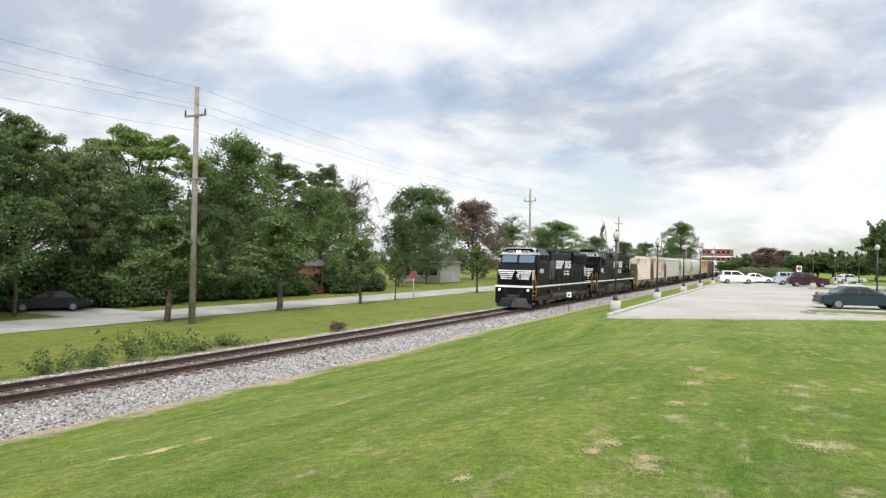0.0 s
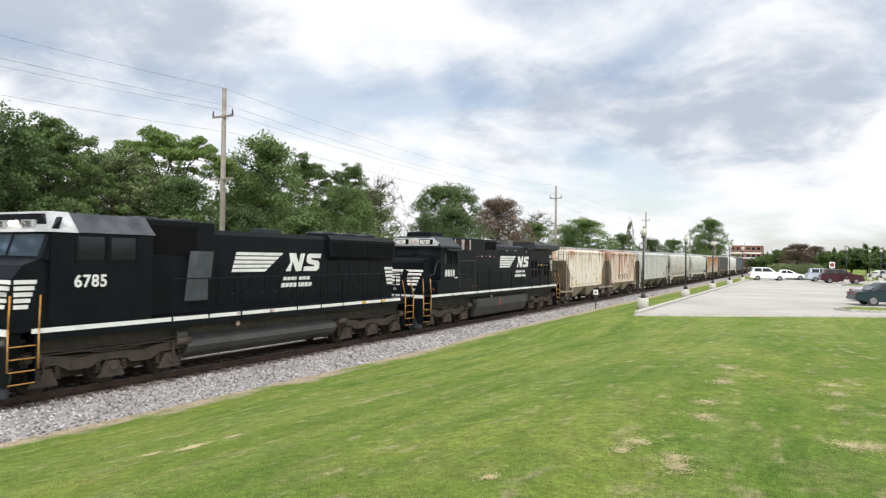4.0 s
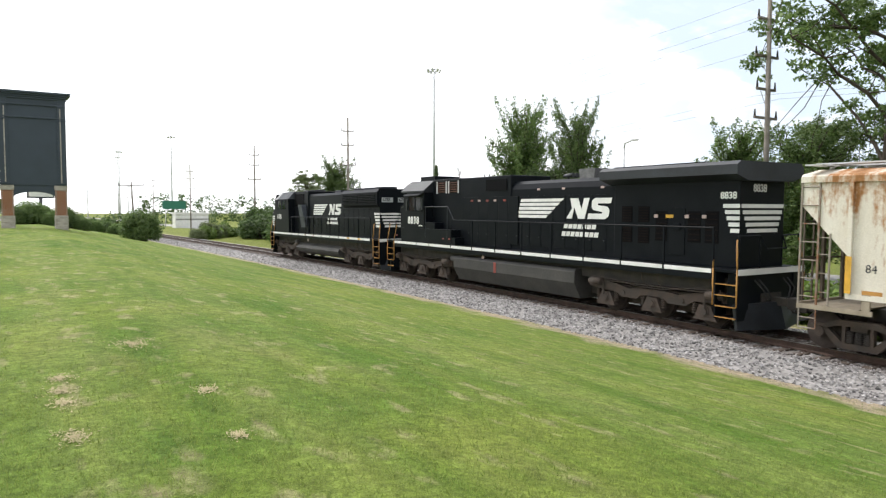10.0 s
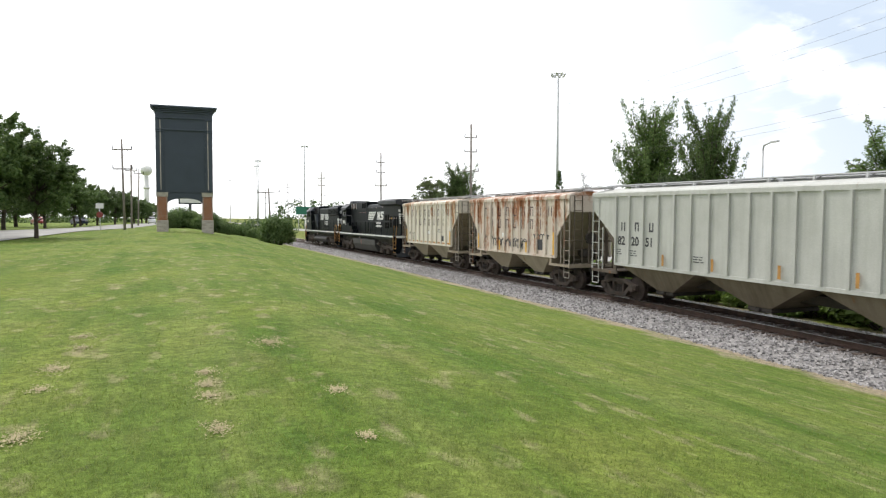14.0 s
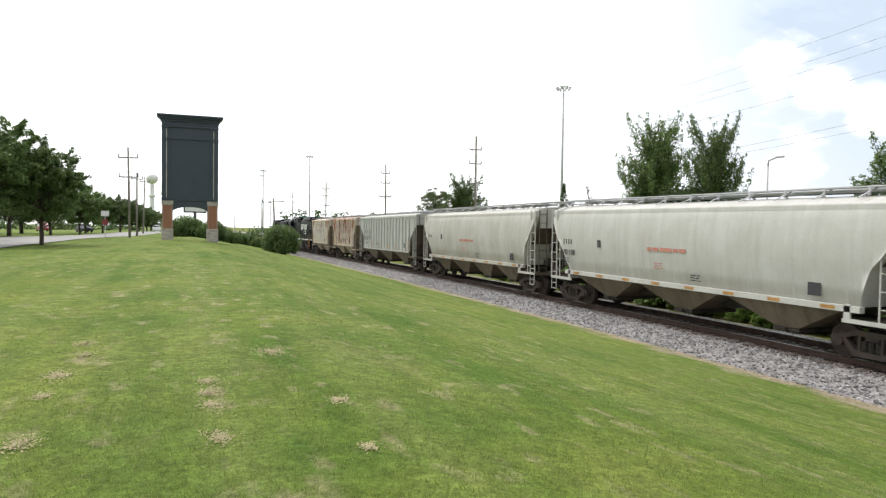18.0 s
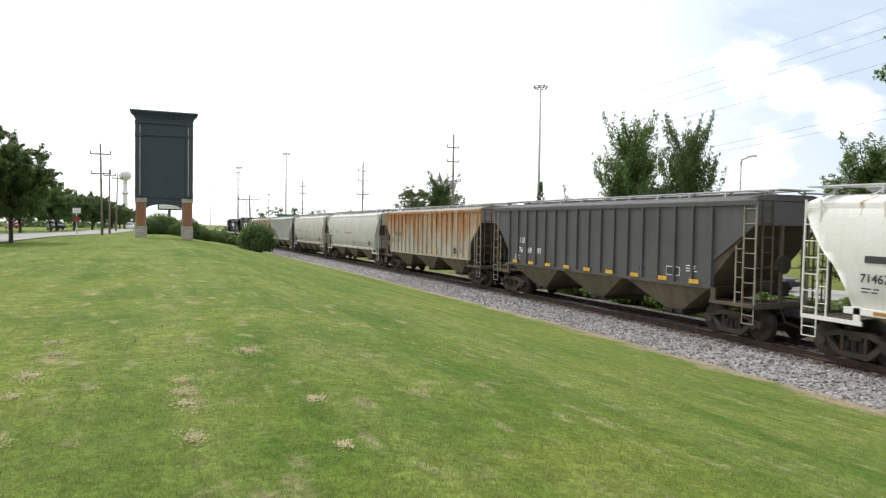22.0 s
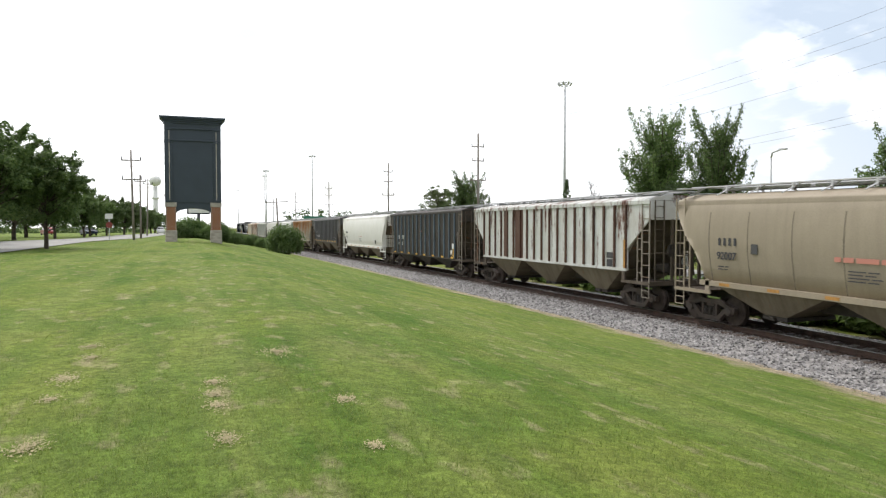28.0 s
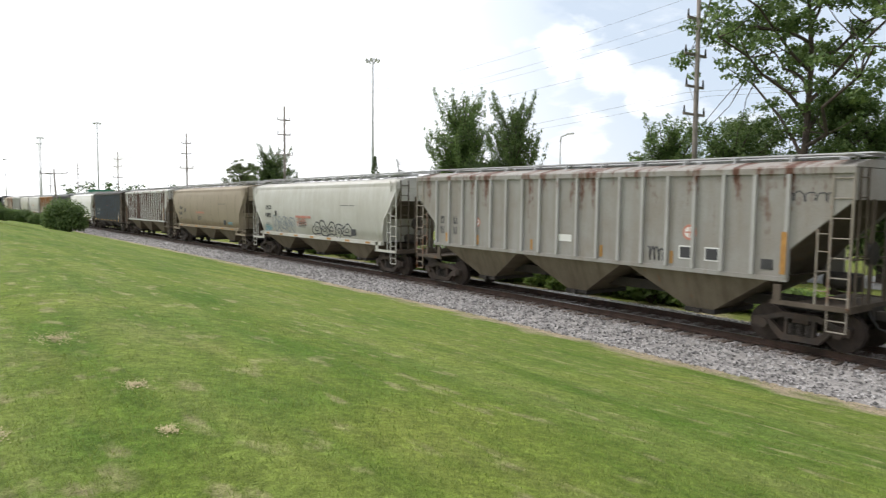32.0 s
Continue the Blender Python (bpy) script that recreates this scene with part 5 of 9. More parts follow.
def loco_chassis(loco, P, tc, tank, round_tank, posts, raised=None):
    """Frame, deck, tank, trucks, steps, handrails, pilots and couplers; P is half the deck's length."""
    bm = B(); box(bm, -1.1, 1.1, -P + 0.4, P - 0.4, 1.05, 1.46); box(bm, -0.45, 0.45, -P, P, 0.8, 1.06)
    part("underframe", bm, M_under, loco)
    # added dark block that stands in for the deep shade round the tank
    bm = B(); box(bm, -0.62, 0.62, tank[0] - 0.55, tank[1] + 0.6, 0.42, 1.06); part("equipment_bay", bm, M_under, loco)
    bm = B(); box(bm, -1.5, 1.5, -P, P, 1.66, 1.745, 0.01)
    for s in (-1, 1):
        box(bm, min(s * 1.42, s * 1.5), max(s * 1.42, s * 1.5), -P + 0.75, P - 0.75, 1.44, 1.66)
    part("deck", bm, M_black, loco)
    for s in (-1, 1):
        for k in range(len(posts) - 1):
            bm = B(); box(bm, min(s * 1.5, s * 1.508), max(s * 1.5, s * 1.508), posts[k] + 0.035, posts[k + 1] - 0.035, 1.615, 1.735)
            part("sill_stripe", bm, M_white, loco)
    bm = B()
    if round_tank:
        pr = [(math.cos(a) * 1.42, 0.78 + math.sin(a) * 0.52) for a in np.linspace(0, 2 * math.pi, 20, endpoint=False)]
    else:
        pr = [(-1.36, 1.29), (1.36, 1.29), (1.43, 1.18), (1.43, 0.80), (1.14, 0.26), (-1.14, 0.26), (-1.43, 0.80), (-1.43, 1.18)]
    prism(bm, pr, "y", tank[0], tank[1])
    tk = part("fuel_tank", bm, M_tank, loco, "dusty dark fuel tank")
    if not round_tank:
        bm = B(); box(bm, 1.425, 1.445, -0.92, -0.76, 0.78, 1.20, 0.005); part("fuel_gauge", bm, M_red, tk)
    bm = B(); rod(bm, (1.3, -1.8, 1.34), (1.36, -1.8, 1.34), 0.09, 12); part("filler_cap", bm, M_pink, tk)
    bm = B(); rod(bm, (1.25, -4.3, 1.15), (1.25, -3.9, 1.15), 0.14, 12); rod(bm, (-1.25, -4.3, 1.15), (-1.25, -3.9, 1.15), 0.14, 12); part_each("air_reservoir", bm, M_tank, loco)
    loco_truck(loco, -tc); loco_truck(loco, tc)
    for e in (-1, 1):
        bm = B(); box(bm, -1.5, 1.5, min(e * P, e * (P + 0.02)), max(e * P, e * (P + 0.02)), 1.6, 1.76); part("end_edge", bm, M_white, loco, "white end edge")
        bm = B(); box(bm, -1.3, 1.3, min(e * (P - 0.45), e * (P - 0.05)), max(e * (P - 0.45), e * (P - 0.05)), 0.75, 1.62)
        part("end_plate", bm, M_black, loco)
        bm = B()   # plough
        for s in (-1, 1):
            hexa(bm, [(0, e * (P + 0.45), 0.12), (s * 1.4, e * (P - 0.05), 0.12), (s * 1.4, e * (P - 0.13), 0.12), (0, e * (P + 0.35), 0.12)],
                 [(0, e * (P + 0.25), 0.85), (s * 1.4, e * (P - 0.15), 0.80), (s * 1.4, e * (P - 0.23), 0.80), (0, e * (P + 0.15), 0.85)])
        part("plough", bm, M_blackroof, loco, "dark steel pilot plough")
        for x in (-0.75, -0.55, 0.55, 0.75):
            bm = B(); pipe(bm, [(x, e * (P - 0.02), 1.45), (x * 0.95, e * (P + 0.22), 1.2), (x * 0.7, e * (P + 0.25), 0.95), (x * 0.4, e * (P + 0.1), 0.9)], 0.022)
            part("hose", bm, M_tyre, loco)
        more("coupler", ME_COUPLER, loco, pose(0, e * (P + 0.05), 0, 0, 0, 0 if e < 0 else 180))
        for s in (-1, 1):
            bm = B()
            for y in (P - 0.72, P - 0.04):
                box(bm, min(s * 1.02, s * 1.5), max(s * 1.02, s * 1.5), min(e * y, e * (y + 0.03)), max(e * y, e * (y + 0.03)), 0.38, 1.66)
            for z in (0.42, 0.72, 1.02, 1.32):
                box(bm, min(s * 1.02, s * 1.5), max(s * 1.02, s * 1.5), min(e * (P - 0.69), e * (P - 0.04)), max(e * (P - 0.69), e * (P - 0.04)), z, z + 0.03)
            st = part_each("step", bm, M_black, loco)[0]
            bm = B()
            for z in (0.42, 0.72, 1.02, 1.32):
                box(bm, min(s * 1.5, s * 1.52), max(s * 1.5, s * 1.52), min(e * (P - 0.69), e * (P - 0.04)), max(e * (P - 0.69), e * (P - 0.04)), z + 0.005, z + 0.032)
            part_each("step_edge", bm, M_orange, st, "orange step edge")
            for y in (P - 0.76, P - 0.02):
                bm = B(); pipe(bm, [(s * 1.52, e * y, 0.75), (s * 1.52, e * y, 1.75), (s * 1.40, e * (y - 0.1), 2.55)], 0.021, 8)
                part("grab_rail", bm, M_orange, loco, "orange corner handrail")
        bm = B()
        pipe(bm, [(-1.4, e * (P - 0.1), 2.65), (-0.5, e * (P - 0.05), 2.65), (-0.45, e * (P + 0.1), 2.3), (0.45, e * (P + 0.1), 2.3), (0.5, e * (P - 0.05), 2.65), (1.4, e * (P - 0.1), 2.65)], 0.022)
        for x in (-1.4, -0.5, 0.5, 1.4):
            rod(bm, (x, e * (P - 0.06), 1.74), (x, e * (P - 0.06), 2.65), 0.022, 6)
        part("end_rail", bm, M_black, loco)
    for s in (-1, 1):
        bm = B()
        lo = [p for p in posts if raised is None or p > raised]
        for y in lo:
            bm = B(); box(bm, min(s * 1.47, s * 1.51), max(s * 1.47, s * 1.51), y - 0.03, y + 0.03, 1.5, 2.86); part("stanchion", bm, M_black, loco)
        bm = B()
        path = [(s * 1.49, y, 2.86) for y in lo]
        pipe(bm, path, 0.024)
        part("handrail", bm, M_black, loco)


def emblem(loco, x, y, z, k=1.0):
    """White painted stripes, a dark gap and two slanted white blocks; two lines of plain bars below."""
    bm = B()
    h = 0.115 * k
    for j in range(5):
        zz = z + 0.155 * k * j
        a, b = y + 0.05 * k * j, y + (1.75 + 0.22 * j) * k
        hexa(bm, [(x, a, zz), (x, b, zz), (x + 0.005, b, zz), (x + 0.005, a, zz)], [(x, a + 0.03, zz + h), (x, b + 0.15 * k, zz + h), (x + 0.005, b + 0.15 * k, zz + h), (x + 0.005, a + 0.03, zz + h)])
    part_each("emblem_stripe", bm, M_white, loco, "white painted stripe")
    t = 0.73 * k
    bm = B(); prism(bm, [(y + (2.92 + u) * k, z + v * t) for u, v in ((0, 0), (0.30, 0), (0.42, 0.56), (0.62, 0), (0.95, 0), (1.20, 1), (0.92, 1), (0.80, 0.45), (0.62, 1), (0.20, 1), (0.30, 0.5))], "x", x, x + 0.005)
    part("emblem_block", bm, M_white, loco, "slanted white painted block")
    bm = B(); prism(bm, [(y + (4.02 + u) * k, z + v * t) for u, v in ((0, 0), (0.85, 0), (1.02, 0.14), (1.06, 0.42), (0.98, 0.58), (0.50, 0.66), (0.52, 0.74), (1.12, 0.74), (1.18, 1), (0.38, 1), (0.22, 0.88), (0.20, 0.55), (0.30, 0.42), (0.72, 0.34), (0.70, 0.26), (0.04, 0.26))], "x", x, x + 0.005)
    part("emblem_block", bm, M_white, loco, "slanted white painted block")
    bm = B()
    bars(bm, y + 2.78 * k, z - 0.36 * k, x, [0.20 * k] * 7, 0.17 * k, 0.04 * k, 0.3)
    bars(bm, y + 2.66 * k, z - 0.64 * k, x, [0.20 * k] * 8, 0.17 * k, 0.04 * k, 0.3)
    part_each("name_bar", bm, M_white, loco, "white slanted bar")


def chevrons(loco, y, e, x0, z0, n=5, w=1.1, pitch=0.16):
    """White bands across an end of the hood."""
    for k in range(n):
        z = z0 + pitch * k
        bm = B()
        ww = w * (0.72 + 0.28 * k / (n - 1))
        box(bm, -x0 * ww, x0 * ww, min(y, y + e * 0.006), max(y, y + e * 0.006), z, z + pitch * 0.62)
        part("end_band", bm, M_white, loco, "white painted band")


def lamp_pair(loco, y, x, z, e, lit, r=0.09):
    for dx in (-0.11, 0.11):
        bm = B(); rod(bm, (x + dx, y, z), (x + dx, y + e * 0.05, z), r, 14)
        part("headlight", bm, M_lampglow if lit else M_pink, loco)


def grille(loco, x, y0, y1, z0, z1, slats, frameM, slatM, name="grille"):
    bm = B(); box(bm, x - 0.03, x + 0.004, y0, y1, z0, z1); g = part(name, bm, M_grille, loco)
    for k in range(slats):
        z = z0 + (z1 - z0) * (k + 0.5) / slats
        bm = B(); box(bm, x - 0.004, x + 0.022, y0 + 0.03, y1 - 0.03, z - 0.018, z + 0.018); part("slat", bm, slatM, g)
    if frameM:
        bm = B()
        for a, b in ((y0 - 0.05, y0 + 0.02), (y1 - 0.02, y1 + 0.05)):
            box(bm, x, x + 0.03, a, b, z0 - 0.03, z1 + 0.03)
        part_each("frame_bar", bm, frameM, g)


def locomotive_long_hood(y0):
    """The second engine: narrow nose, cab, step-down hood with a flared radiator housing."""
    L = thing("locomotive", "black diesel locomotive with white emblem and narrow nose", "locomotive", pose(TX, y0, 0), "locomotives")
    posts = [-4.1, -2.42, -0.75, 0.95, 2.65, 4.35, 6.05, 7.75, 9.45]
    loco_chassis(L, 10.25, 7.1, (-3.95, 3.85), False, [-9.5, -7.2, -6.0] + posts, raised=-4.3)
    # raised walkway by the cab
    for s in (-1, 1):
        bm = B(); box(bm, min(s * 0.95, s * 1.49), max(s * 0.95, s * 1.49), -8.75, -4.05, 1.745, 2.42, 0.015)
        rw = part("equipment_box", bm, M_black, L, "black box under the cab")
        bm = B(); box(bm, min(s * 1.0, s * 1.49), max(s * 1.0, s * 1.49), -4.05, -3.75, 1.745, 2.08); box(bm, min(s * 1.0, s * 1.49), max(s * 1.0, s * 1.49), -6.4, -5.5, 2.42, 2.72, 0.01); part_each("step_box", bm, M_black, rw)
        bm = B(); pipe(bm, [(s * 1.47, -9.6, 2.7), (s * 1.47, -9.15, 2.75), (s * 1.47, -8.8, 3.4), (s * 1.47, -8.5, 3.45)], 0.022); pipe(bm, [(s * 1.49, -6.4, 3.44), (s * 1.49, -4.35, 3.44), (s * 1.49, -3.85, 2.86), (s * 1.49, -2.42, 2.86)], 0.024)
        for y, z in ((-4.4, 3.44), (-6.35, 3.44)):
            rod(bm, (s * 1.49, y, 2.0), (s * 1.49, y, z), 0.02, 6)
        part("upper_rail", bm, M_blackroof, L)
    # nose
    bm = B(); prism(bm, [(-9.55, 1.745), (-9.55, 3.40), (-9.45, 3.52), (-8.45, 3.62), (-8.45, 1.745)], "x", -1.12, 1.12)
    bmesh.ops.bevel(bm, geom=[e for e in bm.edges if e.calc_length() > 0.5], offset=0.05, segments=2, affect="EDGES")
    part("nose", bm, M_black, L)
    for k, (z, w) in enumerate(((2.24, 0.72), (2.41, 0.81), (2.58, 0.90), (2.75, 0.99), (2.92, 1.08))):
        bm = B(); box(bm, -w, w, -9.562, -9.553, z - 0.055, z + 0.055); part("end_band", bm, M_white, L, "white painted band")
    bm = B(); prism(bm, [(-0.3, 2.05), (0.25, 2.05), (0.1, 2.5), (0.25, 2.9), (-0.05, 3.0), (-0.2, 2.6)], "y", -9.568, -9.563); part("emblem_shape", bm, M_black, L, "black emblem shape")
    # cab
    bm = B(); prism(bm, [(-1.5, 2.42), (1.5, 2.42), (1.5, 4.18), (0.95, 4.62), (-0.95, 4.62), (-1.5, 4.18)], "y", -8.48, -6.45)
    cab = part("cab", bm, M_black, L)
    bm = B(); prism(bm, [(-1.56, 4.12), (1.56, 4.12), (1.56, 4.20), (0.98, 4.68), (-0.98, 4.68), (-1.56, 4.20)], "y", -8.62, -6.4)
    part("cab_roof", bm, M_blackroof, cab)
    bm = B(); box(bm, -0.7, 0.7, -8.2, -6.8, 4.67, 4.92, 0.03); part("air_conditioner", bm, M_black, L)
    bm = B(); prism(bm, [(-1.38, 4.20), (1.38, 4.20), (1.46, 4.32), (1.1, 4.60), (-1.1, 4.60), (-1.46, 4.32)], "y", -8.67, -8.61); nb = part("number_board", bm, M_cabwhite, L, "pale board with number and lamps")
    for x in (-0.72, 0.72):
        bm = B(); box(bm, x - 0.40, x + 0.40, -8.68, -8.671, 4.26, 4.52); part("number_panel", bm, M_grille, nb)
    lamp_pair(L, -8.67, 0, 4.40, -1, False, 0.095)
    for x in (0.36, -1.08):
        ob = lettering("8838", 0.29, L, M_white, 0, 0, 0, bold=0.006)
        ob.matrix_basis = Matrix(((1, 0, 0, x), (0, 0, -1, -8.683), (0, 1, 0, 4.29), (0, 0, 0, 1)))
    for x in (-0.6, 0.6):
        bm = B(); box(bm, x - 0.46, x + 0.46, -8.492, -8.476, 3.70, 4.10, 0.004); part("windshield", bm, M_window, cab)
    for s in (-1, 1):
        bm = B(); box(bm, min(s * 1.49, s * 1.51), max(s * 1.49, s * 1.51), -7.90, -6.70, 3.25, 3.9); w = part("side_window", bm, M_window, cab)
        bm = B()
        for y in (-7.93, -7.3, -6.70):
            box(bm, min(s * 1.5, s * 1.53), max(s * 1.5, s * 1.53), y - 0.03, y + 0.03, 3.22, 3.93)
        for z in (3.22, 3.9):
            box(bm, min(s * 1.5, s * 1.53), max(s * 1.5, s * 1.53), -7.90, -6.70, z, z + 0.03)
        part("frame", bm, M_black, w)
        bm = B(); prism(bm, [(s * 1.5, 4.05), (s * 1.78, 3.95), (s * 1.78, 3.98), (s * 1.5, 4.1)], "y", -8.05, -6.60); part("sunshade", bm, M_black, cab)
        bm = B(); box(bm, min(s * 1.5, s * 1.56), max(s * 1.5, s * 1.56), -8.12, -8.04, 3.25, 3.8); box(bm, min(s * 1.5, s * 1.56), max(s * 1.5, s * 1.56), -6.62, -6.55, 3.3, 3.85); part_each("mirror", bm, M_darkmetal, cab)
    lettering("8838", 0.46, L, M_white, -8.02, 2.64, 1.504, bold=0.02, space=1.22)
    bm = B(); bars(bm, -6.95, 2.52, 1.503, [0.12, 0.2], 0.06, 0.03); part("class_bars", bm, M_white, L)
    # hood
    bm = B(); box(bm, -1.02, 1.02, -6.45, -0.35, 1.745, 4.70, 0.04); part("front_hood", bm, M_black, L)
    bm = B(); prism(bm, [(-0.98, 1.745), (0.98, 1.745), (0.98, 4.12), (0.9, 4.32), (0.7, 4.44), (-0.7, 4.44), (-0.9, 4.32), (-0.98, 4.12)], "y", -0.35, 5.25); part("engine_hood", bm, M_black, L)
    bm = B(); box(bm, -1.0, 1.0, 5.25, 9.9, 1.745, 4.2, 0.03); part("radiator_hood", bm, M_black, L)
    bm = B(); prism(bm, [(-1.02, 4.14), (1.02, 4.14), (1.5, 4.3), (1.5, 4.56), (1.36, 4.66), (-1.36, 4.66), (-1.5, 4.56), (-1.5, 4.3)], "y", 5.05, 10.15); part("radiator_housing", bm, M_blackroof, L, "flared radiator housing")
    bm = B(); box(bm, -1.2, 1.2, 5.4, 8.9, 4.66, 4.70); part("radiator_top", bm, M_grille, L)
    # intakes, doors, vents
    for y in (-6.0, -4.98):
        grille(L, 1.03, y, y + 0.78, 4.08, 4.58, 5, M_galv, M_rustgrille, "air_intake")
    bm = B(); box(bm, 1.02, 1.05, -2.05, -0.6, 4.1, 4.56, 0.005); part("brake_grid", bm, M_grille, L, "dark blower grid")
    for k, y in enumerate(np.arange(-3.9, 4.9, 0.68)):
        bm = B(); box(bm, 0.985, 1.024 if y < -0.4 else 0.99, y, y + 0.62, 1.95, 3.85, 0.006); d = part("hood_door", bm, M_black, L)
        bm = B(); rod(bm, (0.99, y + 0.55, 2.3), (1.035, y + 0.55, 2.3), 0.03, 6); part("latch", bm, M_blackroof, d)
    for k, y in enumerate((-3.2, -2.65, -2.05, -1.5, -0.85)):
        bm = B(); box(bm, 1.02, 1.035, y, y + 0.17, 3.66, 3.74); part("marker_plate", bm, M_pink if k % 2 else M_red, L)
    for y in (1.25, 2.65, 4.6):
        bm = B(); box(bm, 0.975, 0.992, y, y + 0.16, 4.06, 4.13); part("marker_plate", bm, M_pink, L)
    for y, z in ((5.6, 2.95), (6.3, 2.95), (5.6, 2.3), (6.3, 2.3), (7.0, 2.4), (8.2, 2.4), (8.8, 2.4)):
        grille(L, 1.005, y, y + 0.45, z, z + 0.5 if z != 2.4 else z + 0.9, 6, None, M_louvre, "louvre")
    bm = B(); box(bm, 1.0, 1.02, 7.55, 8.1, 2.0, 3.4, 0.006); box(bm, 1.02, 1.06, 7.7, 7.95, 2.75, 2.95, 0.01); part("hood_door", bm, M_black, L)
    for y, M in ((6.95, M_pink), (7.40, M_yellow), (8.1, M_pink), (8.7, M_pink)):
        bm = B(); box(bm, 1.0, 1.026, y, y + (0.28 if M is M_yellow else 0.14), 3.10, 3.20); part("marker_plate", bm, M, L)
    for y in (-9.3, -4.8, -4.3):
        bm = B(); box(bm, 1.488, 1.497, y, y + 0.14, 1.98, 2.05); part("marker_plate", bm, M_red, L)
    emblem(L, 0.995 + 0.0, 0.05, 3.02, 0.98)
    for k in range(5):      # bands wrap round the rear corner
        bm = B(); box(bm, 1.003, 1.01, 9.38 + 0.06 * (4 - k), 9.9, 2.72 + 0.17 * k, 2.83 + 0.17 * k); part("end_band", bm, M_white, L, "white painted band")
    chevrons(L, 9.91, 1, 0.95, 2.72, 5, 1.0, 0.17)
    ob = lettering("8838", 0.3, L, M_white, 0, 0, 0, bold=0.008)
    ob.matrix_basis = Matrix(((-1, 0, 0, 0.45), (0, 0, 1, 9.915), (0, 1, 0, 3.85), (0, 0, 0, 1)))
    lettering("8838", 0.26, L, M_white, 9.28, 3.66, 1.006, bold=0.008)
    # roof gear
    bm = B(); prism(bm, [(2.95, 4.42), (3.65, 4.42), (3.72, 4.80), (2.88, 4.80)], "x", -0.40, 0.40); part("exhaust", bm, M_stack, L, "sooty grey exhaust stack")
    bm = B()
    for k in range(3):
        rod(bm, (-0.3 + 0.2 * k, 1.75, 4.60), (-0.3 + 0.2 * k, 2.25, 4.62), 0.05, 10, 0.09)
    rod(bm, (0, 1.9, 4.42), (0, 1.9, 4.6), 0.04, 8); part("horn", bm, M_darkmetal, L)
    bm = B()
    for y in (-3.5, -3.15):
        rod(bm, (0.1, y, 4.69), (0.1, y, 4.88), 0.025, 6)
    part("antenna", bm, M_darkmetal, L)
    bm = B()
    for y, z, r in ((-9.9, 2.0, 0.07),):
        rod(bm, (0.55, -9.55, 1.98), (0.55, -9.61, 1.98), 0.075, 12); rod(bm, (-0.55, -9.55, 1.98), (-0.55, -9.61, 1.98), 0.075, 12)
    part("ditch_lights", bm, M_cabwhite, L)
    return L


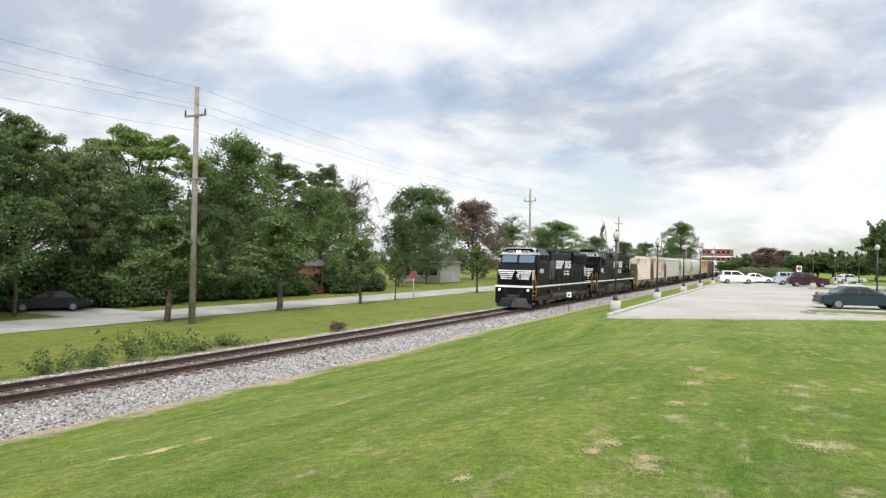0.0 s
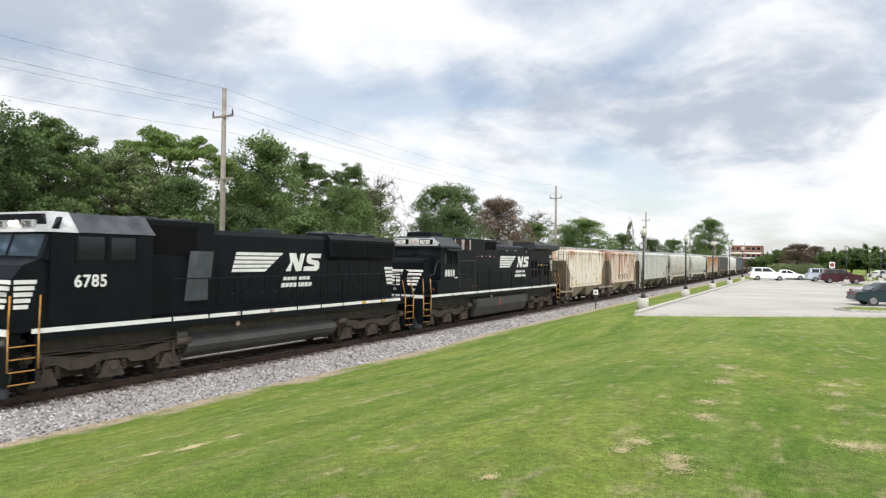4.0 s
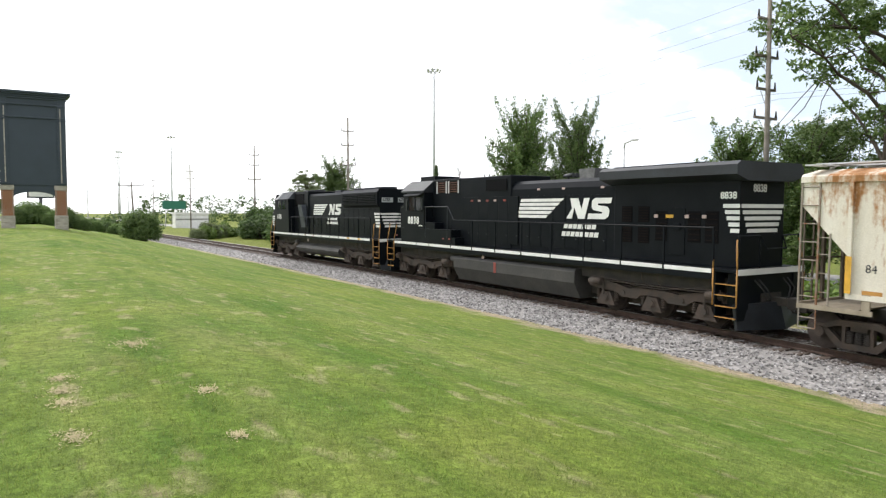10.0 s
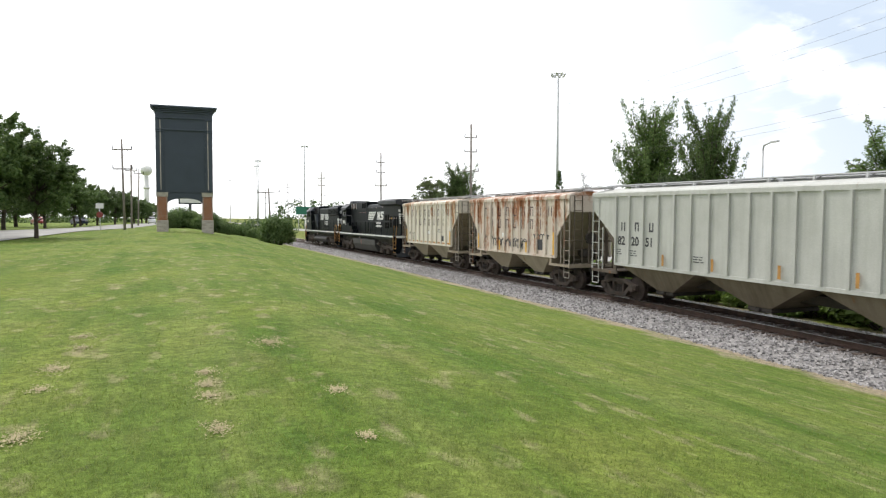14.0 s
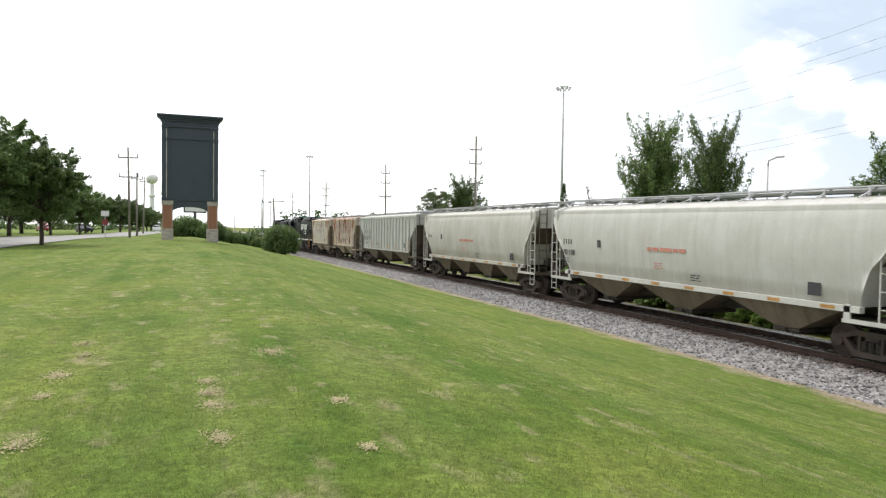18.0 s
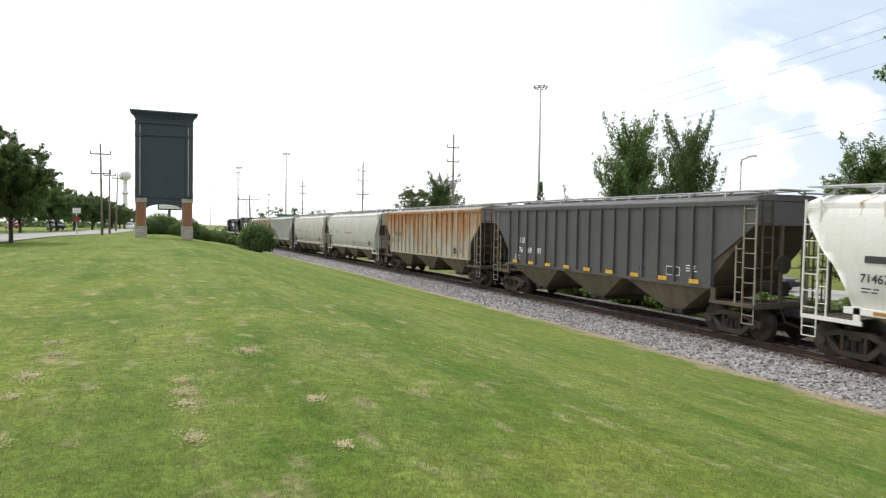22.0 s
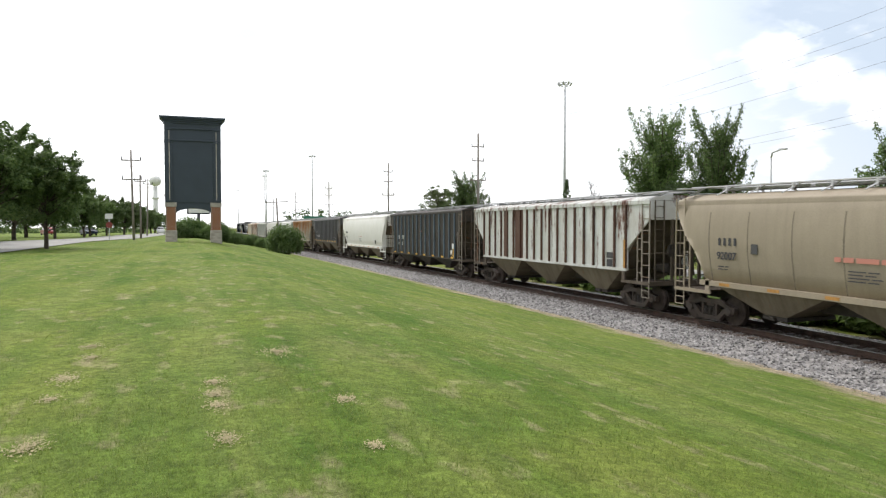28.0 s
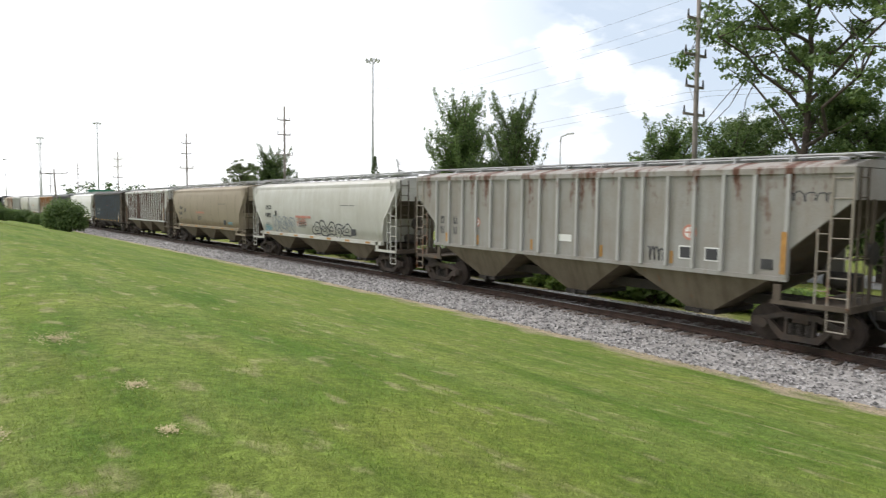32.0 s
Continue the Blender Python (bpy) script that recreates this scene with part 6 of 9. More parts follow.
def locomotive_wide_cab(y0):
    """The leading engine: full-width nose and cab, plain hood, louvred radiators at the rear."""
    L = thing("locomotive", "black diesel locomotive with wide white-banded nose and lit lamps", "locomotive", pose(TX, y0, 0), "locomotives")
    posts = [-4.6, -3.2, -1.8, -0.4, 1.0, 2.4, 3.8, 5.2, 6.6, 8.2]
    loco_chassis(L, 9.35, 6.35, (-3.9, 3.5), True, [-8.8] + posts, raised=-4.9)
    # nose: upright front that slopes back to the windshield
    bm = B()
    prism(bm, [(-9.45, 1.745), (-9.5, 2.95), (-9.25, 3.28), (-8.62, 3.52), (-8.62, 1.745)], "x", -1.40, 1.40)
    nose = part("nose", bm, M_black, L)
    bm = B(); prism(bm, [(-1.46, 1.745), (1.46, 1.745), (1.5, 4.12), (1.02, 4.58), (-1.02, 4.58), (-1.5, 4.12)], "y", -8.62, -5.6)
    cab = part("cab", bm, M_black, L)
    # sloped windshield face with the white brow above
    bm = B(); prism(bm, [(-8.85, 3.42), (-8.62, 3.40), (-8.30, 4.5), (-8.62, 4.16)], "x", -1.46, 1.46); part("windshield_frame", bm, M_black, cab)
    for x0, x1 in ((-1.32, -0.08), (0.08, 1.32)):
        bm = B(); hexa(bm, [(x0, -8.85, 3.5), (x1, -8.85, 3.5), (x1, -8.83, 3.5), (x0, -8.83, 3.5)], [(x0, -8.665, 4.06), (x1, -8.665, 4.06), (x1, -8.645, 4.06), (x0, -8.645, 4.06)]); part("windshield", bm, M_windshield, cab, "sloped glass that mirrors the sky")
    bm = B()
    hexa(bm, [(-1.52, -8.70, 4.12), (1.52, -8.70, 4.12), (1.52, -5.55, 4.12), (-1.52, -5.55, 4.12)], [(-1.04, -8.42, 4.64), (1.04, -8.42, 4.64), (1.04, -5.55, 4.64), (-1.04, -5.55, 4.64)])
    part("cab_roof", bm, M_cabroof, cab, "weathered dark grey cab roof")
    bm = B()
    hexa(bm, [(-1.53, -8.72, 4.11), (1.53, -8.72, 4.11), (1.53, -7.9, 4.11), (-1.53, -7.9, 4.11)], [(-1.06, -8.44, 4.65), (1.06, -8.44, 4.65), (1.06, -7.9, 4.65), (-1.06, -7.9, 4.65)])
    part("brow", bm, M_cabwhite, cab, "weathered white brow over the windshield")
    bm = B()
    for s in (-1, 1):
        box(bm, s * 0.62 - 0.27, s * 0.62 + 0.27, -8.69, -8.60, 4.22, 4.42)
    nb = part("number_board", bm, M_cabwhite, L)
    ob = lettering("6785", 0.2, L, M_ink, 0, 0, 0, bold=0.005); ob.matrix_basis = Matrix(((1, 0, 0, 0.38), (0, 0, -1, -8.697), (0, 1, 0, 4.25), (0, 0, 0, 1)))
    ob = lettering("6785", 0.2, L, M_ink, 0, 0, 0, bold=0.005); ob.matrix_basis = Matrix(((1, 0, 0, -0.86), (0, 0, -1, -8.697), (0, 1, 0, 4.25), (0, 0, 0, 1)))
    lamp_pair(L, -8.66, 0, 4.34, -1, True, 0.075)
    for k in range(5):
        z = 2.22 + 0.15 * k
        w = 1.12 + 0.06 * k
        bm = B(); box(bm, -w, w, -9.515, -9.49, z, z + 0.1); part("end_band", bm, M_white, nose, "white painted band")
        for s in (-1, 1):
            bm = B(); box(bm, min(s * 1.4, s * 1.407), max(s * 1.4, s * 1.407), -9.45, -8.9 - 0.05 * (4 - k), z, z + 0.1); part("end_band", bm, M_white, nose, "white painted band")
    bm = B(); prism(bm, [(-0.25, 2.2), (0.3, 2.2), (0.12, 2.5), (0.28, 2.75), (0.05, 2.93), (-0.12, 2.6)], "y", -9.522, -9.516); part("emblem_shape", bm, M_black, nose, "black emblem shape")
    for s in (-1, 1):
        bm = B(); box(bm, min(s * 1.46, s * 1.50), max(s * 1.46, s * 1.50), -7.9, -7.15, 3.42, 4.02); part("side_window", bm, M_window, cab)
        bm = B(); box(bm, min(s * 1.46, s * 1.50), max(s * 1.46, s * 1.50), -6.95, -6.2, 3.42, 4.02); part("side_window", bm, M_window, cab)
        bm = B()
        for y in (-7.95, -7.05, -6.15):
            box(bm, min(s * 1.48, s * 1.52), max(s * 1.48, s * 1.52), y - 0.03, y + 0.03, 3.36, 4.08)
        part("window_frame", bm, M_black, cab)
        bm = B(); rod(bm, (s * 1.15, -9.78, 1.42), (s * 1.15, -9.84, 1.42), 0.07, 14); part("ditch_light", bm, M_lampglow, L, "lit ditch lamp")
        bm = B(); pipe(bm, [(s * 1.47, -8.6, 1.75), (s * 1.47, -8.6, 3.3)], 0.02); part("cab_rail", bm, M_black, L)
    lettering("6785", 0.44, L, M_white, -7.7, 2.72, 1.512, bold=0.012, space=1.1)
    # hood
    bm = B(); box(bm, -1.02, 1.02, -5.6, -2.55, 1.745, 4.62, 0.04); part("front_hood", bm, M_black, L)
    bm = B(); prism(bm, [(-0.95, 1.745), (0.95, 1.745), (0.95, 4.25), (0.85, 4.4), (-0.85, 4.4), (-0.95, 4.25)], "y", -2.55, 8.30); part("engine_hood", bm, M_black, L)
    bm = B(); prism(bm, [(-0.96, 3.45), (0.96, 3.45), (1.12, 3.6), (1.12, 4.28), (0.95, 4.46), (-0.95, 4.46), (-1.12, 4.28), (-1.12, 3.6)], "y", 3.4, 8.25); part("radiator_housing", bm, M_black, L)
    for y in (3.55, 5.9):
        grille(L, 1.125, y, y + 2.2, 3.64, 4.2, 6, None, M_black, "radiator_louvre")
    bm = B(); box(bm, 1.015, 1.04, -5.1, -3.3, 3.6, 4.45, 0.005); part("intake_screen", bm, M_grille, L)
    # slanted blower duct
    bm = B()
    hexa(bm, [(0.95, -3.75, 2.15), (1.10, -3.75, 2.15), (1.10, -2.85, 2.15), (0.95, -2.85, 2.15)], [(0.95, -3.55, 3.70), (1.40, -3.55, 3.70), (1.40, -2.95, 3.70), (0.95, -2.95, 3.70)])
    part("blower_duct", bm, M_duct, L, "grey slanted blower duct")
    for y in np.arange(-2.3, 7.3, 0.72):
        bm = B(); box(bm, 0.95, 0.965, y, y + 0.66, 1.95, 3.4, 0.005); d = part("hood_door", bm, M_black, L)
        bm = B(); rod(bm, (0.96, y + 0.6, 2.3), (0.99, y + 0.6, 2.3), 0.03, 6); part("latch", bm, M_blackroof, d)
    emblem(L, 0.968, -1.75, 3.02, 0.92)
    for k in range(3):
        bm = B(); rod(bm, (0, 4.2 + 1.5 * k, 4.46), (0, 4.2 + 1.5 * k, 4.6), 0.62, 20); part("roof_fan", bm, M_blackroof, L)
    for k in range(2):
        bm = B(); rod(bm, (0, -4.6 + 1.3 * k, 4.62), (0, -4.6 + 1.3 * k, 4.72), 0.5, 18); part("roof_fan", bm, M_blackroof, L)
    bm = B(); box(bm, -0.3, 0.3, 0.4, 1.4, 4.39, 4.58, 0.02); part("exhaust", bm, M_blackroof, L)
    for k in range(5):
        bm = B(); box(bm, 0.952, 0.97, 7.62 + 0.06 * (4 - k), 8.30, 2.35 + 0.17 * k, 2.46 + 0.17 * k); part("end_band", bm, M_white, L, "white painted band")
    chevrons(L, 8.31, 1, 0.92, 2.35, 5, 1.0, 0.17)
    ob = lettering("6785", 0.24, L, M_ink, 0, 0, 0, bold=0.005); ob.matrix_basis = Matrix(((-1, 0, 0, -0.2), (0, 0, 1, 8.332), (0, 1, 0, 3.78), (0, 0, 0, 1)))
    ob = lettering("6785", 0.24, L, M_ink, 0, 0, 0, bold=0.005); ob.matrix_basis = Matrix(((-1, 0, 0, 0.80), (0, 0, 1, 8.332), (0, 1, 0, 3.78), (0, 0, 0, 1)))
    for s in (-1, 1):
        bm = B(); box(bm, s * 0.5 - 0.34, s * 0.5 + 0.34, 8.30, 8.322, 3.72, 3.98); part("number_panel", bm, M_cabwhite, L)
    for ob in list(L.children):
        if ob.name.split(".")[0] in ("nose", "cab", "number_board", "headlight", "ditch_light", "cab_rail") or (ob.name.split(".")[0] == "lettering" and ob.matrix_basis.translation.y < -8):
            ob.matrix_basis = pose(0, 0.4 if ob.name.startswith("ditch") else 0.3, 0) @ ob.matrix_basis
    for y in (-2.0, -0.4, 5.1, 6.6):
        bm = B(); box(bm, 1.509, 1.515, y, y + 0.3 if y > 5 else y + 0.16, 1.63, 1.72); part("marker_plate", bm, M_yellow if y > 5 else M_pink, L)
    return L


train.insert(0, (locomotive_long_hood(79.03), 79.03))
train.insert(0, (locomotive_wide_cab(58.5), 58.5))

# ---- trees and shrubs ----
def leaf_soup(name, centres, radii, count, size, rng, material, flat=0.75, droop=0.0, power=2.0):
    """Small leaves strewn round the given centres: one three-cornered leaf each, turned at random."""
    c = np.asarray(centres, float); r = np.asarray(radii, float)
    w = r ** power; pick = rng.choice(len(c), count, p=w / w.sum())
    d = rng.normal(size=(count, 3)); d /= np.linalg.norm(d, axis=1, keepdims=True)
    rad = r[pick] * rng.random(count) ** 0.45
    p = c[pick] + d * rad[:, None] * np.array([1, 1, flat])
    p[:, 2] -= droop * rng.random(count)
    nrm = d * 0.7 + rng.normal(size=(count, 3)) * 0.7; nrm[:, 2] = np.abs(nrm[:, 2]) + 0.25
    nrm /= np.linalg.norm(nrm, axis=1, keepdims=True)
    u = np.cross(nrm, rng.normal(size=(count, 3))); u /= np.linalg.norm(u, axis=1, keepdims=True)
    v = np.cross(nrm, u)
    s = (size * rng.uniform(0.6, 1.35, count))[:, None]
    q = np.stack([p - u * s * 0.55 - v * s * 0.30, p + v * s * 0.62, p + u * s * 0.60 - v * s * 0.22], 1).reshape(-1, 3)
    me = bpy.data.meshes.new(name)
    me.vertices.add(count * 3); me.loops.add(count * 3); me.polygons.add(count)
    me.vertices.foreach_set("co", q.ravel())
    me.loops.foreach_set("vertex_index", np.arange(count * 3))
    me.polygons.foreach_set("loop_start", np.arange(0, count * 3, 3))
    me.update()
    me.materials.append(material)
    return me


def limb(bm, p, q, r0, r1, rng, steps=4, wob=0.12):
    """A crooked tapering branch; gives back its points."""
    p, q = np.array(p, float), np.array(q, float)
    pts = [p + (q - p) * k / steps + (rng.normal(size=3) * wob * np.linalg.norm(q - p) / steps if 0 < k < steps else 0) for k in range(steps + 1)]
    for k in range(steps):
        rod(bm, pts[k], pts[k + 1], r0 + (r1 - r0) * k / steps, 7 if r0 > 0.06 else 5, r0 + (r1 - r0) * (k + 1) / steps, cap=False)
    return pts


def tree_mesh(name, seed, h, spread, fork, limbs, leaves, size, mat_leaf, clump=0.75, rise=0.55, dome=True, r=0.2, bare=False, top=1.0, flat=0.5, fill=1.0, sprays=4):
    """Trunk, limbs, twigs and leaf clumps; h is the height, spread the crown's radius, fork where the limbs begin."""
    rng = np.random.default_rng(seed)
    bm = B()
    trunk = limb(bm, (0, 0, -0.3), (rng.normal() * 0.3, rng.normal() * 0.3, h * 0.78), r, r * 0.3, rng, 6, 0.05)
    cs, rs = [], []

    def roof_at(q):
        out = min(1.2, math.hypot(q[0], q[1]) / spread)
        return h * top * ((1 - 0.42 * out ** 1.7) if dome else 1.0) * rng.uniform(0.88, 1.0)

    for k in range(limbs):
        f = fork + (0.92 - fork) * (k + 0.3) / limbs
        base = np.array(trunk[0]) + (np.array(trunk[-1]) - np.array(trunk[0])) * min(1.0, f / 0.78)
        base = np.array([np.interp(f * h, [t[2] for t in trunk], [t[i] for t in trunk]) for i in range(3)])
        a = k * 2.4 + rng.uniform(-0.5, 0.5)
        g = (f - fork) / (1 - fork)
        reach = spread * ((1 - 0.75 * g ** 1.6) if dome else (0.55 + 0.5 * g)) * rng.uniform(0.75, 1.1)
        tip = base + np.array([math.cos(a) * reach, math.sin(a) * reach, reach * rise * rng.uniform(0.6, 1.3)])
        tip[2] = min(tip[2], roof_at(tip))
        pts = limb(bm, base, tip, r * (0.45 - 0.25 * g), 0.03, rng, 4)
        for j, q in enumerate(pts[1:]):
            for _ in range(sprays + (j > 1)):
                d = rng.normal(size=3); d[2] = abs(d[2]) * 0.7 + 0.05
                e = q + d / np.linalg.norm(d) * reach * rng.uniform(0.14, 0.46)
                e[2] = min(e[2], roof_at(e))
                if rng.random() < (0.9 if bare else 0.45):
                    limb(bm, q, e, 0.03, 0.012, rng, 2)
                    if bare:
                        for _ in range(3):
                            limb(bm, e, e + rng.normal(size=3) * 0.6 + (0, 0, 0.4), 0.014, 0.006, rng, 2)
                if rng.random() < fill:
                    cs.append(e); rs.append(clump * rng.uniform(0.5, 1.3))
    cs.append(np.array([trunk[-1][0], trunk[-1][1], h * 0.9 * top])); rs.append(clump)
    crown = leaf_soup(name + "_crown", cs, rs, leaves, size, rng, mat_leaf, flat) if leaves else None
    return mesh_of(name + "_trunk", bm, M_bark), crown


def shrub_mesh(name, seed, h, w, leaves, size, mat_leaf, lumps=14):
    rng = np.random.default_rng(seed)
    bm = B()
    cs, rs = [], []
    for k in range(lumps):
        a, d = rng.uniform(0, 6.28), w * math.sqrt(rng.random()) * 0.62
        z = h * rng.uniform(0.3, 0.72) * (1 - 0.35 * d / w)
        c = (math.cos(a) * d, math.sin(a) * d, z)
        cs.append(c); rs.append(h * rng.uniform(0.24, 0.36))
        limb(bm, (c[0] * 0.25, c[1] * 0.25, -0.1), c, 0.03, 0.012, rng, 3)
    for k in range(lumps // 2):
        a = rng.uniform(0, 6.28)
        cs.append((math.cos(a) * w * 0.6, math.sin(a) * w * 0.6, h * 0.2)); rs.append(h * 0.24)
    return mesh_of(name + "_stems", bm, M_bark), leaf_soup(name + "_crown", cs, rs, leaves, size, rng, mat_leaf, 0.9)


def shoot_mesh(name, seed, h, w, shoots, leaves, size, mat_leaf):
    """A tree of steep ragged boughs, each one a leafy shoot that ends in a point."""
    rng = np.random.default_rng(seed)
    bm = B()
    trunk = limb(bm, (0, 0, -0.3), (rng.normal() * 0.2, rng.normal() * 0.2, h * 0.7), 0.2, 0.06, rng, 6, 0.06)
    cs, rs = [], []
    for k in range(shoots):
        f = 0.06 + 0.62 * (k + 0.5) / shoots
        base = np.array([np.interp(f * h, [t[2] for t in trunk], [t[i] for t in trunk]) for i in range(3)])
        a = k * 2.4 + rng.uniform(-0.6, 0.6)
        out = w * rng.uniform(0.35, 1.0) * (1 - 0.45 * f)
        up = h * rng.uniform(0.10, 0.30) * (1.0 if out < 0.7 * w else 0.65)
        tip = base + np.array([math.cos(a) * out, math.sin(a) * out, up])
        tip[2] = min(tip[2], h * rng.uniform(0.9, 1.0))
        pts = limb(bm, base, tip, 0.07, 0.012, rng, 5, 0.2)
        for j in range(12):
            g = 0.12 + 0.88 * j / 11
            q = np.array([np.interp(g * 5, range(6), [p[i] for p in pts]) for i in range(3)])
            cs.append(q + rng.normal(size=3) * 0.12); rs.append((0.15 + 0.62 * (1 - g) ** 0.8) * h / 12 * rng.uniform(0.8, 1.25))
    for k in range(26):
        a, f = rng.uniform(0, 6.28), rng.uniform(0.25, 0.80)
        out = w * (1 - 0.5 * f) * rng.uniform(0.4, 0.9)
        p = np.array([math.cos(a) * out, math.sin(a) * out, h * f])
        q = p + np.array([math.cos(a) * 0.5, math.sin(a) * 0.5, 1.0]) * rng.uniform(1.0, 2.3) * h / 12
        limb(bm, p, q, 0.03, 0.008, rng, 3)
        for g in np.linspace(0, 1, 9):
            cs.append(p + (q - p) * g + rng.normal(size=3) * 0.06); rs.append((0.46 - 0.26 * g) * h / 12)
    return mesh_of(name + "_trunk", bm, M_bark), leaf_soup(name + "_crown", cs, rs, leaves, size, rng, mat_leaf, 1.0, power=1.4)


def dense_mesh(name, seed, h, w, leaves, size, mat_leaf):
    """A dense egg-shaped crown of many clumps that comes down low over a short trunk."""
    rng = np.random.default_rng(seed)
    bm = B()
    limb(bm, (0, 0, -0.3), (0.1, 0.1, h * 0.6), 0.17, 0.06, rng, 5, 0.05)
    cs, rs = [], []
    for k in range(26):      # young shoots that stand out of the crown
        d = rng.normal(size=3); d[2] = abs(d[2]); d /= np.linalg.norm(d)
        p = np.array([d[0] * w * 0.8, d[1] * w * 0.8, h * 0.54 + d[2] * h * 0.34])
        q = p + d * (0.7, 0.7, 1.0) * rng.uniform(0.6, 1.3)
        limb(bm, p, q, 0.02, 0.008, rng, 2)
        for g in np.linspace(0, 1, 5):
            cs.append(p + (q - p) * g); rs.append(0.34 - 0.2 * g)
    for k in range(190):
        d = rng.normal(size=3); d /= np.linalg.norm(d)
        g = rng.random() ** 0.4 * rng.uniform(0.65, 1.1) * (1 + 0.12 * math.sin(3 * math.atan2(d[1], d[0]) + 4 * d[2]))
        c = np.array([d[0] * w * g, d[1] * w * g, h * 0.54 + d[2] * h * 0.40 * g])
        if c[2] > h * 0.54:
            c[:2] *= 1 - 0.35 * (c[2] / h - 0.54) / 0.46
        cs.append(c); rs.append(rng.uniform(0.22, 0.58))
        if k % 4 == 0:
            limb(bm, (0, 0, min(c[2] * 0.6, h * 0.5)), c, 0.05, 0.012, rng, 3)
    return mesh_of(name + "_trunk", bm, M_bark), leaf_soup(name + "_crown", cs, rs, leaves, size, rng, mat_leaf, 0.85)


def umbrella_mesh(name, seed, h, w, leaves, size, mat_leaf):
    """A flat-topped tree: bare limbs fan out under a thin, dense, humped roof of leaves."""
    rng = np.random.default_rng(seed)
    bm = B()
    trunk = limb(bm, (0, 0, -0.3), (0.3, -0.2, h * 0.55), 0.28, 0.16, rng, 5, 0.05)
    cs, rs = [], []
    for k in range(11):
        a, d = k * 2.4, w * math.sqrt((k + 0.5) / 11) * 0.8
        tip = (math.cos(a) * d, math.sin(a) * d, h * (0.93 - 0.16 * (d / w) ** 2))
        pts = limb(bm, trunk[-1] if k % 2 else trunk[-2], tip, 0.11, 0.03, rng, 5, 0.18)
        for _ in range(5):
            e = pts[-2] + rng.normal(size=3) * (1.5, 1.5, 0.5)
            limb(bm, pts[-2], e, 0.03, 0.01, rng, 2)
    for k in range(120):
        a, d = rng.uniform(0, 6.28), w * math.sqrt(rng.random())
        hump = 0.035 * math.sin(a * 3 + 1.0) + 0.02 * math.sin(a * 5)
        cs.append((math.cos(a) * d, math.sin(a) * d, h * (0.95 - 0.17 * (d / w) ** 2 + hump) - rng.uniform(0, 1.5))); rs.append(rng.uniform(0.5, 0.95))
    return mesh_of(name + "_trunk", bm, M_bark), leaf_soup(name + "_crown", cs, rs, leaves, size, rng, mat_leaf, 0.5)


KINDS = {
    "airy": tree_mesh("airy", 11, 16, 5.8, 0.22, 19, 25000, 0.155, M_leaf, 0.62, 0.66, fill=0.72),
    "airy2": tree_mesh("airy2", 12, 16, 5.0, 0.24, 20, 26000, 0.15, M_leaf, 0.60, 0.8, fill=0.75),
    "round": tree_mesh("round", 13, 15, 5.4, 0.05, 28, 29000, 0.175, M_leafdark, 0.90, 0.45, sprays=3, flat=0.8),
    "round2": tree_mesh("round2", 14, 15, 4.9, 0.06, 28, 28000, 0.17, M_leaf, 0.85, 0.5, sprays=3, flat=0.8),
    "pale": tree_mesh("pale", 15, 14, 4.4, 0.22, 16, 14500, 0.15, M_leafpale, 0.52, 0.75, fill=0.7),
    "flat": umbrella_mesh("flat", 16, 16, 6.2, 24000, 0.17, M_leafbright),
    "young": tree_mesh("young", 17, 6.5, 2.0, 0.26, 15, 6500, 0.15, M_leaf, 0.36, 0.6, r=0.17),
    "street": dense_mesh("street", 18, 8.0, 3.1, 30000, 0.14, M_leaf),
    "spiky": shoot_mesh("spiky", 19, 12, 4.0, 70, 46000, 0.125, M_leaf),
    "purple": tree_mesh("purple", 20, 14, 5.0, 0.06, 24, 22000, 0.19, M_leafrust, 0.90, 0.5, sprays=3, flat=0.8),
    "bare": tree_mesh("bare", 21, 15, 4.5, 0.3, 16, 900, 0.15, M_leafpale, 0.4, 0.9, bare=True, fill=0.3, sprays=3),
    "dead": tree_mesh("dead", 22, 11, 1.6, 0.6, 5, 0, 0.2, M_leaf, 0.5, 1.0, bare=True, r=0.1, sprays=2),
}


def cone_mesh():
    rng = np.random.default_rng(33)
    bm = B(); limb(bm, (0, 0, -0.2), (0, 0, 9.2), 0.13, 0.02, rng, 5, 0.02)
    cs, rs = [], []
    for k in range(70):
        z = 1.6 + 7.4 * k / 70
        a, d = k * 2.4, 1.9 * (1 - (z / 9.6)) * rng.uniform(0.4, 1.1)
        c = (math.cos(a) * d, math.sin(a) * d, z - 0.15 * d)
        rod(bm, (0, 0, z), c, 0.02, 4, 0.008, cap=False)
        cs.append(c); rs.append(0.28)
    return mesh_of("conifer_trunk", bm, M_bark), leaf_soup("conifer_crown", cs, rs, 5000, 0.13, rng, M_leafdark, 0.5)


KINDS["conifer"] = cone_mesh()
SHRUBS = {
    "dome": shrub_mesh("dome", 41, 2.6, 2.1, 14000, 0.12, M_leaf, 26),
    "dark": shrub_mesh("dark", 42, 3.0, 2.4, 8000, 0.16, M_leafdark, 20),
    "low": shrub_mesh("low", 43, 1.1, 1.2, 2600, 0.11, M_leafbright, 10),
    "bright": shrub_mesh("bright", 44, 2.6, 2.2, 7500, 0.14, M_leafpale, 18),
}


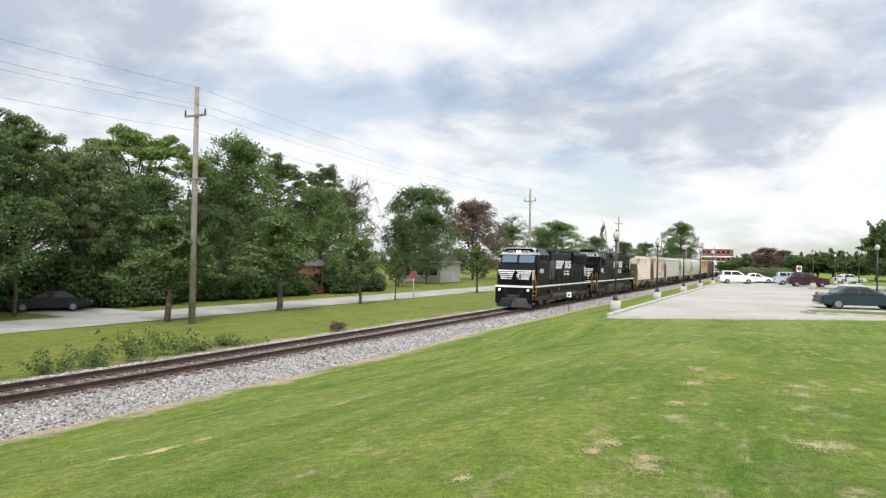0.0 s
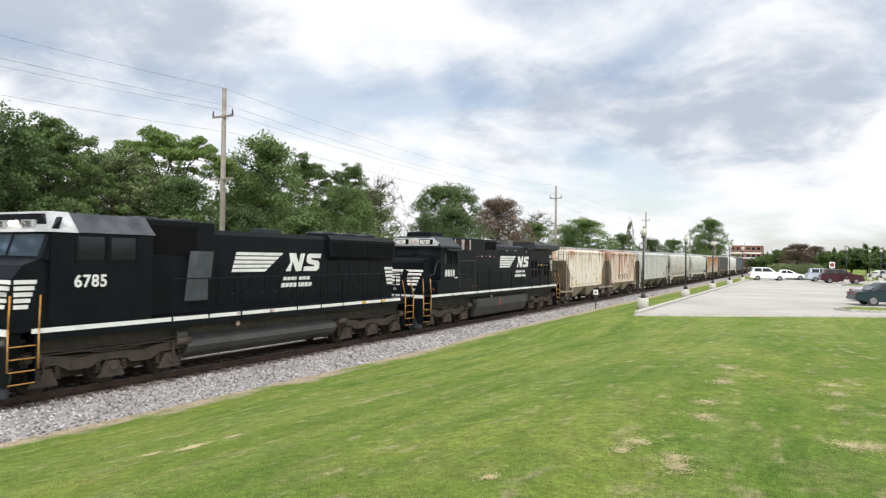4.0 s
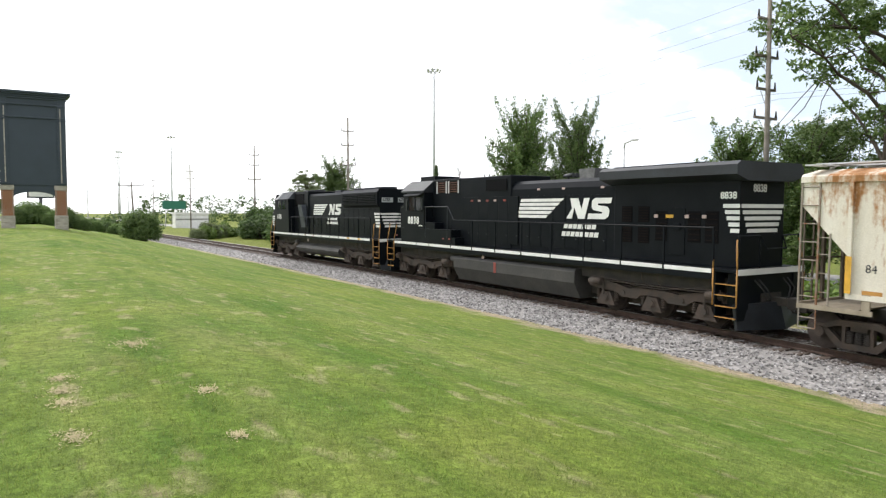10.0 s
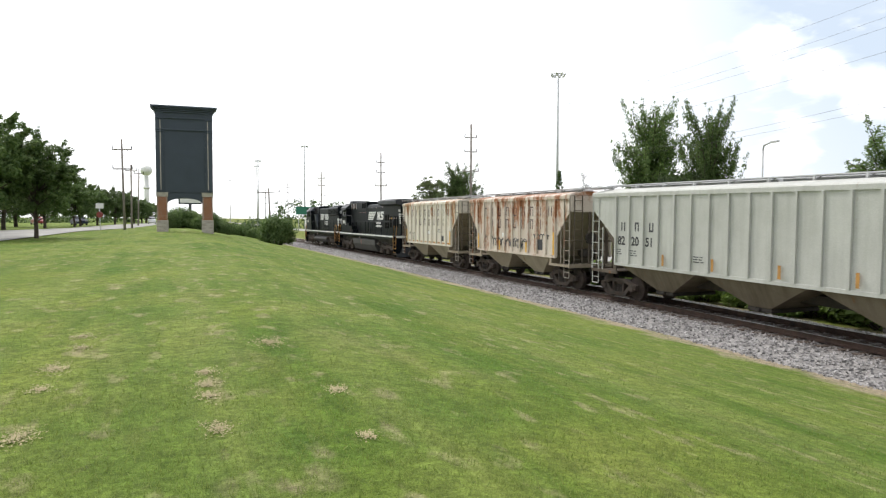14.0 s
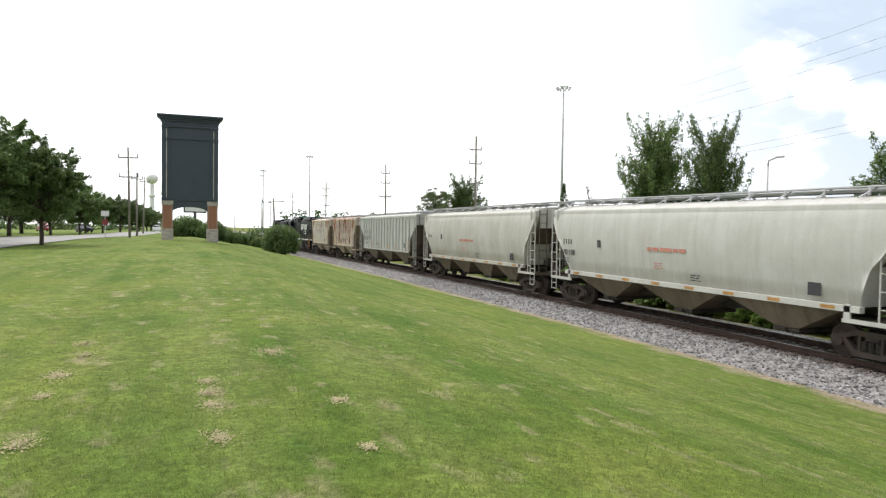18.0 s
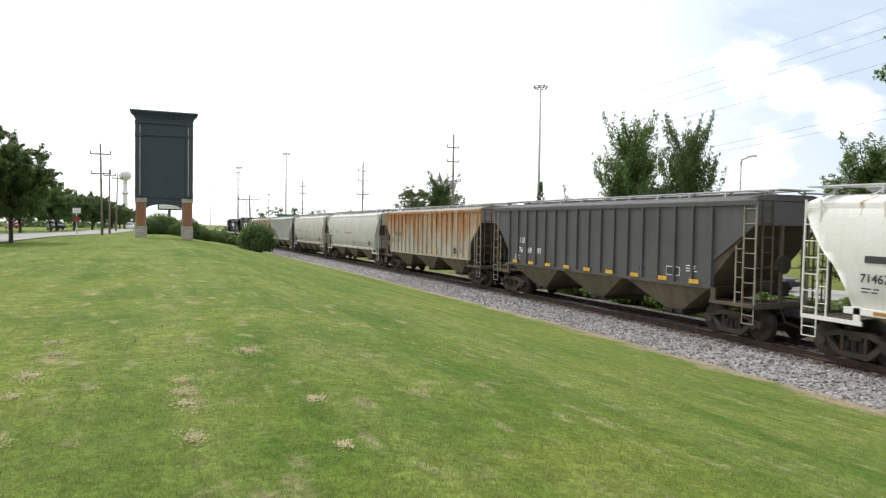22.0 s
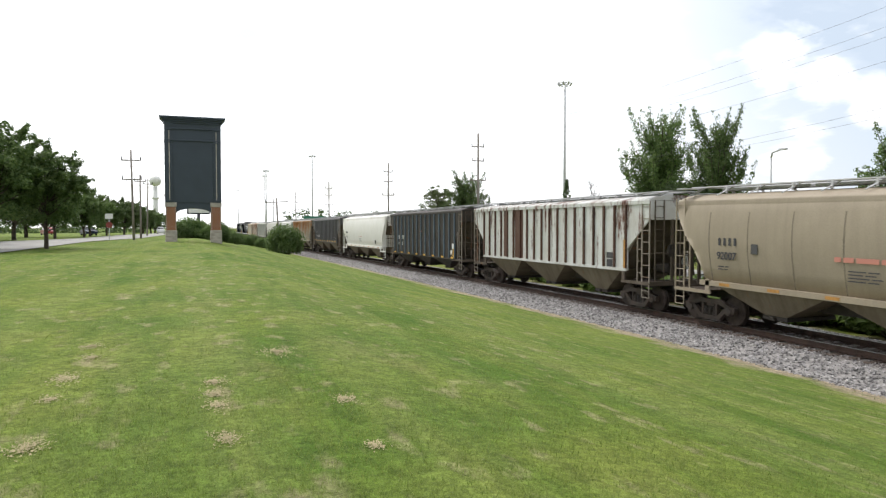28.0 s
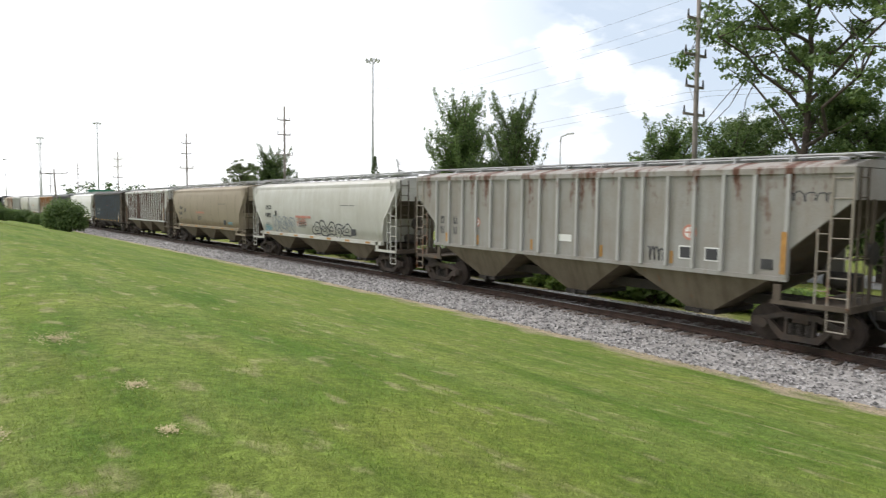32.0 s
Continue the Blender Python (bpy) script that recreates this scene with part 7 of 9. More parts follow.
def plant(kind, x, y, h, label, turn=0.0, wide=1.0, category="tree", group="", z=None):
    """A tree or shrub of height h standing on the ground."""
    shrub = kind in SHRUBS
    src = SHRUBS[kind] if shrub else KINDS[kind]
    base = {"airy": 16, "airy2": 16, "round": 15, "round2": 15, "pale": 14, "flat": 16, "young": 6.5, "street": 8, "spiky": 12, "purple": 14, "bare": 15, "dead": 11,
            "conifer": 9.2, "dome": 2.6, "dark": 3.0, "low": 1.1, "bright": 2.6}[kind]
    s = h / base
    tall = s * (1.13 if kind in ("airy", "round", "round2", "purple", "airy2") else 1.0)
    zz = ground_z(x, y) if z is None else z
    t = thing("shrub" if shrub else "tree", label, "shrub" if shrub else "tree", pose(x, y, zz, 0, 0, turn) @ Matrix.Diagonal((s * wide, s * wide, tall, 1)), group)
    more("stem" if shrub else "trunk", src[0], t)
    if src[1]:
        more("crown", src[1], t)
    return t


W = "trees beyond the street"
WOOD = "leafy green tree in the wood beyond the street"
GROVE_A = (
    ("airy", -50, 31.9, 13.8, 10, 1.0, WOOD), ("pale", -48.5, 37.0, 13.9, 0, 1.05, "sparse pale green tree above the street"), ("flat", -55, 47, 16.5, 40, 1.0, "flat-topped green tree in the wood"), ("round", -47, 41, 10.5, 80, 1.0, WOOD),
    ("round2", -52, 56.5, 16.6, 20, 1.0, WOOD), ("airy2", -58, 70.1, 16.7, 0, 1.0, WOOD), ("airy", -56, 77, 16.3, 140, 0.85, WOOD), ("bare", -52, 78.6, 16.6, 0, 0.9, "half-bare pale tree in the wood"),
    ("round2", -48.5, 67, 12.3, 160, 1.0, WOOD), ("round", -60, 114, 17.2, 0, 1.25, "dark dense tree beyond the street"), ("purple", -57, 131, 16.0, 0, 1.25, "tree with purple-brown leaves"), ("bare", -60, 163, 17.6, 70, 1.0, "half-bare pale tree in the wood"),
    ("round2", -58, 193, 15.3, 0, 1.9, WOOD), ("round2", -38, 307, 21.1, 0, 1.2, "large round tree far down the line"), ("round2", -45, 262, 11.3, 50, 1.5, WOOD), ("round", -50, 88, 9.8, 110, 1.0, WOOD),
)
GROVE_B = (
    ("round", -52, 101, 12, 200, 1.0, WOOD), ("round2", -56, 148, 12, 30, 1.3, WOOD), ("round", -57, 176, 12, 70, 1.3, WOOD), ("round2", -54, 222, 12, 10, 1.6, WOOD),
    ("round", -50, 245, 11, 90, 1.5, WOOD), ("round2", -46, 340, 12, 0, 2.0, WOOD), ("round", -47, 390, 12, 0, 2.2, WOOD), ("round", -50, 25, 11.0, 60, 1.0, WOOD),
    ("round2", -53, 39, 12.5, 200, 1.0, WOOD), ("round", -46.5, 47.5, 8.5, 10, 1.0, WOOD), ("round2", -46.5, 54.5, 9, 100, 1.0, WOOD), ("round", -60, 62, 14, 100, 1.1, WOOD),
    ("round2", -62, 90, 14.5, 100, 1.2, WOOD), ("airy", -46, 7.8, 15.3, 200, 0.95, WOOD), ("airy", -46, 15.4, 15.0, 300, 0.85, WOOD), ("round", -48, 21.4, 14.6, 15, 0.8, WOOD),
)
GROVE_C = (
    ("airy", -40.5, 0.9, 15.8, 33, 0.95, "tall airy tree beside the street"), ("airy2", -44, 7.2, 16.2, 10, 0.9, "tall airy tree beside the street"), ("airy2", -46, 11.8, 15.0, 70, 0.85, WOOD), ("pale", -52, 31.3, 14.0, 100, 1.1, "sparse pale green tree above the street"),
    ("round", -52, 14, 11, 10, 1.2, WOOD), ("round2", -50, 5, 9.5, 40, 1.2, WOOD), ("round", -46, 27, 9.0, 200, 1.0, WOOD), ("airy2", -34.5, -16.6, 18.5, 120, 1.0, "tall dark airy tree by the pole line"),
    ("round2", -37, -16.5, 9.6, 120, 1.0, "small green tree by the pole line"), ("spiky", -38, -14.5, 9.6, 220, 1.1, "small green tree by the pole line"), ("round2", -37, -21, 8.6, 10, 1.0, "small green tree by the pole line"), ("spiky", -36, -25.7, 9.9, 20, 1.1, "small green tree by the pole line"),
    ("conifer", -40, -12.8, 9.7, 0, 1.0, "thin dark conifer behind the track"), ("round2", -45, -8.3, 8.3, 0, 0.9, "small green tree beyond the track"), ("bare", -46, -10.5, 8.8, 0, 0.6, "bare twiggy sapling behind the track"), ("spiky", -36, -45.9, 14.4, 0, 0.84, "dark green tree with upright spiky boughs"),
)
GROVE_D = (
    ("spiky", -36.5, -39.8, 13.4, 130, 0.70, "dark green tree with upright spiky boughs"), ("round", -36, -41.6, 7.0, 60, 1.35, "dark green tree with upright spiky boughs"), ("pale", -34, -91, 10.6, 40, 1.1, "small ragged green tree by the line"), ("spiky", -36, -85.0, 12.2, 200, 1.05, "small ragged green tree by the line"),
    ("round2", -36, -94, 7.6, 30, 0.8, "small ragged green tree by the line"), ("conifer", -60, -100, 12.0, 0, 0.8, "thin dark conifer behind the track"), ("dead", -55, -85.1, 11.4, 0, 1.0, "bare dead sapling behind the track"), ("spiky", -33.5, -20.2, 9.0, 70, 1.2, "small green tree by the pole line"),
)
for kind, x, y, h, turn in (("round", -43.2, 23.0, 12.5, 30), ("round2", -46.5, 19.0, 13.0, 200), ("airy", -44.3, 28.2, 12.0, 90)):
    plant(kind, x, y, h, "tree that shades the driveway", turn, 1.0, group=W)
for kind, x, y, h, turn, wide, lab in GROVE_A + GROVE_B + GROVE_C + GROVE_D:
    plant(kind, x, y, h, lab, turn, wide, group=W)
for k in range(12):
    plant(("round", "round2", "airy")[k % 3], -57 - 3 * (k % 2), 4 + k * 6.6, 10.5 + 2.0 * (k * 7 % 5) / 4, WOOD, k * 77, 1.05, group=W)
plant("pale", -40, 174, 15.7, "very thin upright tree far off", 0, 0.22)
S = "young street trees on the grass strip"
for x, y, h, w in ((-33.9, 31.2, 7.2, 1.15), (-34.2, 42.2, 8.2, 1.2), (-33.8, 52.9, 6.6, 0.9), (-34.3, 60.0, 5.6, 0.55), (-34.2, 80.3, 6.4, 0.9)):
    plant("young", x, y, h, "young street tree with a bare trunk on grass", y * 37, w, group=S)
rngp = random.Random(5)
for k in range(26):
    y = 14 + k * 2.4
    if 60 < y < 66 or 27 < y < 36:
        continue
    plant("dark", -46.3 - rngp.uniform(0, 1.6), y, rngp.uniform(2.3, 3.6), "dark green shrub at the wood's edge", rngp.uniform(0, 360), 1.0, group="shrubs along the wood")
for k in range(12):
    plant("dark", -48 - rngp.uniform(0, 3), 8 + k * 5.5, rngp.uniform(4, 5.5), "tall dark shrub in the wood", rngp.uniform(0, 360), 1.1, group="shrubs along the wood")
plant("bright", -38, -0.3, 7.4, "bright green leafy shrub", 0, 0.75); plant("bright", -38, 5.6, 7.6, "bright green leafy shrub", 90, 0.75)
for k in range(34):
    plant("low", TX - 4.4 - rngp.uniform(0, 1.8), -50 + k * 1.6 + rngp.uniform(-0.6, 0.6), rngp.uniform(1.0, 1.9), "low green bush on the bank beyond the track", rngp.uniform(0, 360), 1.2, group="bushes beyond the track")
plant("dome", -11.5, -82, 4.0, "round dense green bush on the lawn", 0, 0.78)
for k in range(7):
    plant("dome", 0.0 - k * 1.12, -92 - (k % 3) * 1.5, 2.4 + 0.4 * (k * 5 % 3) - 0.08 * k, "green shrub behind the sign", k * 50, 0.8, group="shrubs behind the sign")
for k in range(4):
    plant("dome", -9.8 - k * 1.4, -118 - (k % 2) * 3, 2.0 + 0.3 * (k % 2), "low green shrub past the sign", k * 70, 0.9, group="shrubs behind the sign")
for k in range(7):
    plant("low" if k % 2 else "bright", -20.8 - k * 1.3, -98 - k * 2.5, 1.8 + 0.5 * (k % 3), "roadside bush beside the track", k * 40, 1.0, group="bushes beyond the track")
for k in range(12):
    plant("dark", -30 - 1.2 * (k % 4), -70 - k * 3.6, 3.2 + 1.1 * (k * 5 % 3), "dark green shrub beyond the track", k * 83, 1.1, group="bushes beyond the track")
# street trees past the sign and by the lot
for x, y, h, w in ((7.2, -46.5, 6.4, 1.0), (9.6, -44.5, 8.0, 1.05), (15.5, -56, 9.5, 1.2), (16.5, -66, 8.8, 1.2), (15.5, -80, 9.8, 1.1), (14.5, -97, 8.2, 1.1), (13.0, -118, 7.4, 1.3), (10.5, -150, 7.5, 1.5), (12.6, -108, 6.8, 1.2), (11.6, -128, 6.6, 1.3), (9.6, -165, 7.0, 1.5), (9.0, -188, 7.0, 1.6), (8.2, -212, 7.0, 1.8), (8.0, -240, 7.2, 2.0), (19, -74, 8.5, 1.4), (22, -88, 9, 1.5), (20, -110, 8, 1.6), (24, -62, 9, 1.5)):
    plant("street", x, y, h, "leafy green street tree on a dark trunk", y * 31, w, group="trees along the far street")
for x, y, h, w in ((10.3, 82, 8.2, 1.0), (13.5, 92, 9.5, 1.1), (16, 104, 8, 1.1)):
    plant("street", x, y, h, "leafy green tree beside the lot", y * 31, w, group="trees round the lot")
for kind, x, y, h, w in (("street", -6, 178, 5.8, 1.7), ("street", -9, 184, 5.0, 1.8), ("purple", -2.5, 170, 6.4, 1.7), ("purple", 0.8, 176, 6.0, 1.7), ("street", 4, 168, 5.6, 1.9), ("street", 7, 160, 5.8, 1.8), ("street", 10, 164, 6.4, 1.8), ("street", 13, 152, 5.6, 1.9), ("street", 17, 158, 6.2, 1.9), ("street", 21, 150, 6.4, 2.0), ("street", 26, 156, 6.6, 2.0), ("street", -12, 192, 4.6, 2.0)):
    plant(kind, x, y, h, "dark leafy tree beyond the lot", y * 13, w, group="trees round the lot")
for k in range(9):
    plant("bright", -5.0 + k * 0.75, 113 + k * 0.5, 2.7, "tall green hedge plant at the lot's end", k * 66, 0.8, group="hedge at the lot's end")
# far belt of woods
rngf = np.random.default_rng(8)
cs, rs = [], []
for a in np.arange(-70, 205, 0.55):
    d = 300 + 40 * math.sin(a * 0.21) + rngf.uniform(-20, 20)
    h = (rngf.uniform(4.3, 5.4) if 158 < a < 172 else rngf.uniform(3.0, 7.0)) * (2.1 if 158 < a < 172 else 1.0) * (0.55 if 172 <= a < 190 or -1 < a < 8 else 1.0)
    x, y = -math.sin(radians(a)) * d, math.cos(radians(a)) * d
    if abs(x - TX) < (9 if y > 0 else 5) or (abs(x - 5) < 9 and y < 0):
        continue
    for j in range(5):
        cs.append((x + rngf.uniform(-3, 3), y + rngf.uniform(-3, 3), h * (0.12 + 0.19 * j) + ground_z(x, y))); rs.append(2.6 - 0.2 * j)
far = new("far_woods", leaf_soup("far_woods", cs, rs, 85000, 0.8, rngf, M_leafdark, 0.8))
tagged(far, "distant belt of dark green woods", "woods", kind="stuff")


# ---- poles and wires ----
def utility_pole(x, y, h, arms, lean=0.0, r=0.16, label="weathered wooden utility pole with crossarms"):
    z = ground_z(x, y)
    p = thing("utility_pole", label, "utility pole", pose(x, y, z, 0, lean, 0), "utility poles")
    bm = B(); rod(bm, (0, 0, -0.5), (0, 0, h), r, 14, r * 0.62); part("pole", bm, M_pole, p)
    for d, half in arms:
        bm = B(); box(bm, -half, half, -0.16, -0.05, h - d - 0.06, h - d + 0.06, 0.008); a = part("crossarm", bm, M_pole, p)
        for s in (-1, 1):
            bm = B(); rod(bm, (s * half * 0.95, -0.1, h - d + 0.06), (s * half * 0.95, -0.1, h - d + 0.40), 0.06, 8, 0.035); part("insulator", bm, M_wire, a)
            bm = B(); rod(bm, (s * half * 0.6, -0.12, h - d - 0.03), (0, -0.12, h - d - 0.75), 0.02, 5); part("brace", bm, M_galv, a)
    return p


LINE_X = -31.9
ARMS = [(1.5, 0.75), (3.1, 0.75), (5.3, 1.0)]
POLES_Y = [-262, -208, -158, -109, -72.3, -21, 31.3, 93.7, 153.5, 215, 275, 335, 400]
for y in POLES_Y:
    arms = [(1.2, 0.75), (3.0, 0.9), (4.6, 0.75), (6.0, 0.9)] if y == -21 else ARMS if y < 0 else [(1.75, 0.85), (5.6, 1.0)]
    utility_pole(LINE_X, y, 14.4 if y < 200 else 13.4, arms, r=0.16 if y < 0 else 0.21)


def wire(x0, y0, z0, x1, y1, z1, sag, name="wire", r=0.006):
    bm = B()
    pts = [(x0 + (x1 - x0) * k / 10, y0 + (y1 - y0) * k / 10, z0 + (z1 - z0) * k / 10 - sag * 4 * (k / 10) * (1 - k / 10)) for k in range(11)]
    pipe(bm, pts, r, 4)
    return bm


power = thing("power_line", "dark overhead wires strung between the poles", "overhead wires", kind="structure")
for ya, yb in zip(POLES_Y, POLES_Y[1:]):
    za, zb = ground_z(LINE_X, ya) + 14.4, ground_z(LINE_X, yb) + (14.4 if yb < 200 else 13.4)
    for dx, dz in ((0, 0.0), (0.72, -1.2), (-0.72, -1.2), (0.72, -2.8), (0.95, -5.0), (-0.95, -5.0)):
        part("wire", wire(LINE_X + dx, ya, za + dz, LINE_X + dx, yb, zb + dz, 0.9), M_wire, power)
for x, y, h, lean in ((4.2, -75, 8.9, 1.0), (4.6, -95, 8.0, 0.0), (5.0, -120, 9.1, -1.5), (2.6, -160, 9.0, 0)):
    utility_pole(x, y, h, [(1.0, 0.9), (2.9, 0.9)] if y > -90 else [(0.8, 0.7)], lean, 0.13, "brown leaning wooden pole beside the far street")
utility_pole(-14.3, -109, 8.2, [(0.6, 1.7)], 2.5, 0.17, "short leaning pole with one long crossarm")
M_silver = mat("silver_grey_mast", (0.55, 0.56, 0.57), 0.5, var=0.15)


def high_mast(x, y, top):
    z = ground_z(x, y)
    m = thing("light_mast", "tall grey motorway lighting mast with a lamp ring", "light mast", pose(x, y, z), "light masts")
    h = top - z
    bm = B(); rod(bm, (0, 0, -0.2), (0, 0, h), 0.34, 12, 0.14); part("mast", bm, M_silver, m)
    bm = B()
    for k in range(10):
        a, b = 2 * math.pi * k / 10, 2 * math.pi * (k + 1) / 10
        rod(bm, (1.1 * math.cos(a), 1.1 * math.sin(a), h - 0.25), (1.1 * math.cos(b), 1.1 * math.sin(b), h - 0.25), 0.06, 5)
    for k in range(4):
        a = 2 * math.pi * k / 4
        rod(bm, (0, 0, h - 0.1), (1.1 * math.cos(a), 1.1 * math.sin(a), h - 0.25), 0.05, 5)
    ring = part("lamp_ring", bm, M_silver, m)
    for k in range(8):
        a = 2 * math.pi * k / 8
        bm = B(); hexa(bm, [(1.0 * math.cos(a) - 0.18, 1.0 * math.sin(a) - 0.18, h - 0.75), (1.0 * math.cos(a) + 0.18, 1.0 * math.sin(a) - 0.18, h - 0.75), (1.0 * math.cos(a) + 0.18, 1.0 * math.sin(a) + 0.18, h - 0.75), (1.0 * math.cos(a) - 0.18, 1.0 * math.sin(a) + 0.18, h - 0.75)],
                       [(1.35 * math.cos(a) - 0.1, 1.35 * math.sin(a) - 0.1, h - 0.2), (1.35 * math.cos(a) + 0.1, 1.35 * math.sin(a) - 0.1, h - 0.2), (1.35 * math.cos(a) + 0.1, 1.35 * math.sin(a) + 0.1, h - 0.2), (1.35 * math.cos(a) - 0.1, 1.35 * math.sin(a) + 0.1, h - 0.2)])
        part("floodlight", bm, M_galv, ring)


for x, y, top in ((-66.7, -112, 30.3), (-45.3, -256, 30.0), (-36.6, -328, 29.8), (-128.7, -19.7, 31.0), (-46, -420, 34), (-38, -520, 30)):
    high_mast(x, y, top)
sl = thing("street_lamp", "grey street lamp with a short curved arm", "street lamp", pose(-50.8, -48.7, ground_z(-50.8, -48.7)))
bm = B(); pipe(bm, [(0, 0, 0), (0, 0, 10.0), (0.2, 0.3, 10.4), (0.5, 1.6, 10.6)], 0.08, 8); part("post", bm, M_silver, sl)
bm = B(); box(bm, 0.35, 0.65, 1.4, 2.2, 10.5, 10.66, 0.03); part("lamp_head", bm, M_galv, sl)

# ---- streets, lot and kerbs ----
def ribbon(name, pts, width, lift, material, label, category):
    """A road surface along a line of points, draped on the ground."""
    verts, faces = [], []
    rows = []
    for (xa, ya), (xb, yb) in zip(pts, pts[1:]):
        n = max(1, int(math.hypot(xb - xa, yb - ya) / 4))
        rows += [(xa + (xb - xa) * k / n, ya + (yb - ya) * k / n) for k in range(n)]
    rows.append(pts[-1])
    for k, (x, y) in enumerate(rows):
        xa, ya = rows[max(0, k - 1)]; xb, yb = rows[min(len(rows) - 1, k + 1)]
        d = Vector((xb - xa, yb - ya)).normalized()
        nx, ny = d.y, -d.x
        for w in (-0.5, 0.0, 0.5):
            px, py = x + nx * width * w, y + ny * width * w
            verts.append((px, py, max(ground_z(px, py), ground_z(x, y)) + lift))
    for k in range(len(rows) - 1):
        for j in range(2):
            a = k * 3 + j
            faces.append((a, a + 1, a + 4, a + 3))
    return soup(name, verts, faces, material, None, label, category, "structure")


ribbon("street", [(-38.3, -700), (-38.3, -150), (-38.2, 0), (-38.0, 40), (-38.0, 200), (-38, 800)], 6.2, 0.03, M_road, "pale worn concrete street", "street")
ribbon("driveway", [(-40.5, 32.5), (-48, 33.0)], 6.0, 0.036, M_road, "pale concrete driveway", "driveway")
ribbon("far_street", [(14.6, 6), (11.3, -44), (6.6, -119), (3, -260), (2, -700)], 7.0, 0.05, M_road, "pale street that climbs past the sign", "street")
LZ = 0.93
lot_pts = [(-7.4, 35.0), (26.0, 56.5), (26, 112), (-5.5, 112), (-7.4, 106)]
bm = B(); prism(bm, lot_pts, "z", LZ - 0.4, LZ); lot = new("parking_lot", mesh_of("parking_lot", bm, M_lot)); tagged(lot, "pale sunlit concrete parking lot", "parking lot", kind="structure")
bm = B()
for k in range(11):
    y = 40 + k * 6.1
    box(bm, -7.3, 25.8, y - 0.012, y + 0.012, LZ + 0.0005, LZ + 0.004) if y > 57 else box(bm, -7.3, -7.4 + (y - 35) * 1.5, y - 0.012, y + 0.012, LZ + 0.0005, LZ + 0.004)
for k in range(5):
    x = -3 + 5.5 * k
    box(bm, x - 0.012, x + 0.012, 57, 111.5, LZ + 0.005, LZ + 0.007)
part("slab_joint", bm, M_road, lot)
for (xa, ya), (xb, yb), wdt in (((-7.55, 35.3), (-7.55, 106.5), 0.3), ((-7.55, 34.7), (26, 56.2), 0.3)):
    bm = B(); L_ = math.hypot(xb - xa, yb - ya); box(bm, -wdt / 2, wdt / 2, 0, L_, -0.3, 0.12, 0.03)
    k = new("kerb", mesh_of("kerb", bm, M_concrete)); k.matrix_basis = pose(xa, ya, LZ, 0, 0, math.degrees(math.atan2(-(xb - xa), yb - ya))) if xa == xb else pose(xa, ya, LZ - 0.14, 0, 0, math.degrees(math.atan2(-(xb - xa), yb - ya)))
    tagged(k, "pale concrete kerb along the lot", "kerb", kind="structure")
isl = thing("traffic_island", "grassed island with a concrete kerb in the lot", "traffic island", pose(0, 0, LZ), kind="structure")
for x0, x1, y0, y1 in ((1.2, 12, 43.6, 46.2), (3.0, 14, 88, 92)):
    bm = B(); prism(bm, [(x0, y0 + 1), (x0 + 0.8, y0 + 0.1), (x0 + 2, y0), (x1, y0), (x1, y1), (x0 + 2, y1), (x0 + 0.8, y1 - 0.1)], "z", -0.05, 0.13); part("kerb_ring", bm, M_concrete, isl)
    bm = B(); prism(bm, [(x0 + 0.3, y0 + 1), (x0 + 0.9, y0 + 0.35), (x0 + 2, y0 + 0.25), (x1 - 0.2, y0 + 0.25), (x1 - 0.2, y1 - 0.25), (x0 + 2, y1 - 0.25), (x0 + 0.9, y1 - 0.35)], "z", 0.1, 0.16); part("turf", bm, M_lawn, isl)
M_globe = mat("milky_lamp_globe", (0.46, 0.44, 0.38), 0.35)


def lot_lamp(x, y, h=4.55):
    g = thing("lamp_post", "black lamp post with a milky globe on a concrete base", "lamp post", pose(x, y, max(ground_z(x, y), 0.80)), "lamp posts round the lot")
    bm = B(); rod(bm, (0, 0, -0.3), (0, 0, 0.62), 0.31, 16); part("base", bm, M_concrete, g)
    bm = B(); rod(bm, (0, 0, 0.62), (0, 0, 0.95), 0.17, 12, 0.09); rod(bm, (0, 0, 0.95), (0, 0, h - 0.55), 0.065, 10, 0.05); rod(bm, (0, 0, h - 0.6), (0, 0, h - 0.48), 0.08, 10, 0.14); part("post", bm, M_darkmetal, g)
    bm = B(); bmesh.ops.create_icosphere(bm, subdivisions=2, radius=0.19, matrix=Matrix.Translation((0, 0, h - 0.25)) @ Matrix.Diagonal((1, 1, 1.25, 1))); part("globe", bm, M_globe, g)
    bm = B(); rod(bm, (0, 0, h - 0.02), (0, 0, h + 0.1), 0.07, 8, 0.02); part("finial", bm, M_darkmetal, g)


for x, y in ((-8.2, 39.7), (-8.1, 53.7), (-8.0, 68.6), (-7.9, 82.3), (-7.8, 97), (3.8, 97), (7.4, 116.5), (8.4, 111.5), (9.3, 104), (7.0, 64), (9.5, 58.5)):
    lot_lamp(x, y)


# ---- motor cars ----
M_rim = mat("dull_wheel_rim", (0.22, 0.22, 0.225), 0.45, metal=0.4, var=0.2)


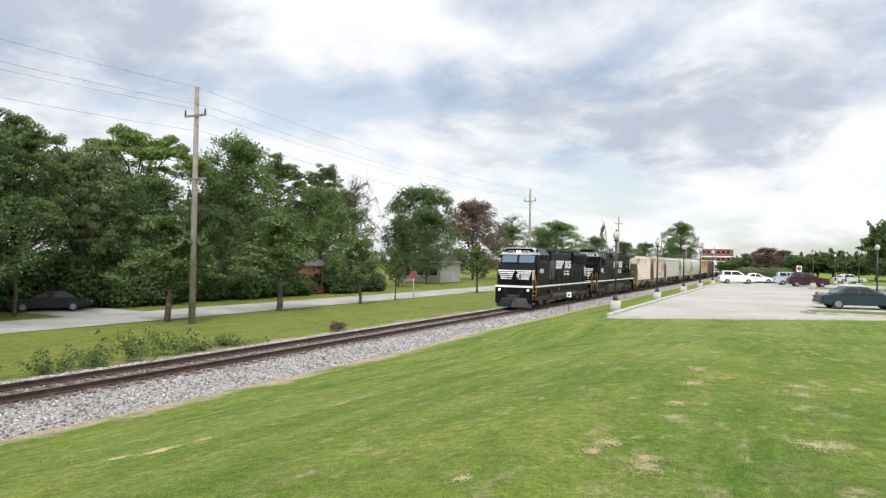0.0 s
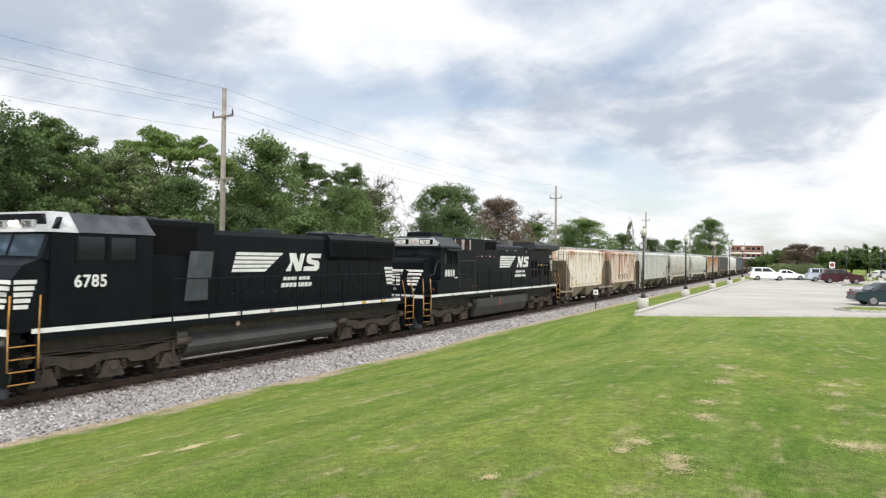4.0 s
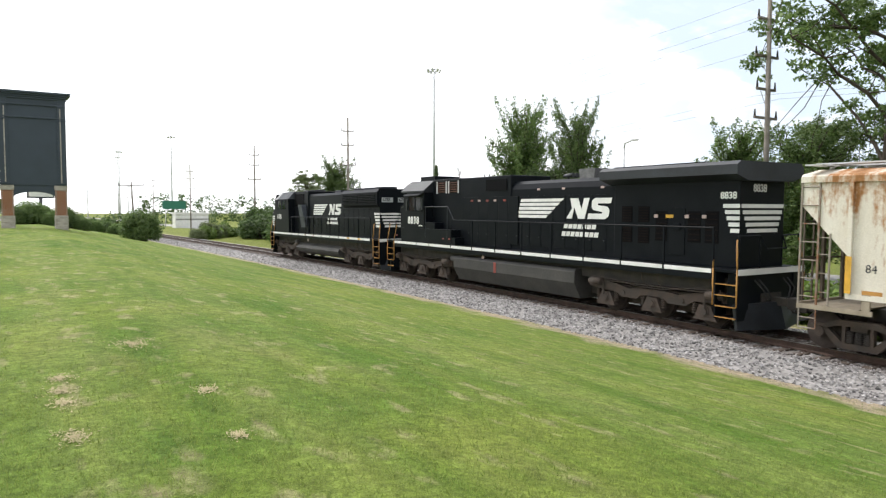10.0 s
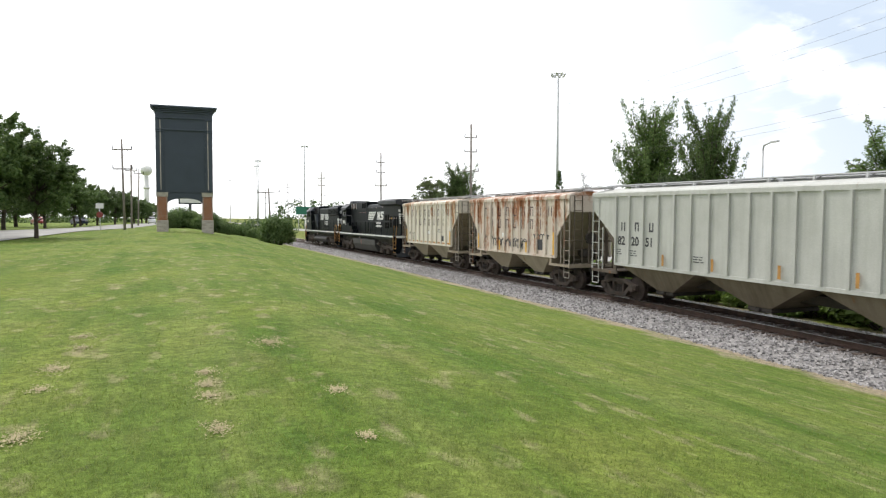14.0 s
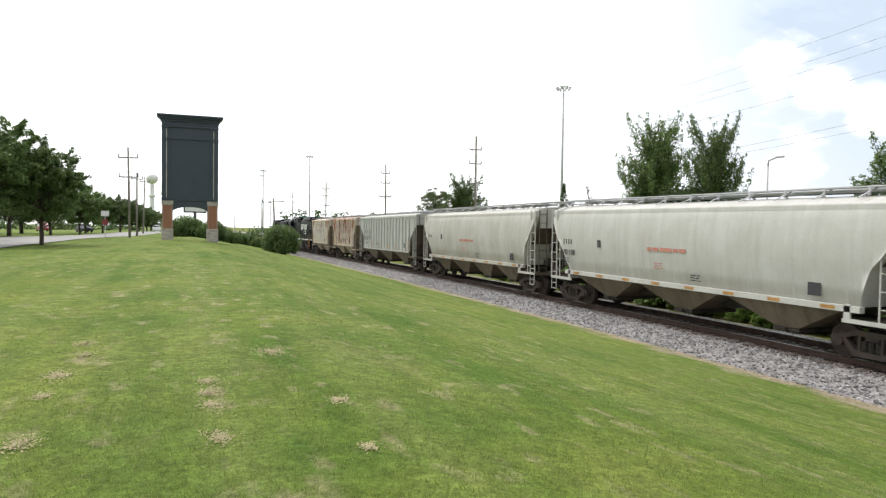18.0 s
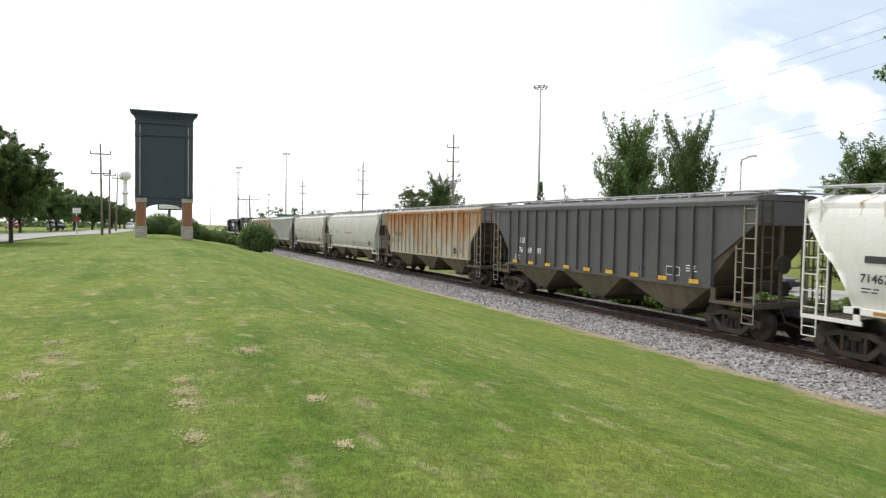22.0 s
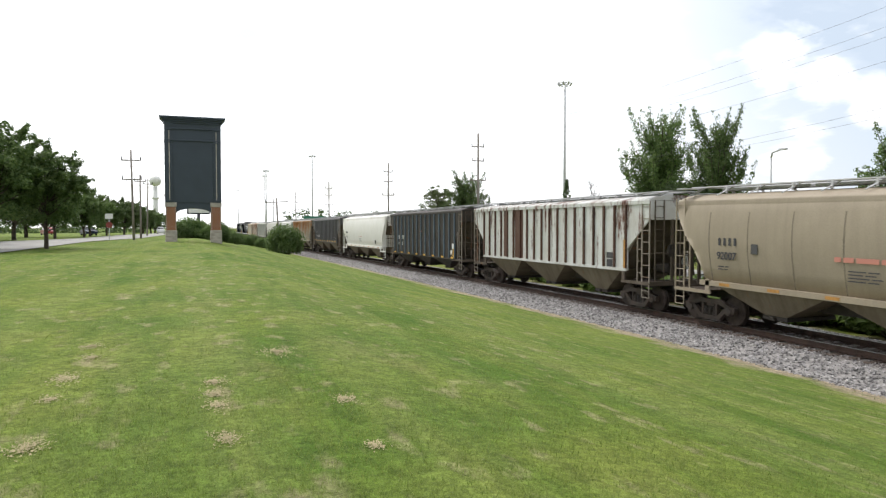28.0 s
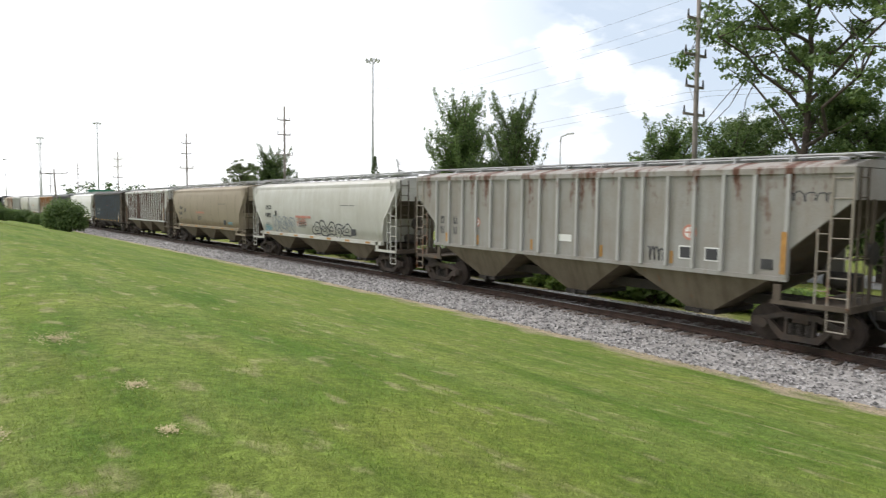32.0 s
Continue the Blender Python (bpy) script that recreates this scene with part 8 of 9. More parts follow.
def motor_car(name, x, y, z, turn, paint, label, suv=False, length=4.8):
    c = thing(name, label, "car", pose(x, y, z, 0, 0, turn), "parked cars")
    h = length / 2
    up = 0.25 if suv else 0.0
    M = mat(name + "_paint_" + str(len(bpy.data.materials)), paint, 0.3, var=0.08, scale=1, spec=0.35)
    low = [(-h, 0.35), (-h - 0.03, 0.6), (-h + 0.05, 0.85 + up), (-h + 0.95, 0.93 + up), (h - 1.25, 0.93 + up), (h - 0.15, 0.78 + up * 0.8), (h, 0.6), (h - 0.03, 0.32), (h - 0.45, 0.25), (-h + 0.5, 0.25)]
    bm = B(); prism(bm, low, "x", -0.88, 0.88)
    bmesh.ops.bevel(bm, geom=list(bm.edges), offset=0.06, segments=2, affect="EDGES")
    part("body", bm, M, c)
    r = 1.42 + up * 1.3
    a, b, d, e = (-h + 0.25, -h + 0.45, h - 2.2, h - 1.3) if suv else (-h + 0.75, -h + 1.45, h - 2.3, h - 1.25)
    bm = B(); hexa(bm, [(-0.82, a, 0.9 + up), (0.82, a, 0.9 + up), (0.82, e, 0.9 + up), (-0.82, e, 0.9 + up)], [(-0.62, b, r), (0.62, b, r), (0.62, d, r), (-0.62, d, r)])
    bmesh.ops.bevel(bm, geom=list(bm.edges), offset=0.05, segments=2, affect="EDGES")
    cab = part("cabin", bm, M, c)
    z0, z1 = 0.96 + up, r - 0.09
    for s in (-1, 1):
        ym = (b + d) / 2 + 0.1
        for ya, yb in ((a + 0.32, ym - 0.05), (ym + 0.05, e - 0.35)):
            ya2, yb2 = (b + 0.1, ym - 0.05) if ya < ym - 0.5 and ya == a + 0.32 else (ym + 0.05, d - 0.05)
            bm = B(); hexa(bm, [(s * 0.80, ya, z0), (s * 0.83, ya, z0), (s * 0.83, yb, z0), (s * 0.80, yb, z0)], [(s * 0.63, ya2, z1), (s * 0.67, ya2, z1), (s * 0.67, yb2, z1), (s * 0.63, yb2, z1)])
            part("side_window", bm, M_window, cab)
    for ya, yb, k in ((e, d, 1), (a, b, -1)):
        bm = B(); hexa(bm, [(-0.7, ya + k * 0.01, z0), (0.7, ya + k * 0.01, z0), (0.7, ya - k * 0.06, z0), (-0.7, ya - k * 0.06, z0)], [(-0.56, yb + k * 0.05, z1), (0.56, yb + k * 0.05, z1), (0.56, yb - k * 0.04, z1), (-0.56, yb - k * 0.04, z1)])
        part("windscreen", bm, M_window, cab)
    for yy in (-h + 0.95, h - 0.9):
        for s in (-1, 1):
            bm = B(); rod(bm, (s * 0.70, yy, 0.32), (s * 0.90, yy, 0.32), 0.32, 20); w = part("wheel", bm, M_tyre, c)
            bm = B(); rod(bm, (s * 0.90, yy, 0.32), (s * 0.915, yy, 0.32), 0.20, 14); part("rim", bm, M_rim, w)
    for s in (-1, 1):
        bm = B(); box(bm, s * 0.62 - 0.17, s * 0.62 + 0.17, h - 0.10, h - 0.02 + 0.03, 0.60, 0.72, 0.01); part("headlight", bm, M_cabwhite, c)
        bm = B(); box(bm, s * 0.62 - 0.18, s * 0.62 + 0.18, -h - 0.05, -h + 0.04, 0.66, 0.80, 0.01); part("tail_light", bm, M_red, c)
    for yy in (h, -h):
        bm = B(); box(bm, -0.85, 0.85, yy - 0.07, yy + 0.07, 0.36, 0.54, 0.03); part("bumper", bm, M, c)
    return c


motor_car("sedan", 4.75, 51.4, LZ, -76, (0.012, 0.03, 0.035), "dark green-blue sedan parked in the lot", length=5.0)
motor_car("sedan", 5.0, 56.4, LZ, -76, (0.42, 0.41, 0.40), "silver sedan parked in the lot")
motor_car("suv", 3.3, 99.0, LZ, -80, (0.05, 0.012, 0.02), "maroon car with high roof parked in the lot", True, 4.7)
motor_car("suv", 1.6, 104.5, LZ, -80, (0.40, 0.45, 0.52), "silver blue car parked in the lot", True, 4.4)
motor_car("station_wagon", -5.3, 104.2, LZ, -75, (0.75, 0.75, 0.74), "white estate car parked in the lot", True, 4.6)
motor_car("sedan", -2.9, 109.6, LZ, -75, (0.72, 0.72, 0.72), "white car parked in the lot", length=4.6)
motor_car("sedan", -46.4, 32.0, ground_z(-46, 32) + 0.04, 146, (0.005, 0.005, 0.006), "black car parked under the trees", False, 4.9)
motor_car("sedan", 14.3, -128, ground_z(14.3, -128) + 0.05, 18, (0.02, 0.03, 0.06), "dark blue sedan parked beside the far street")
motor_car("sedan", 22.5, -142, ground_z(22.5, -142) + 0.05, 18, (0.25, 0.04, 0.04), "red car parked by the far street")
motor_car("suv", 4.9, -188, ground_z(4.9, -188) + 0.05, 2, (0.70, 0.70, 0.69), "white car on the far street", True, 4.9)
motor_car("sedan", -36.9, -33.5, ground_z(-37, -33) + 0.03, 0, (0.02, 0.02, 0.022), "black car on the street beyond the track")
motor_car("sedan", 10, 128, LZ - 0.03, -60, (0.5, 0.5, 0.5), "grey car beyond the lot")


# ---- the great sign by the street ----
M_slate = mat("dark_slate_blue_metal", (0.040, 0.056, 0.075), 0.5, var=0.12, scale=0.8)
M_brick = mat("orange_brown_brick", (0.30, 0.125, 0.065), 0.85, var=0.5, scale=3, rgb2=(0.36, 0.17, 0.09), bump=0.3)
M_lime = mat("pale_limestone", (0.50, 0.46, 0.40), 0.85, var=0.35, scale=2, bump=0.3)
sign = thing("pylon_sign", "tall blank slate-blue sign on two brick piers", "sign", pose(-1.22, -61.0, 2.35) @ Matrix.Diagonal((0.955, 1, 1, 1)))
for s in (-1, 1):
    x = s * 1.83
    bm = B(); box(bm, x - 0.46, x + 0.46, -0.5, 0.5, -0.4, 1.02, 0.02); pb = part("pier_base", bm, M_lime, sign, "banded pale stone base")
    for k in range(4):
        bm = B(); box(bm, x - 0.475, x + 0.475, -0.515, 0.515, 0.02 + 0.26 * k, 0.22 + 0.26 * k, 0.015); part("stone_course", bm, M_lime, pb)
    bm = B(); box(bm, x - 0.415, x + 0.415, -0.455, 0.455, 1.02, 2.93); br = part("brick_pier", bm, M_concrete, sign, "orange-brown brick pier")
    ME_B = None
    for j in range(25):
        for i in range(4):
            xx = x - 0.42 + i * 0.21 + (0.105 if j % 2 else 0)
            if xx + 0.2 > x + 0.425:
                continue
            if ME_B is None:
                bm = B(); box(bm, 0, 0.2, 0, 0.012, 0, 0.066); ME_B = mesh_of("brick", bm, M_brick)
            more("brick", ME_B, br, pose(xx, 0.455, 1.025 + 0.0762 * j))
    bm = B(); box(bm, x - 0.42, x - 0.415, -0.45, 0.45, 1.02, 2.93); box(bm, x + 0.415, x + 0.42, -0.45, 0.45, 1.02, 2.93); part("brick_face", bm, M_brick, br)
    bm = B(); box(bm, x - 0.47, x + 0.47, -0.51, 0.51, 2.93, 3.3, 0.02); part("pier_cap", bm, M_lime, sign, "pale stone cap")
bm = B(); box(bm, -2.28, 2.28, -0.5, 0.5, 3.3, 9.72); part("panel", bm, M_slate, sign)
for s in (-1, 1):
    bm = B(); box(bm, s * 1.98 - 0.30, s * 1.98 + 0.30, 0.5, 0.58, 3.3, 9.72); pil = part("pilaster", bm, M_slate, sign)
    bm = B(); box(bm, s * 1.90 - 0.035, s * 1.90 + 0.035, 0.58, 0.592, 3.5, 9.1); part("pale_strip", bm, M_lime, pil)
    for z in (3.4, 8.15, 9.2):
        bm = B(); box(bm, s * 1.98 - 0.32, s * 1.98 + 0.32, 0.575, 0.62, z, z + 0.1, 0.01); part("collar", bm, M_slate, pil)
for z, d in ((8.3, 0.60), (9.25, 0.60)):
    bm = B(); box(bm, -2.3, 2.3, 0.45, d, z, z + 0.12, 0.02); part("moulding", bm, M_slate, sign)
for k, (z, o) in enumerate(((9.72, 0.05), (9.86, 0.13), (10.0, 0.25), (10.12, 0.36))):
    bm = B(); box(bm, -2.3 - o, 2.3 + o, -0.5 - o, 0.55 + o, z, z + 0.14, 0.02); part("cornice_step", bm, M_slate, sign)
bm = B()
arch = [(-1.45, 3.3)] + [(1.45 * math.cos(a), 2.36 + 0.46 * math.sin(a)) for a in np.linspace(math.pi, 0, 13)] + [(1.45, 3.3)]
prism(bm, arch, "y", -0.4, 0.45); part("arch_panel", bm, M_slate, sign)

# ---- far and small things ----
tower = thing("water_tower", "white spheroid water tower far off", "water tower", pose(20, -600, 0))
bm = B(); rod(bm, (0, 0, 0), (0, 0, 36), 2.2, 20, 1.6); rod(bm, (0, 0, 26), (0, 0, 27.5), 2.6, 20); rod(bm, (0, 0, 14), (0, 0, 15.5), 2.8, 20); part("column", bm, M_white, tower)
bm = B(); bmesh.ops.create_uvsphere(bm, u_segments=24, v_segments=12, radius=1.0, matrix=Matrix.Translation((0, 0, 40.5)) @ Matrix.Diagonal((4.5, 4.5, 4.3, 1)))
for f in bm.faces:
    f.smooth = True
part("tank", bm, M_white, tower)
bb = thing("billboard", "small pale billboard on one dark post", "billboard", pose(-3.2, -140, ground_z(-3.2, -140), 0, 0, 12))
bm = B(); rod(bm, (0, 0, -0.3), (0, 0, 4.2), 0.28, 12); part("post", bm, M_darkmetal, bb)
bm = B(); box(bm, -2.1, 2.1, -0.2, 0.2, 4.1, 5.3, 0.03); part("frame", bm, M_darkmetal, bb)
bm = B(); box(bm, -1.9, 1.9, 0.2, 0.22, 4.35, 5.15); part("board", bm, M_white, bb)
M_greensign = mat("green_road_sign", (0.02, 0.16, 0.10), 0.5, var=0.1)
gs = thing("road_sign", "large green motorway sign on posts", "road sign", pose(-35.4, -197, 0))
bm = B(); box(bm, -3, 3, -0.05, 0.05, 4.4, 6.6); part("panel", bm, M_greensign, gs)
for x in (-2.2, 2.2):
    bm = B(); rod(bm, (x, -0.15, -0.6), (x, -0.15, 6.2), 0.1, 8); part("post", bm, M_galv, gs)
M_farbrick = mat("red_brown_brick", (0.22, 0.10, 0.075), 0.85, var=0.3, scale=1)
M_roofgrey = mat("grey_shingle", (0.13, 0.13, 0.14), 0.85, var=0.4, scale=3, bump=0.3)


def block(name, label, x0, x1, y0, y1, h, floors, cols, M, roof=0.0):
    b = thing(name, label, "building", pose(0, 0, -0.5))
    bm = B(); box(bm, x0, x1, y0, y1, 0, h); part("wall", bm, M, b)
    if roof:
        bm = B(); hexa(bm, [(x0 - 0.5, y0 - 0.5, h), (x1 + 0.5, y0 - 0.5, h), (x1 + 0.5, y1 + 0.5, h), (x0 - 0.5, y1 + 0.5, h)], [((x0 + x1) / 2 - 1.2, (y0 + y1) / 2 - 0.2, h + roof), ((x0 + x1) / 2 + 1.2, (y0 + y1) / 2 - 0.2, h + roof), ((x0 + x1) / 2 + 1.2, (y0 + y1) / 2 + 0.2, h + roof), ((x0 + x1) / 2 - 1.2, (y0 + y1) / 2 + 0.2, h + roof)])
        part("roof", bm, M_roofgrey, b)
    else:
        bm = B(); box(bm, x0 - 0.2, x1 + 0.2, y0 - 0.2, y1 + 0.2, h, h + 0.5); part("roof_edge", bm, M_white, b)
        bm = B(); box(bm, x0 - 0.03, x1 + 0.03, y0 - 0.06, y1, h * 0.62, h * 0.68); part("white_band", bm, M_white, b)
    for f in range(floors):
        for k in range(cols):
            w = (x1 - x0) / cols
            xa = x0 + w * (k + 0.25)
            z = h * (f + 0.35) / floors
            bm = B(); box(bm, xa, xa + w * 0.5, y0 - 0.05, y0 + 0.05, z, z + h * 0.4 / floors); wn_ = part("window", bm, M_window, b)
            bm = B(); box(bm, xa - 0.1, xa + w * 0.5 + 0.1, y0 - 0.12, y0 - 0.02, z - 0.12, z); part("sill", bm, M_white, wn_)
    return b


block("brick_building", "distant red-brown brick building with white bands", -44, -27, 455, 480, 13.0, 3, 6, M_farbrick)
block("brick_building", "distant low pale building", -26, -12, 520, 540, 8.0, 2, 5, M_lot)
house = block("house", "low brick house with a grey hipped roof", -55, -47, 60.0, 66.5, 3.1, 1, 3, M_brick, 1.9)
for k in range(2):
    bm = B(); box(bm, -47.05, -46.96, 60.9 + k * 2.9, 62.2 + k * 2.9, 1.0, 2.2); part("window", bm, M_window, house)
block("house", "pale house among the trees", -60, -52, 106, 114, 3.4, 1, 3, M_lot, 1.8)
block("white_shed", "long low white shed beside the motorway", -41, -33, -186, -182, 3.5, 1, 4, M_white)
ss = thing("stop_sign", "red eight-sided road sign on a post", "road sign", pose(-34.4, 64.0, ground_z(-34.4, 64), 0, 0, 28))
bm = B(); rod(bm, (0, 0, 0), (0, 0, 2.9), 0.04, 8); part("post", bm, M_galv, ss)
bm = B(); prism(bm, [(0.42 * math.cos(a + 0.3927), 2.5 + 0.42 * math.sin(a + 0.3927)) for a in np.arange(8) * math.pi / 4], "y", -0.06, -0.03); part("plate", bm, M_red, ss)
ss2 = thing("road_sign", "red road sign beside the far street", "road sign", pose(6.4, -75, ground_z(6.4, -75)))
bm = B(); rod(bm, (0, 0, 0), (0, 0, 2.6), 0.04, 8); part("post", bm, M_galv, ss2)
bm = B(); prism(bm, [(0.31 * math.cos(a + 0.3927), 1.5 + 0.31 * math.sin(a + 0.3927)) for a in np.arange(8) * math.pi / 4], "y", 0.03, 0.06); part("plate", bm, M_red, ss2)
bm = B(); box(bm, -0.35, 0.35, 0.03, 0.05, 2.1, 2.6); part("panel", bm, M_white, ss2)
ne = thing("no_entry_sign", "white board with a red disc", "road sign", pose(2.6, 112, LZ))
bm = B(); rod(bm, (0, 0, 0), (0, 0, 2.6), 0.04, 8); part("post", bm, M_galv, ne)
bm = B(); box(bm, -0.34, 0.34, -0.05, -0.03, 1.75, 2.6); part("board", bm, M_white, ne)
bm = B(); rod(bm, (0, -0.055, 2.2), (0, -0.06, 2.2), 0.28, 20); part("disc", bm, M_red, ne)
mp = thing("marker_post", "thin trackside post with a small white plate", "marker post", pose(-15.0, 54.4, ground_z(-15.0, 54.4)))
bm = B(); box(bm, -0.03, 0.03, -0.03, 0.03, -0.1, 1.55); part("post", bm, M_darkmetal, mp)
bm = B(); box(bm, -0.19, 0.19, -0.05, -0.03, 1.15, 1.55); part("plate", bm, M_white, mp)
bm = B(); box(bm, -0.08, 0.08, -0.056, -0.05, 1.26, 1.40); part("mark", bm, M_ink, mp)

# weeds by the track
rngw = np.random.default_rng(77)
M_yellowflower = leaf_mat("yellow_weed_flowers", (0.35, 0.30, 0.04), (0.5, 0.45, 0.08))
for k, (x, y, h) in enumerate(((-21.8, 18.6, 1.8), (-22.1, 20.6, 1.4), (-21.7, 16.9, 1.2), (-21.9, 15.6, 1.0), (-22.3, 13.2, 1.5), (-22.0, 22.3, 0.8), (-22.5, 24.2, 0.6))):
    wd = thing("weed_clump", "tall weed clump with small yellow flowers", "weeds", pose(x, y, ground_z(x, y)), "weeds beside the track")
    bm = B(); cs, rs = [], []
    for j in range(18):
        d = rngw.normal(size=2) * 0.6
        tip = (d[0] * 1.3, d[1] * 1.3, h * rngw.uniform(0.35, 0.8))
        limb(bm, (d[0] * 0.5, d[1] * 0.5, -0.05), tip, 0.007, 0.003, rngw, 3)
        for f in (0.35, 0.6, 0.85):
            cs.append((tip[0] * f, tip[1] * f, tip[2] * f)); rs.append(0.17)
    tagged(part("stems", bm, M_leafdark, wd), kind="stuff")
    more("leaves", leaf_soup("weed_leaves", cs, rs, 700, 0.085, rngw, M_leaf, 1.0), wd)
    tagged(more("flowers", leaf_soup("weed_flowers", [c_ for c_ in cs[2::3]], [0.1] * (len(cs) // 3), 330, 0.04, rngw, M_yellowflower, 1.0), wd), kind="stuff")
db = thing("dead_bush", "small withered brown bush on the grass", "bush", pose(-21.8, 32, ground_z(-21.8, 32)))
more("twigs", leaf_soup("dead_bush_leaves", [(rngw.normal() * 0.35, rngw.normal() * 0.35, 0.3) for _ in range(8)], [0.28] * 8, 500, 0.1, rngw, M_leafrust, 0.9), db)


# ---- ballast stones, ties, grass ----
def stones(y0, y1, count, seed, size):
    """Broken stones on the ballast: low-poly lumps, one joined mesh."""
    rng = np.random.default_rng(seed)
    base = np.array([(1, 0, 0), (-1, 0, 0), (0, 1, 0), (0, -1, 0), (0, 0, 1), (0, 0, -1)], float)
    tri = np.array([(0, 2, 4), (2, 1, 4), (1, 3, 4), (3, 0, 4), (2, 0, 5), (1, 2, 5), (3, 1, 5), (0, 3, 5)])
    y = rng.uniform(y0, y1, count)
    x = TX + rng.uniform(-3.1, 3.45, count)
    d = x - TX
    z = np.where(np.abs(d) < 1.75, -0.215, -0.215 - (np.abs(d) - 1.75) * 0.135)
    keep = np.ones(count, bool)
    for s in (-1, 1):
        keep &= np.abs(d - s * 0.755) > 0.11
    x, y, z, d = x[keep], y[keep], z[keep], d[keep]
    n = len(x)
    ts = np.array([track_z(v) for v in np.arange(y0 - 1, y1 + 2, 1.0)])
    z = z + np.interp(y, np.arange(y0 - 1, y1 + 2, 1.0), ts) + rng.uniform(0.0, 0.025, n)
    s = size * rng.uniform(0.6, 1.4, n)
    v = base[None] * s[:, None, None] * rng.uniform(0.65, 1.25, (n, 6, 3))
    a = rng.uniform(0, 6.28, n); c_, s_ = np.cos(a), np.sin(a)
    vx = v[..., 0] * c_[:, None] - v[..., 1] * s_[:, None]; vy = v[..., 0] * s_[:, None] + v[..., 1] * c_[:, None]
    b = rng.uniform(-0.8, 0.8, n); cb, sb = np.cos(b), np.sin(b)
    vz = v[..., 2] * cb[:, None] - vx * sb[:, None]; vx = vx * cb[:, None] + v[..., 2] * sb[:, None]
    verts = np.stack([vx + x[:, None], vy + y[:, None], vz * 0.8 + z[:, None]], -1).reshape(-1, 3)
    faces = (tri[None] + 6 * np.arange(n)[:, None, None]).reshape(-1, 3)
    return soup("ballast_stones", verts.tolist(), faces.tolist(), M_stone, TRACK, "", "", "stuff")


stones(-45, 40, 60000, 3, 0.044)
stones(-110, -45, 9000, 4, 0.06)
stones(40, 90, 8000, 5, 0.06)
bm = B(); box(bm, -1.3, 1.3, -0.115, 0.115, -0.36, -0.176, 0.012); ME_TIE = mesh_of("tie", bm, M_tie)
bm = B()
for s in (-1, 1):
    box(bm, s * 0.755 - 0.17, s * 0.755 + 0.17, -0.09, 0.09, -0.178, -0.166)
    for d in (-0.11, 0.11):
        box(bm, s * 0.755 + d - 0.015, s * 0.755 + d + 0.015, -0.03, 0.03, -0.168, -0.14)
ME_PLATE = mesh_of("tie_plate", bm, M_rail)
rngt = random.Random(9)
for k in range(298):
    y = -82 + 0.55 * k
    t = more("tie", ME_TIE, TRACK, pose(TX + rngt.uniform(-0.04, 0.04), y, track_z(y) + rngt.uniform(-0.006, 0.004), 0, 0, rngt.uniform(-1.0, 1.0)))
    more("tie_plate", ME_PLATE, t)
bm = B()
for y in list(np.arange(82.4, 330, 0.55)) + list(np.arange(-240, -82.3, 0.55)):
    zt = track_z(y)
    box(bm, TX - 1.3, TX + 1.3, y - 0.115, y + 0.115, zt - 0.36, zt - 0.176)
tagged(part("far_ties", bm, M_tie, TRACK), kind="stuff")


def grass(count, r0, r1, a0, a1, seed, length, width):
    rng = np.random.default_rng(seed)
    a = np.radians(rng.uniform(a0, a1, count)); r = np.sqrt(rng.uniform(r0 ** 2, r1 ** 2, count))
    x, y = -np.sin(a) * r, np.cos(a) * r
    keep = (x > TOE + 0.25) & (rng.random(count) < np.clip((r1 - r) / (r1 - r0) * 1.6, 0, 1))
    x, y = x[keep], y[keep]
    n = len(x)
    gx, gy = np.arange(-17, 21, 1.0), np.arange(-30, 31, 1.0)
    G = np.array([[ground_z(u, v) for u in gx] for v in gy])
    ix, iy = np.clip(((x - gx[0])).astype(int), 0, len(gx) - 2), np.clip(((y - gy[0])).astype(int), 0, len(gy) - 2)
    fx, fy = x - gx[ix], y - gy[iy]
    z = (G[iy, ix] * (1 - fx) * (1 - fy) + G[iy, ix + 1] * fx * (1 - fy) + G[iy + 1, ix] * (1 - fx) * fy + G[iy + 1, ix + 1] * fx * fy) - 0.01
    L_ = length * rng.uniform(0.5, 1.3, n); w = width * rng.uniform(0.7, 1.3, n)
    t = rng.uniform(0, 6.28, n); lean = rng.uniform(0.1, 0.9, n) * L_; q = rng.uniform(0, 6.28, n)
    p = np.stack([x, y, z], -1)
    e = np.stack([np.cos(t) * w, np.sin(t) * w, 0 * w], -1)
    tip = p + np.stack([np.cos(q) * lean, np.sin(q) * lean, L_], -1)
    verts = np.stack([p - e, p + e, tip], 1).reshape(-1, 3)
    return soup("grass", verts.tolist(), np.arange(n * 3).reshape(-1, 3).tolist(), M_blade, None, "short green lawn grass blades", "grass", "stuff")


grass(170000, 1.8, 8.5, -25, 225, 21, 0.045, 0.0036)
grass(110000, 4.5, 20.0, -25, 225, 22, 0.04, 0.006)


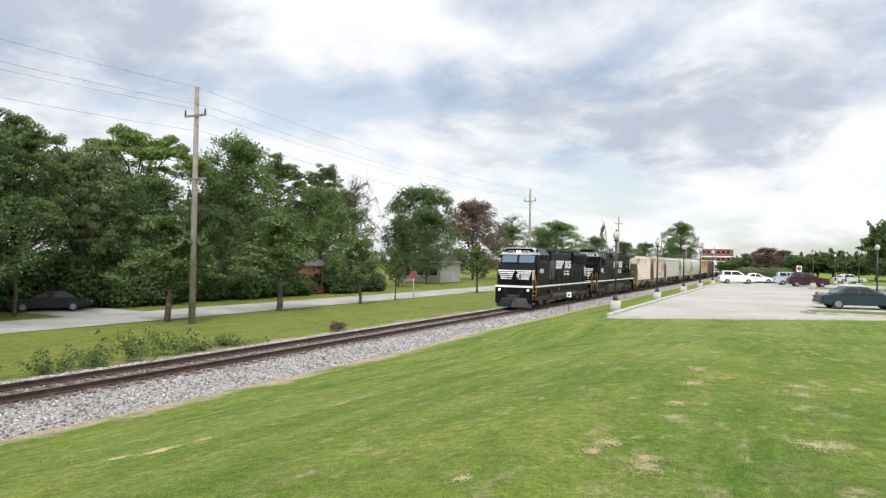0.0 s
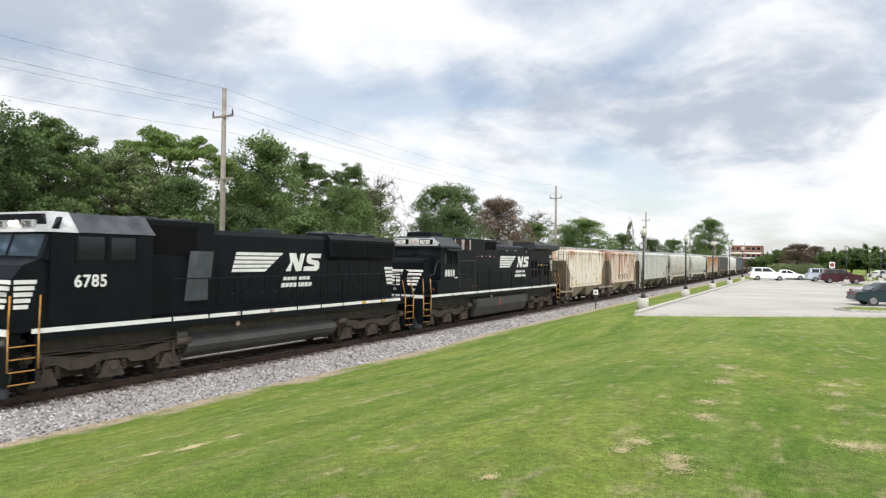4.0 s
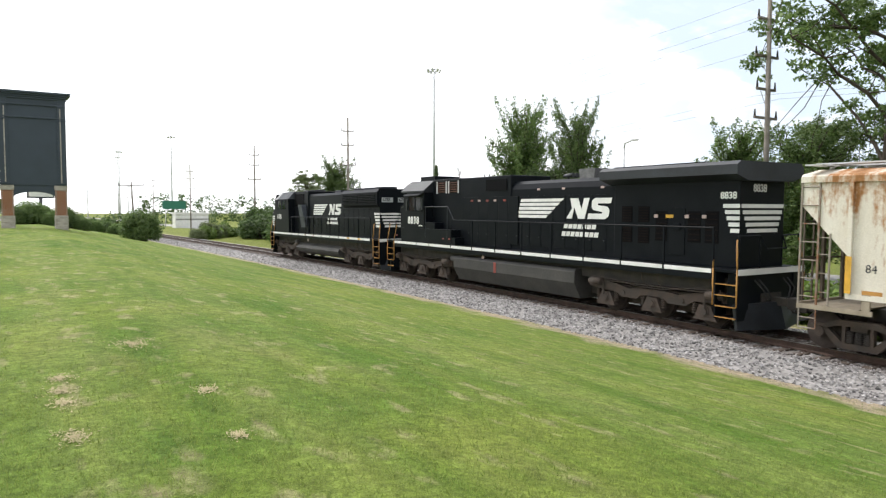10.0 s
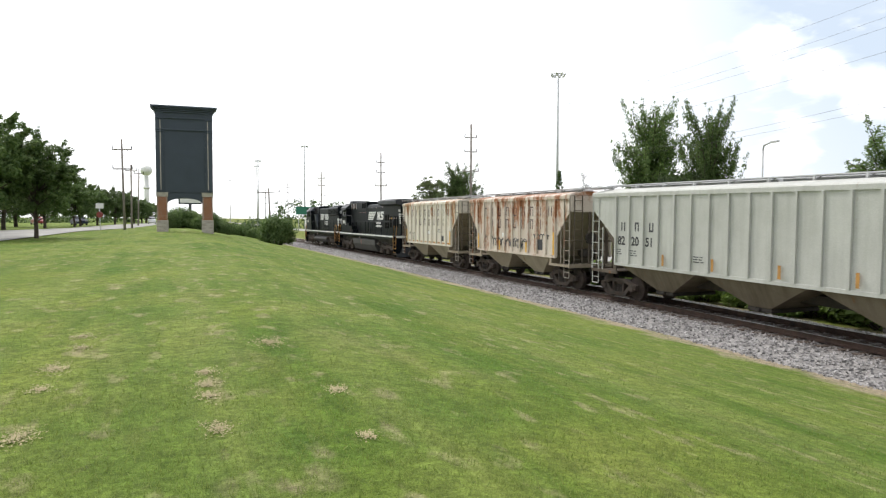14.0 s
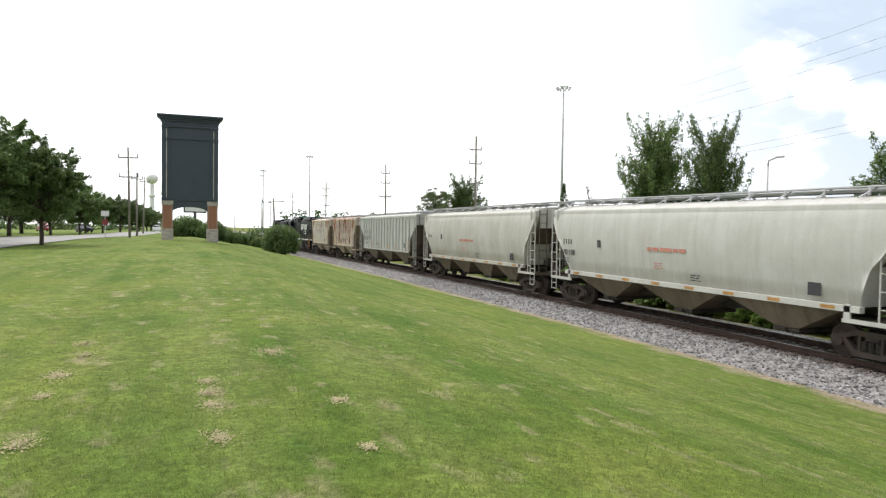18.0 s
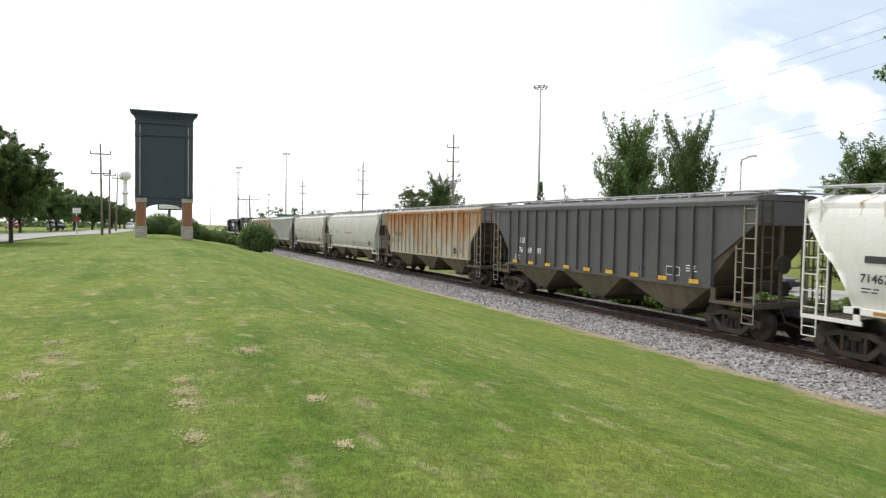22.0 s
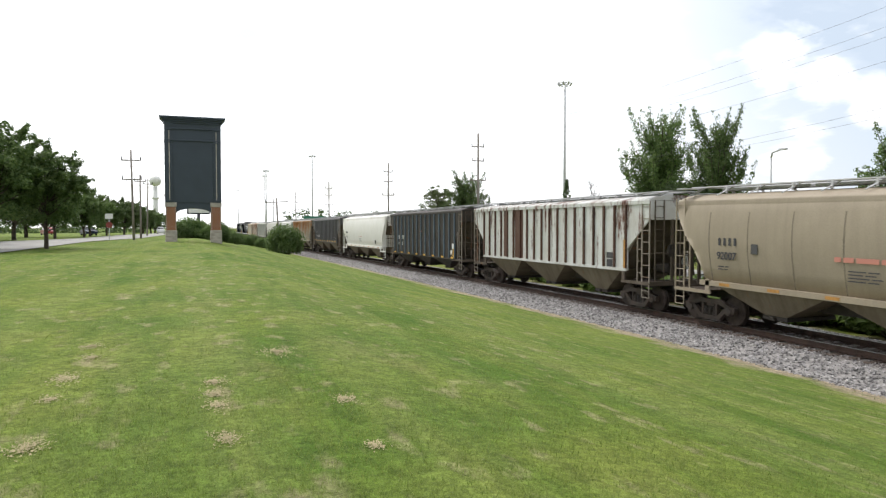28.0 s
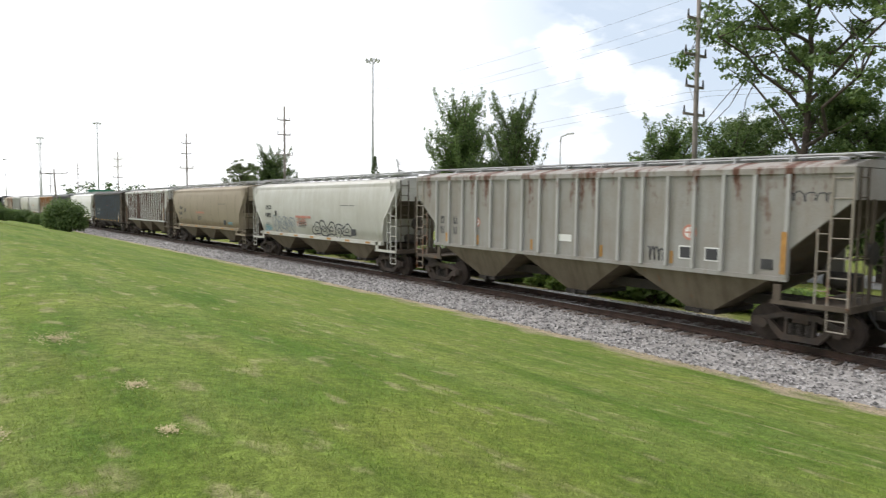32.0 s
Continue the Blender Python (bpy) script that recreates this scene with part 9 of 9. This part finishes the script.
# small dry patches in the lawn
def tufts(name, spots, count, length, width, lie, material, label, seed):
    rng = np.random.default_rng(seed)
    verts = []
    for x0, y0, r in spots:
        n = int(count * r)
        a, d = rng.uniform(0, 6.28, n), np.abs(rng.normal(size=n)) * 0.5 * r
        for u, v in zip(x0 + np.cos(a) * d * 0.8, y0 + np.sin(a) * d * 1.3):
            z = ground_z(u, v) - 0.004
            q, L_, w = rng.uniform(0, 6.28), length * rng.uniform(0.6, 1.3), width * rng.uniform(0.7, 1.3)
            c, s_ = math.cos(q), math.sin(q)
            verts += [(u - s_ * w, v + c * w, z + 0.012), (u + s_ * w, v - c * w, z + 0.012), (u + c * L_ * lie, v + s_ * L_ * lie, z + 0.016 + L_ * (1 - lie))]
    return soup(name, verts, np.arange(len(verts)).reshape(-1, 3).tolist(), material, None, label, "grass", "stuff")


M_straw = mat("straw_blades", (0.42, 0.36, 0.20), 0.9, var=0.3, scale=2, rgb2=(0.33, 0.29, 0.15))
DRY = [
    (-0.65, -7.44, 0.18), (-0.63, -6.92, 0.20), (-0.64, -6.5, 0.16), (-1.75, -6.34, 0.16), (-0.66, -5.51, 0.18), (0.76, -10.03, 0.24), (0.67, -9.23, 0.18), (0.78, -8.13, 0.24),
    (0.79, -7.24, 0.15), (0.7, -5.78, 0.20), (-1.46, -8.88, 0.32), (-1.67, -4.95, 0.10), (-0.9, 6.77, 0.25),
    (-0.98, 7.12, 0.18), (-1.1, 10.47, 0.25), (-1, 9.39, 0.23), (-1.27, 14.75, 0.41), (-1.15, 12.63, 0.30), (0.43, 13.46, 0.32), (0.49, 12.48, 0.29), (0.5, 8.66, 0.25),
    (0.71, 8.74, 0.21), (-7.85, 7.62, 0.26), (-7.79, 7.47, 0.19), (-2.22, 5.65, 0.10), (-1.4, 7.56, 0.19), (-1.46, 7.11, 0.15), 
    (-8.22, 7.16, 0.19), (-7.79, 8.33, 0.17), 
]
tufts("dry_grass", DRY, 1700, 0.034, 0.007, 0.93, M_straw, "small patches of dry straw-coloured grass", 61)


def rolled(y0, t):
    """Pose of a car whose middle stood at y0 at the start, t seconds on."""
    y = y0 - RUN(t)
    za, zb = track_z(y - 6.5), track_z(y + 6.5)
    return pose(TX, y, (za + zb) / 2, math.degrees(math.atan2(zb - za, 13.0)), 0, 0)


def RUN(t):
    """Metres that the train has run after t seconds."""
    return 9.99 * t - 0.6 + 1.6 * ease((t - 6.0) / 4.8)


def motions():
    steps = [0, 1 / 30, 2 / 30] + [k / 2 for k in range(1, 64)] + [32 - 1 / 30, 32]
    for car, y0 in train:
        walk(car, [(s, rolled(y0, s)) for s in steps])
    # the wheels turn with the distance run
    turns = [k / 15 for k in range(0, 481)]
    for w, (x, y, z), r in WHEELS:
        walk(w, [(s, pose(x, y, z, math.degrees(RUN(s) / r))) for s in turns])


motions()
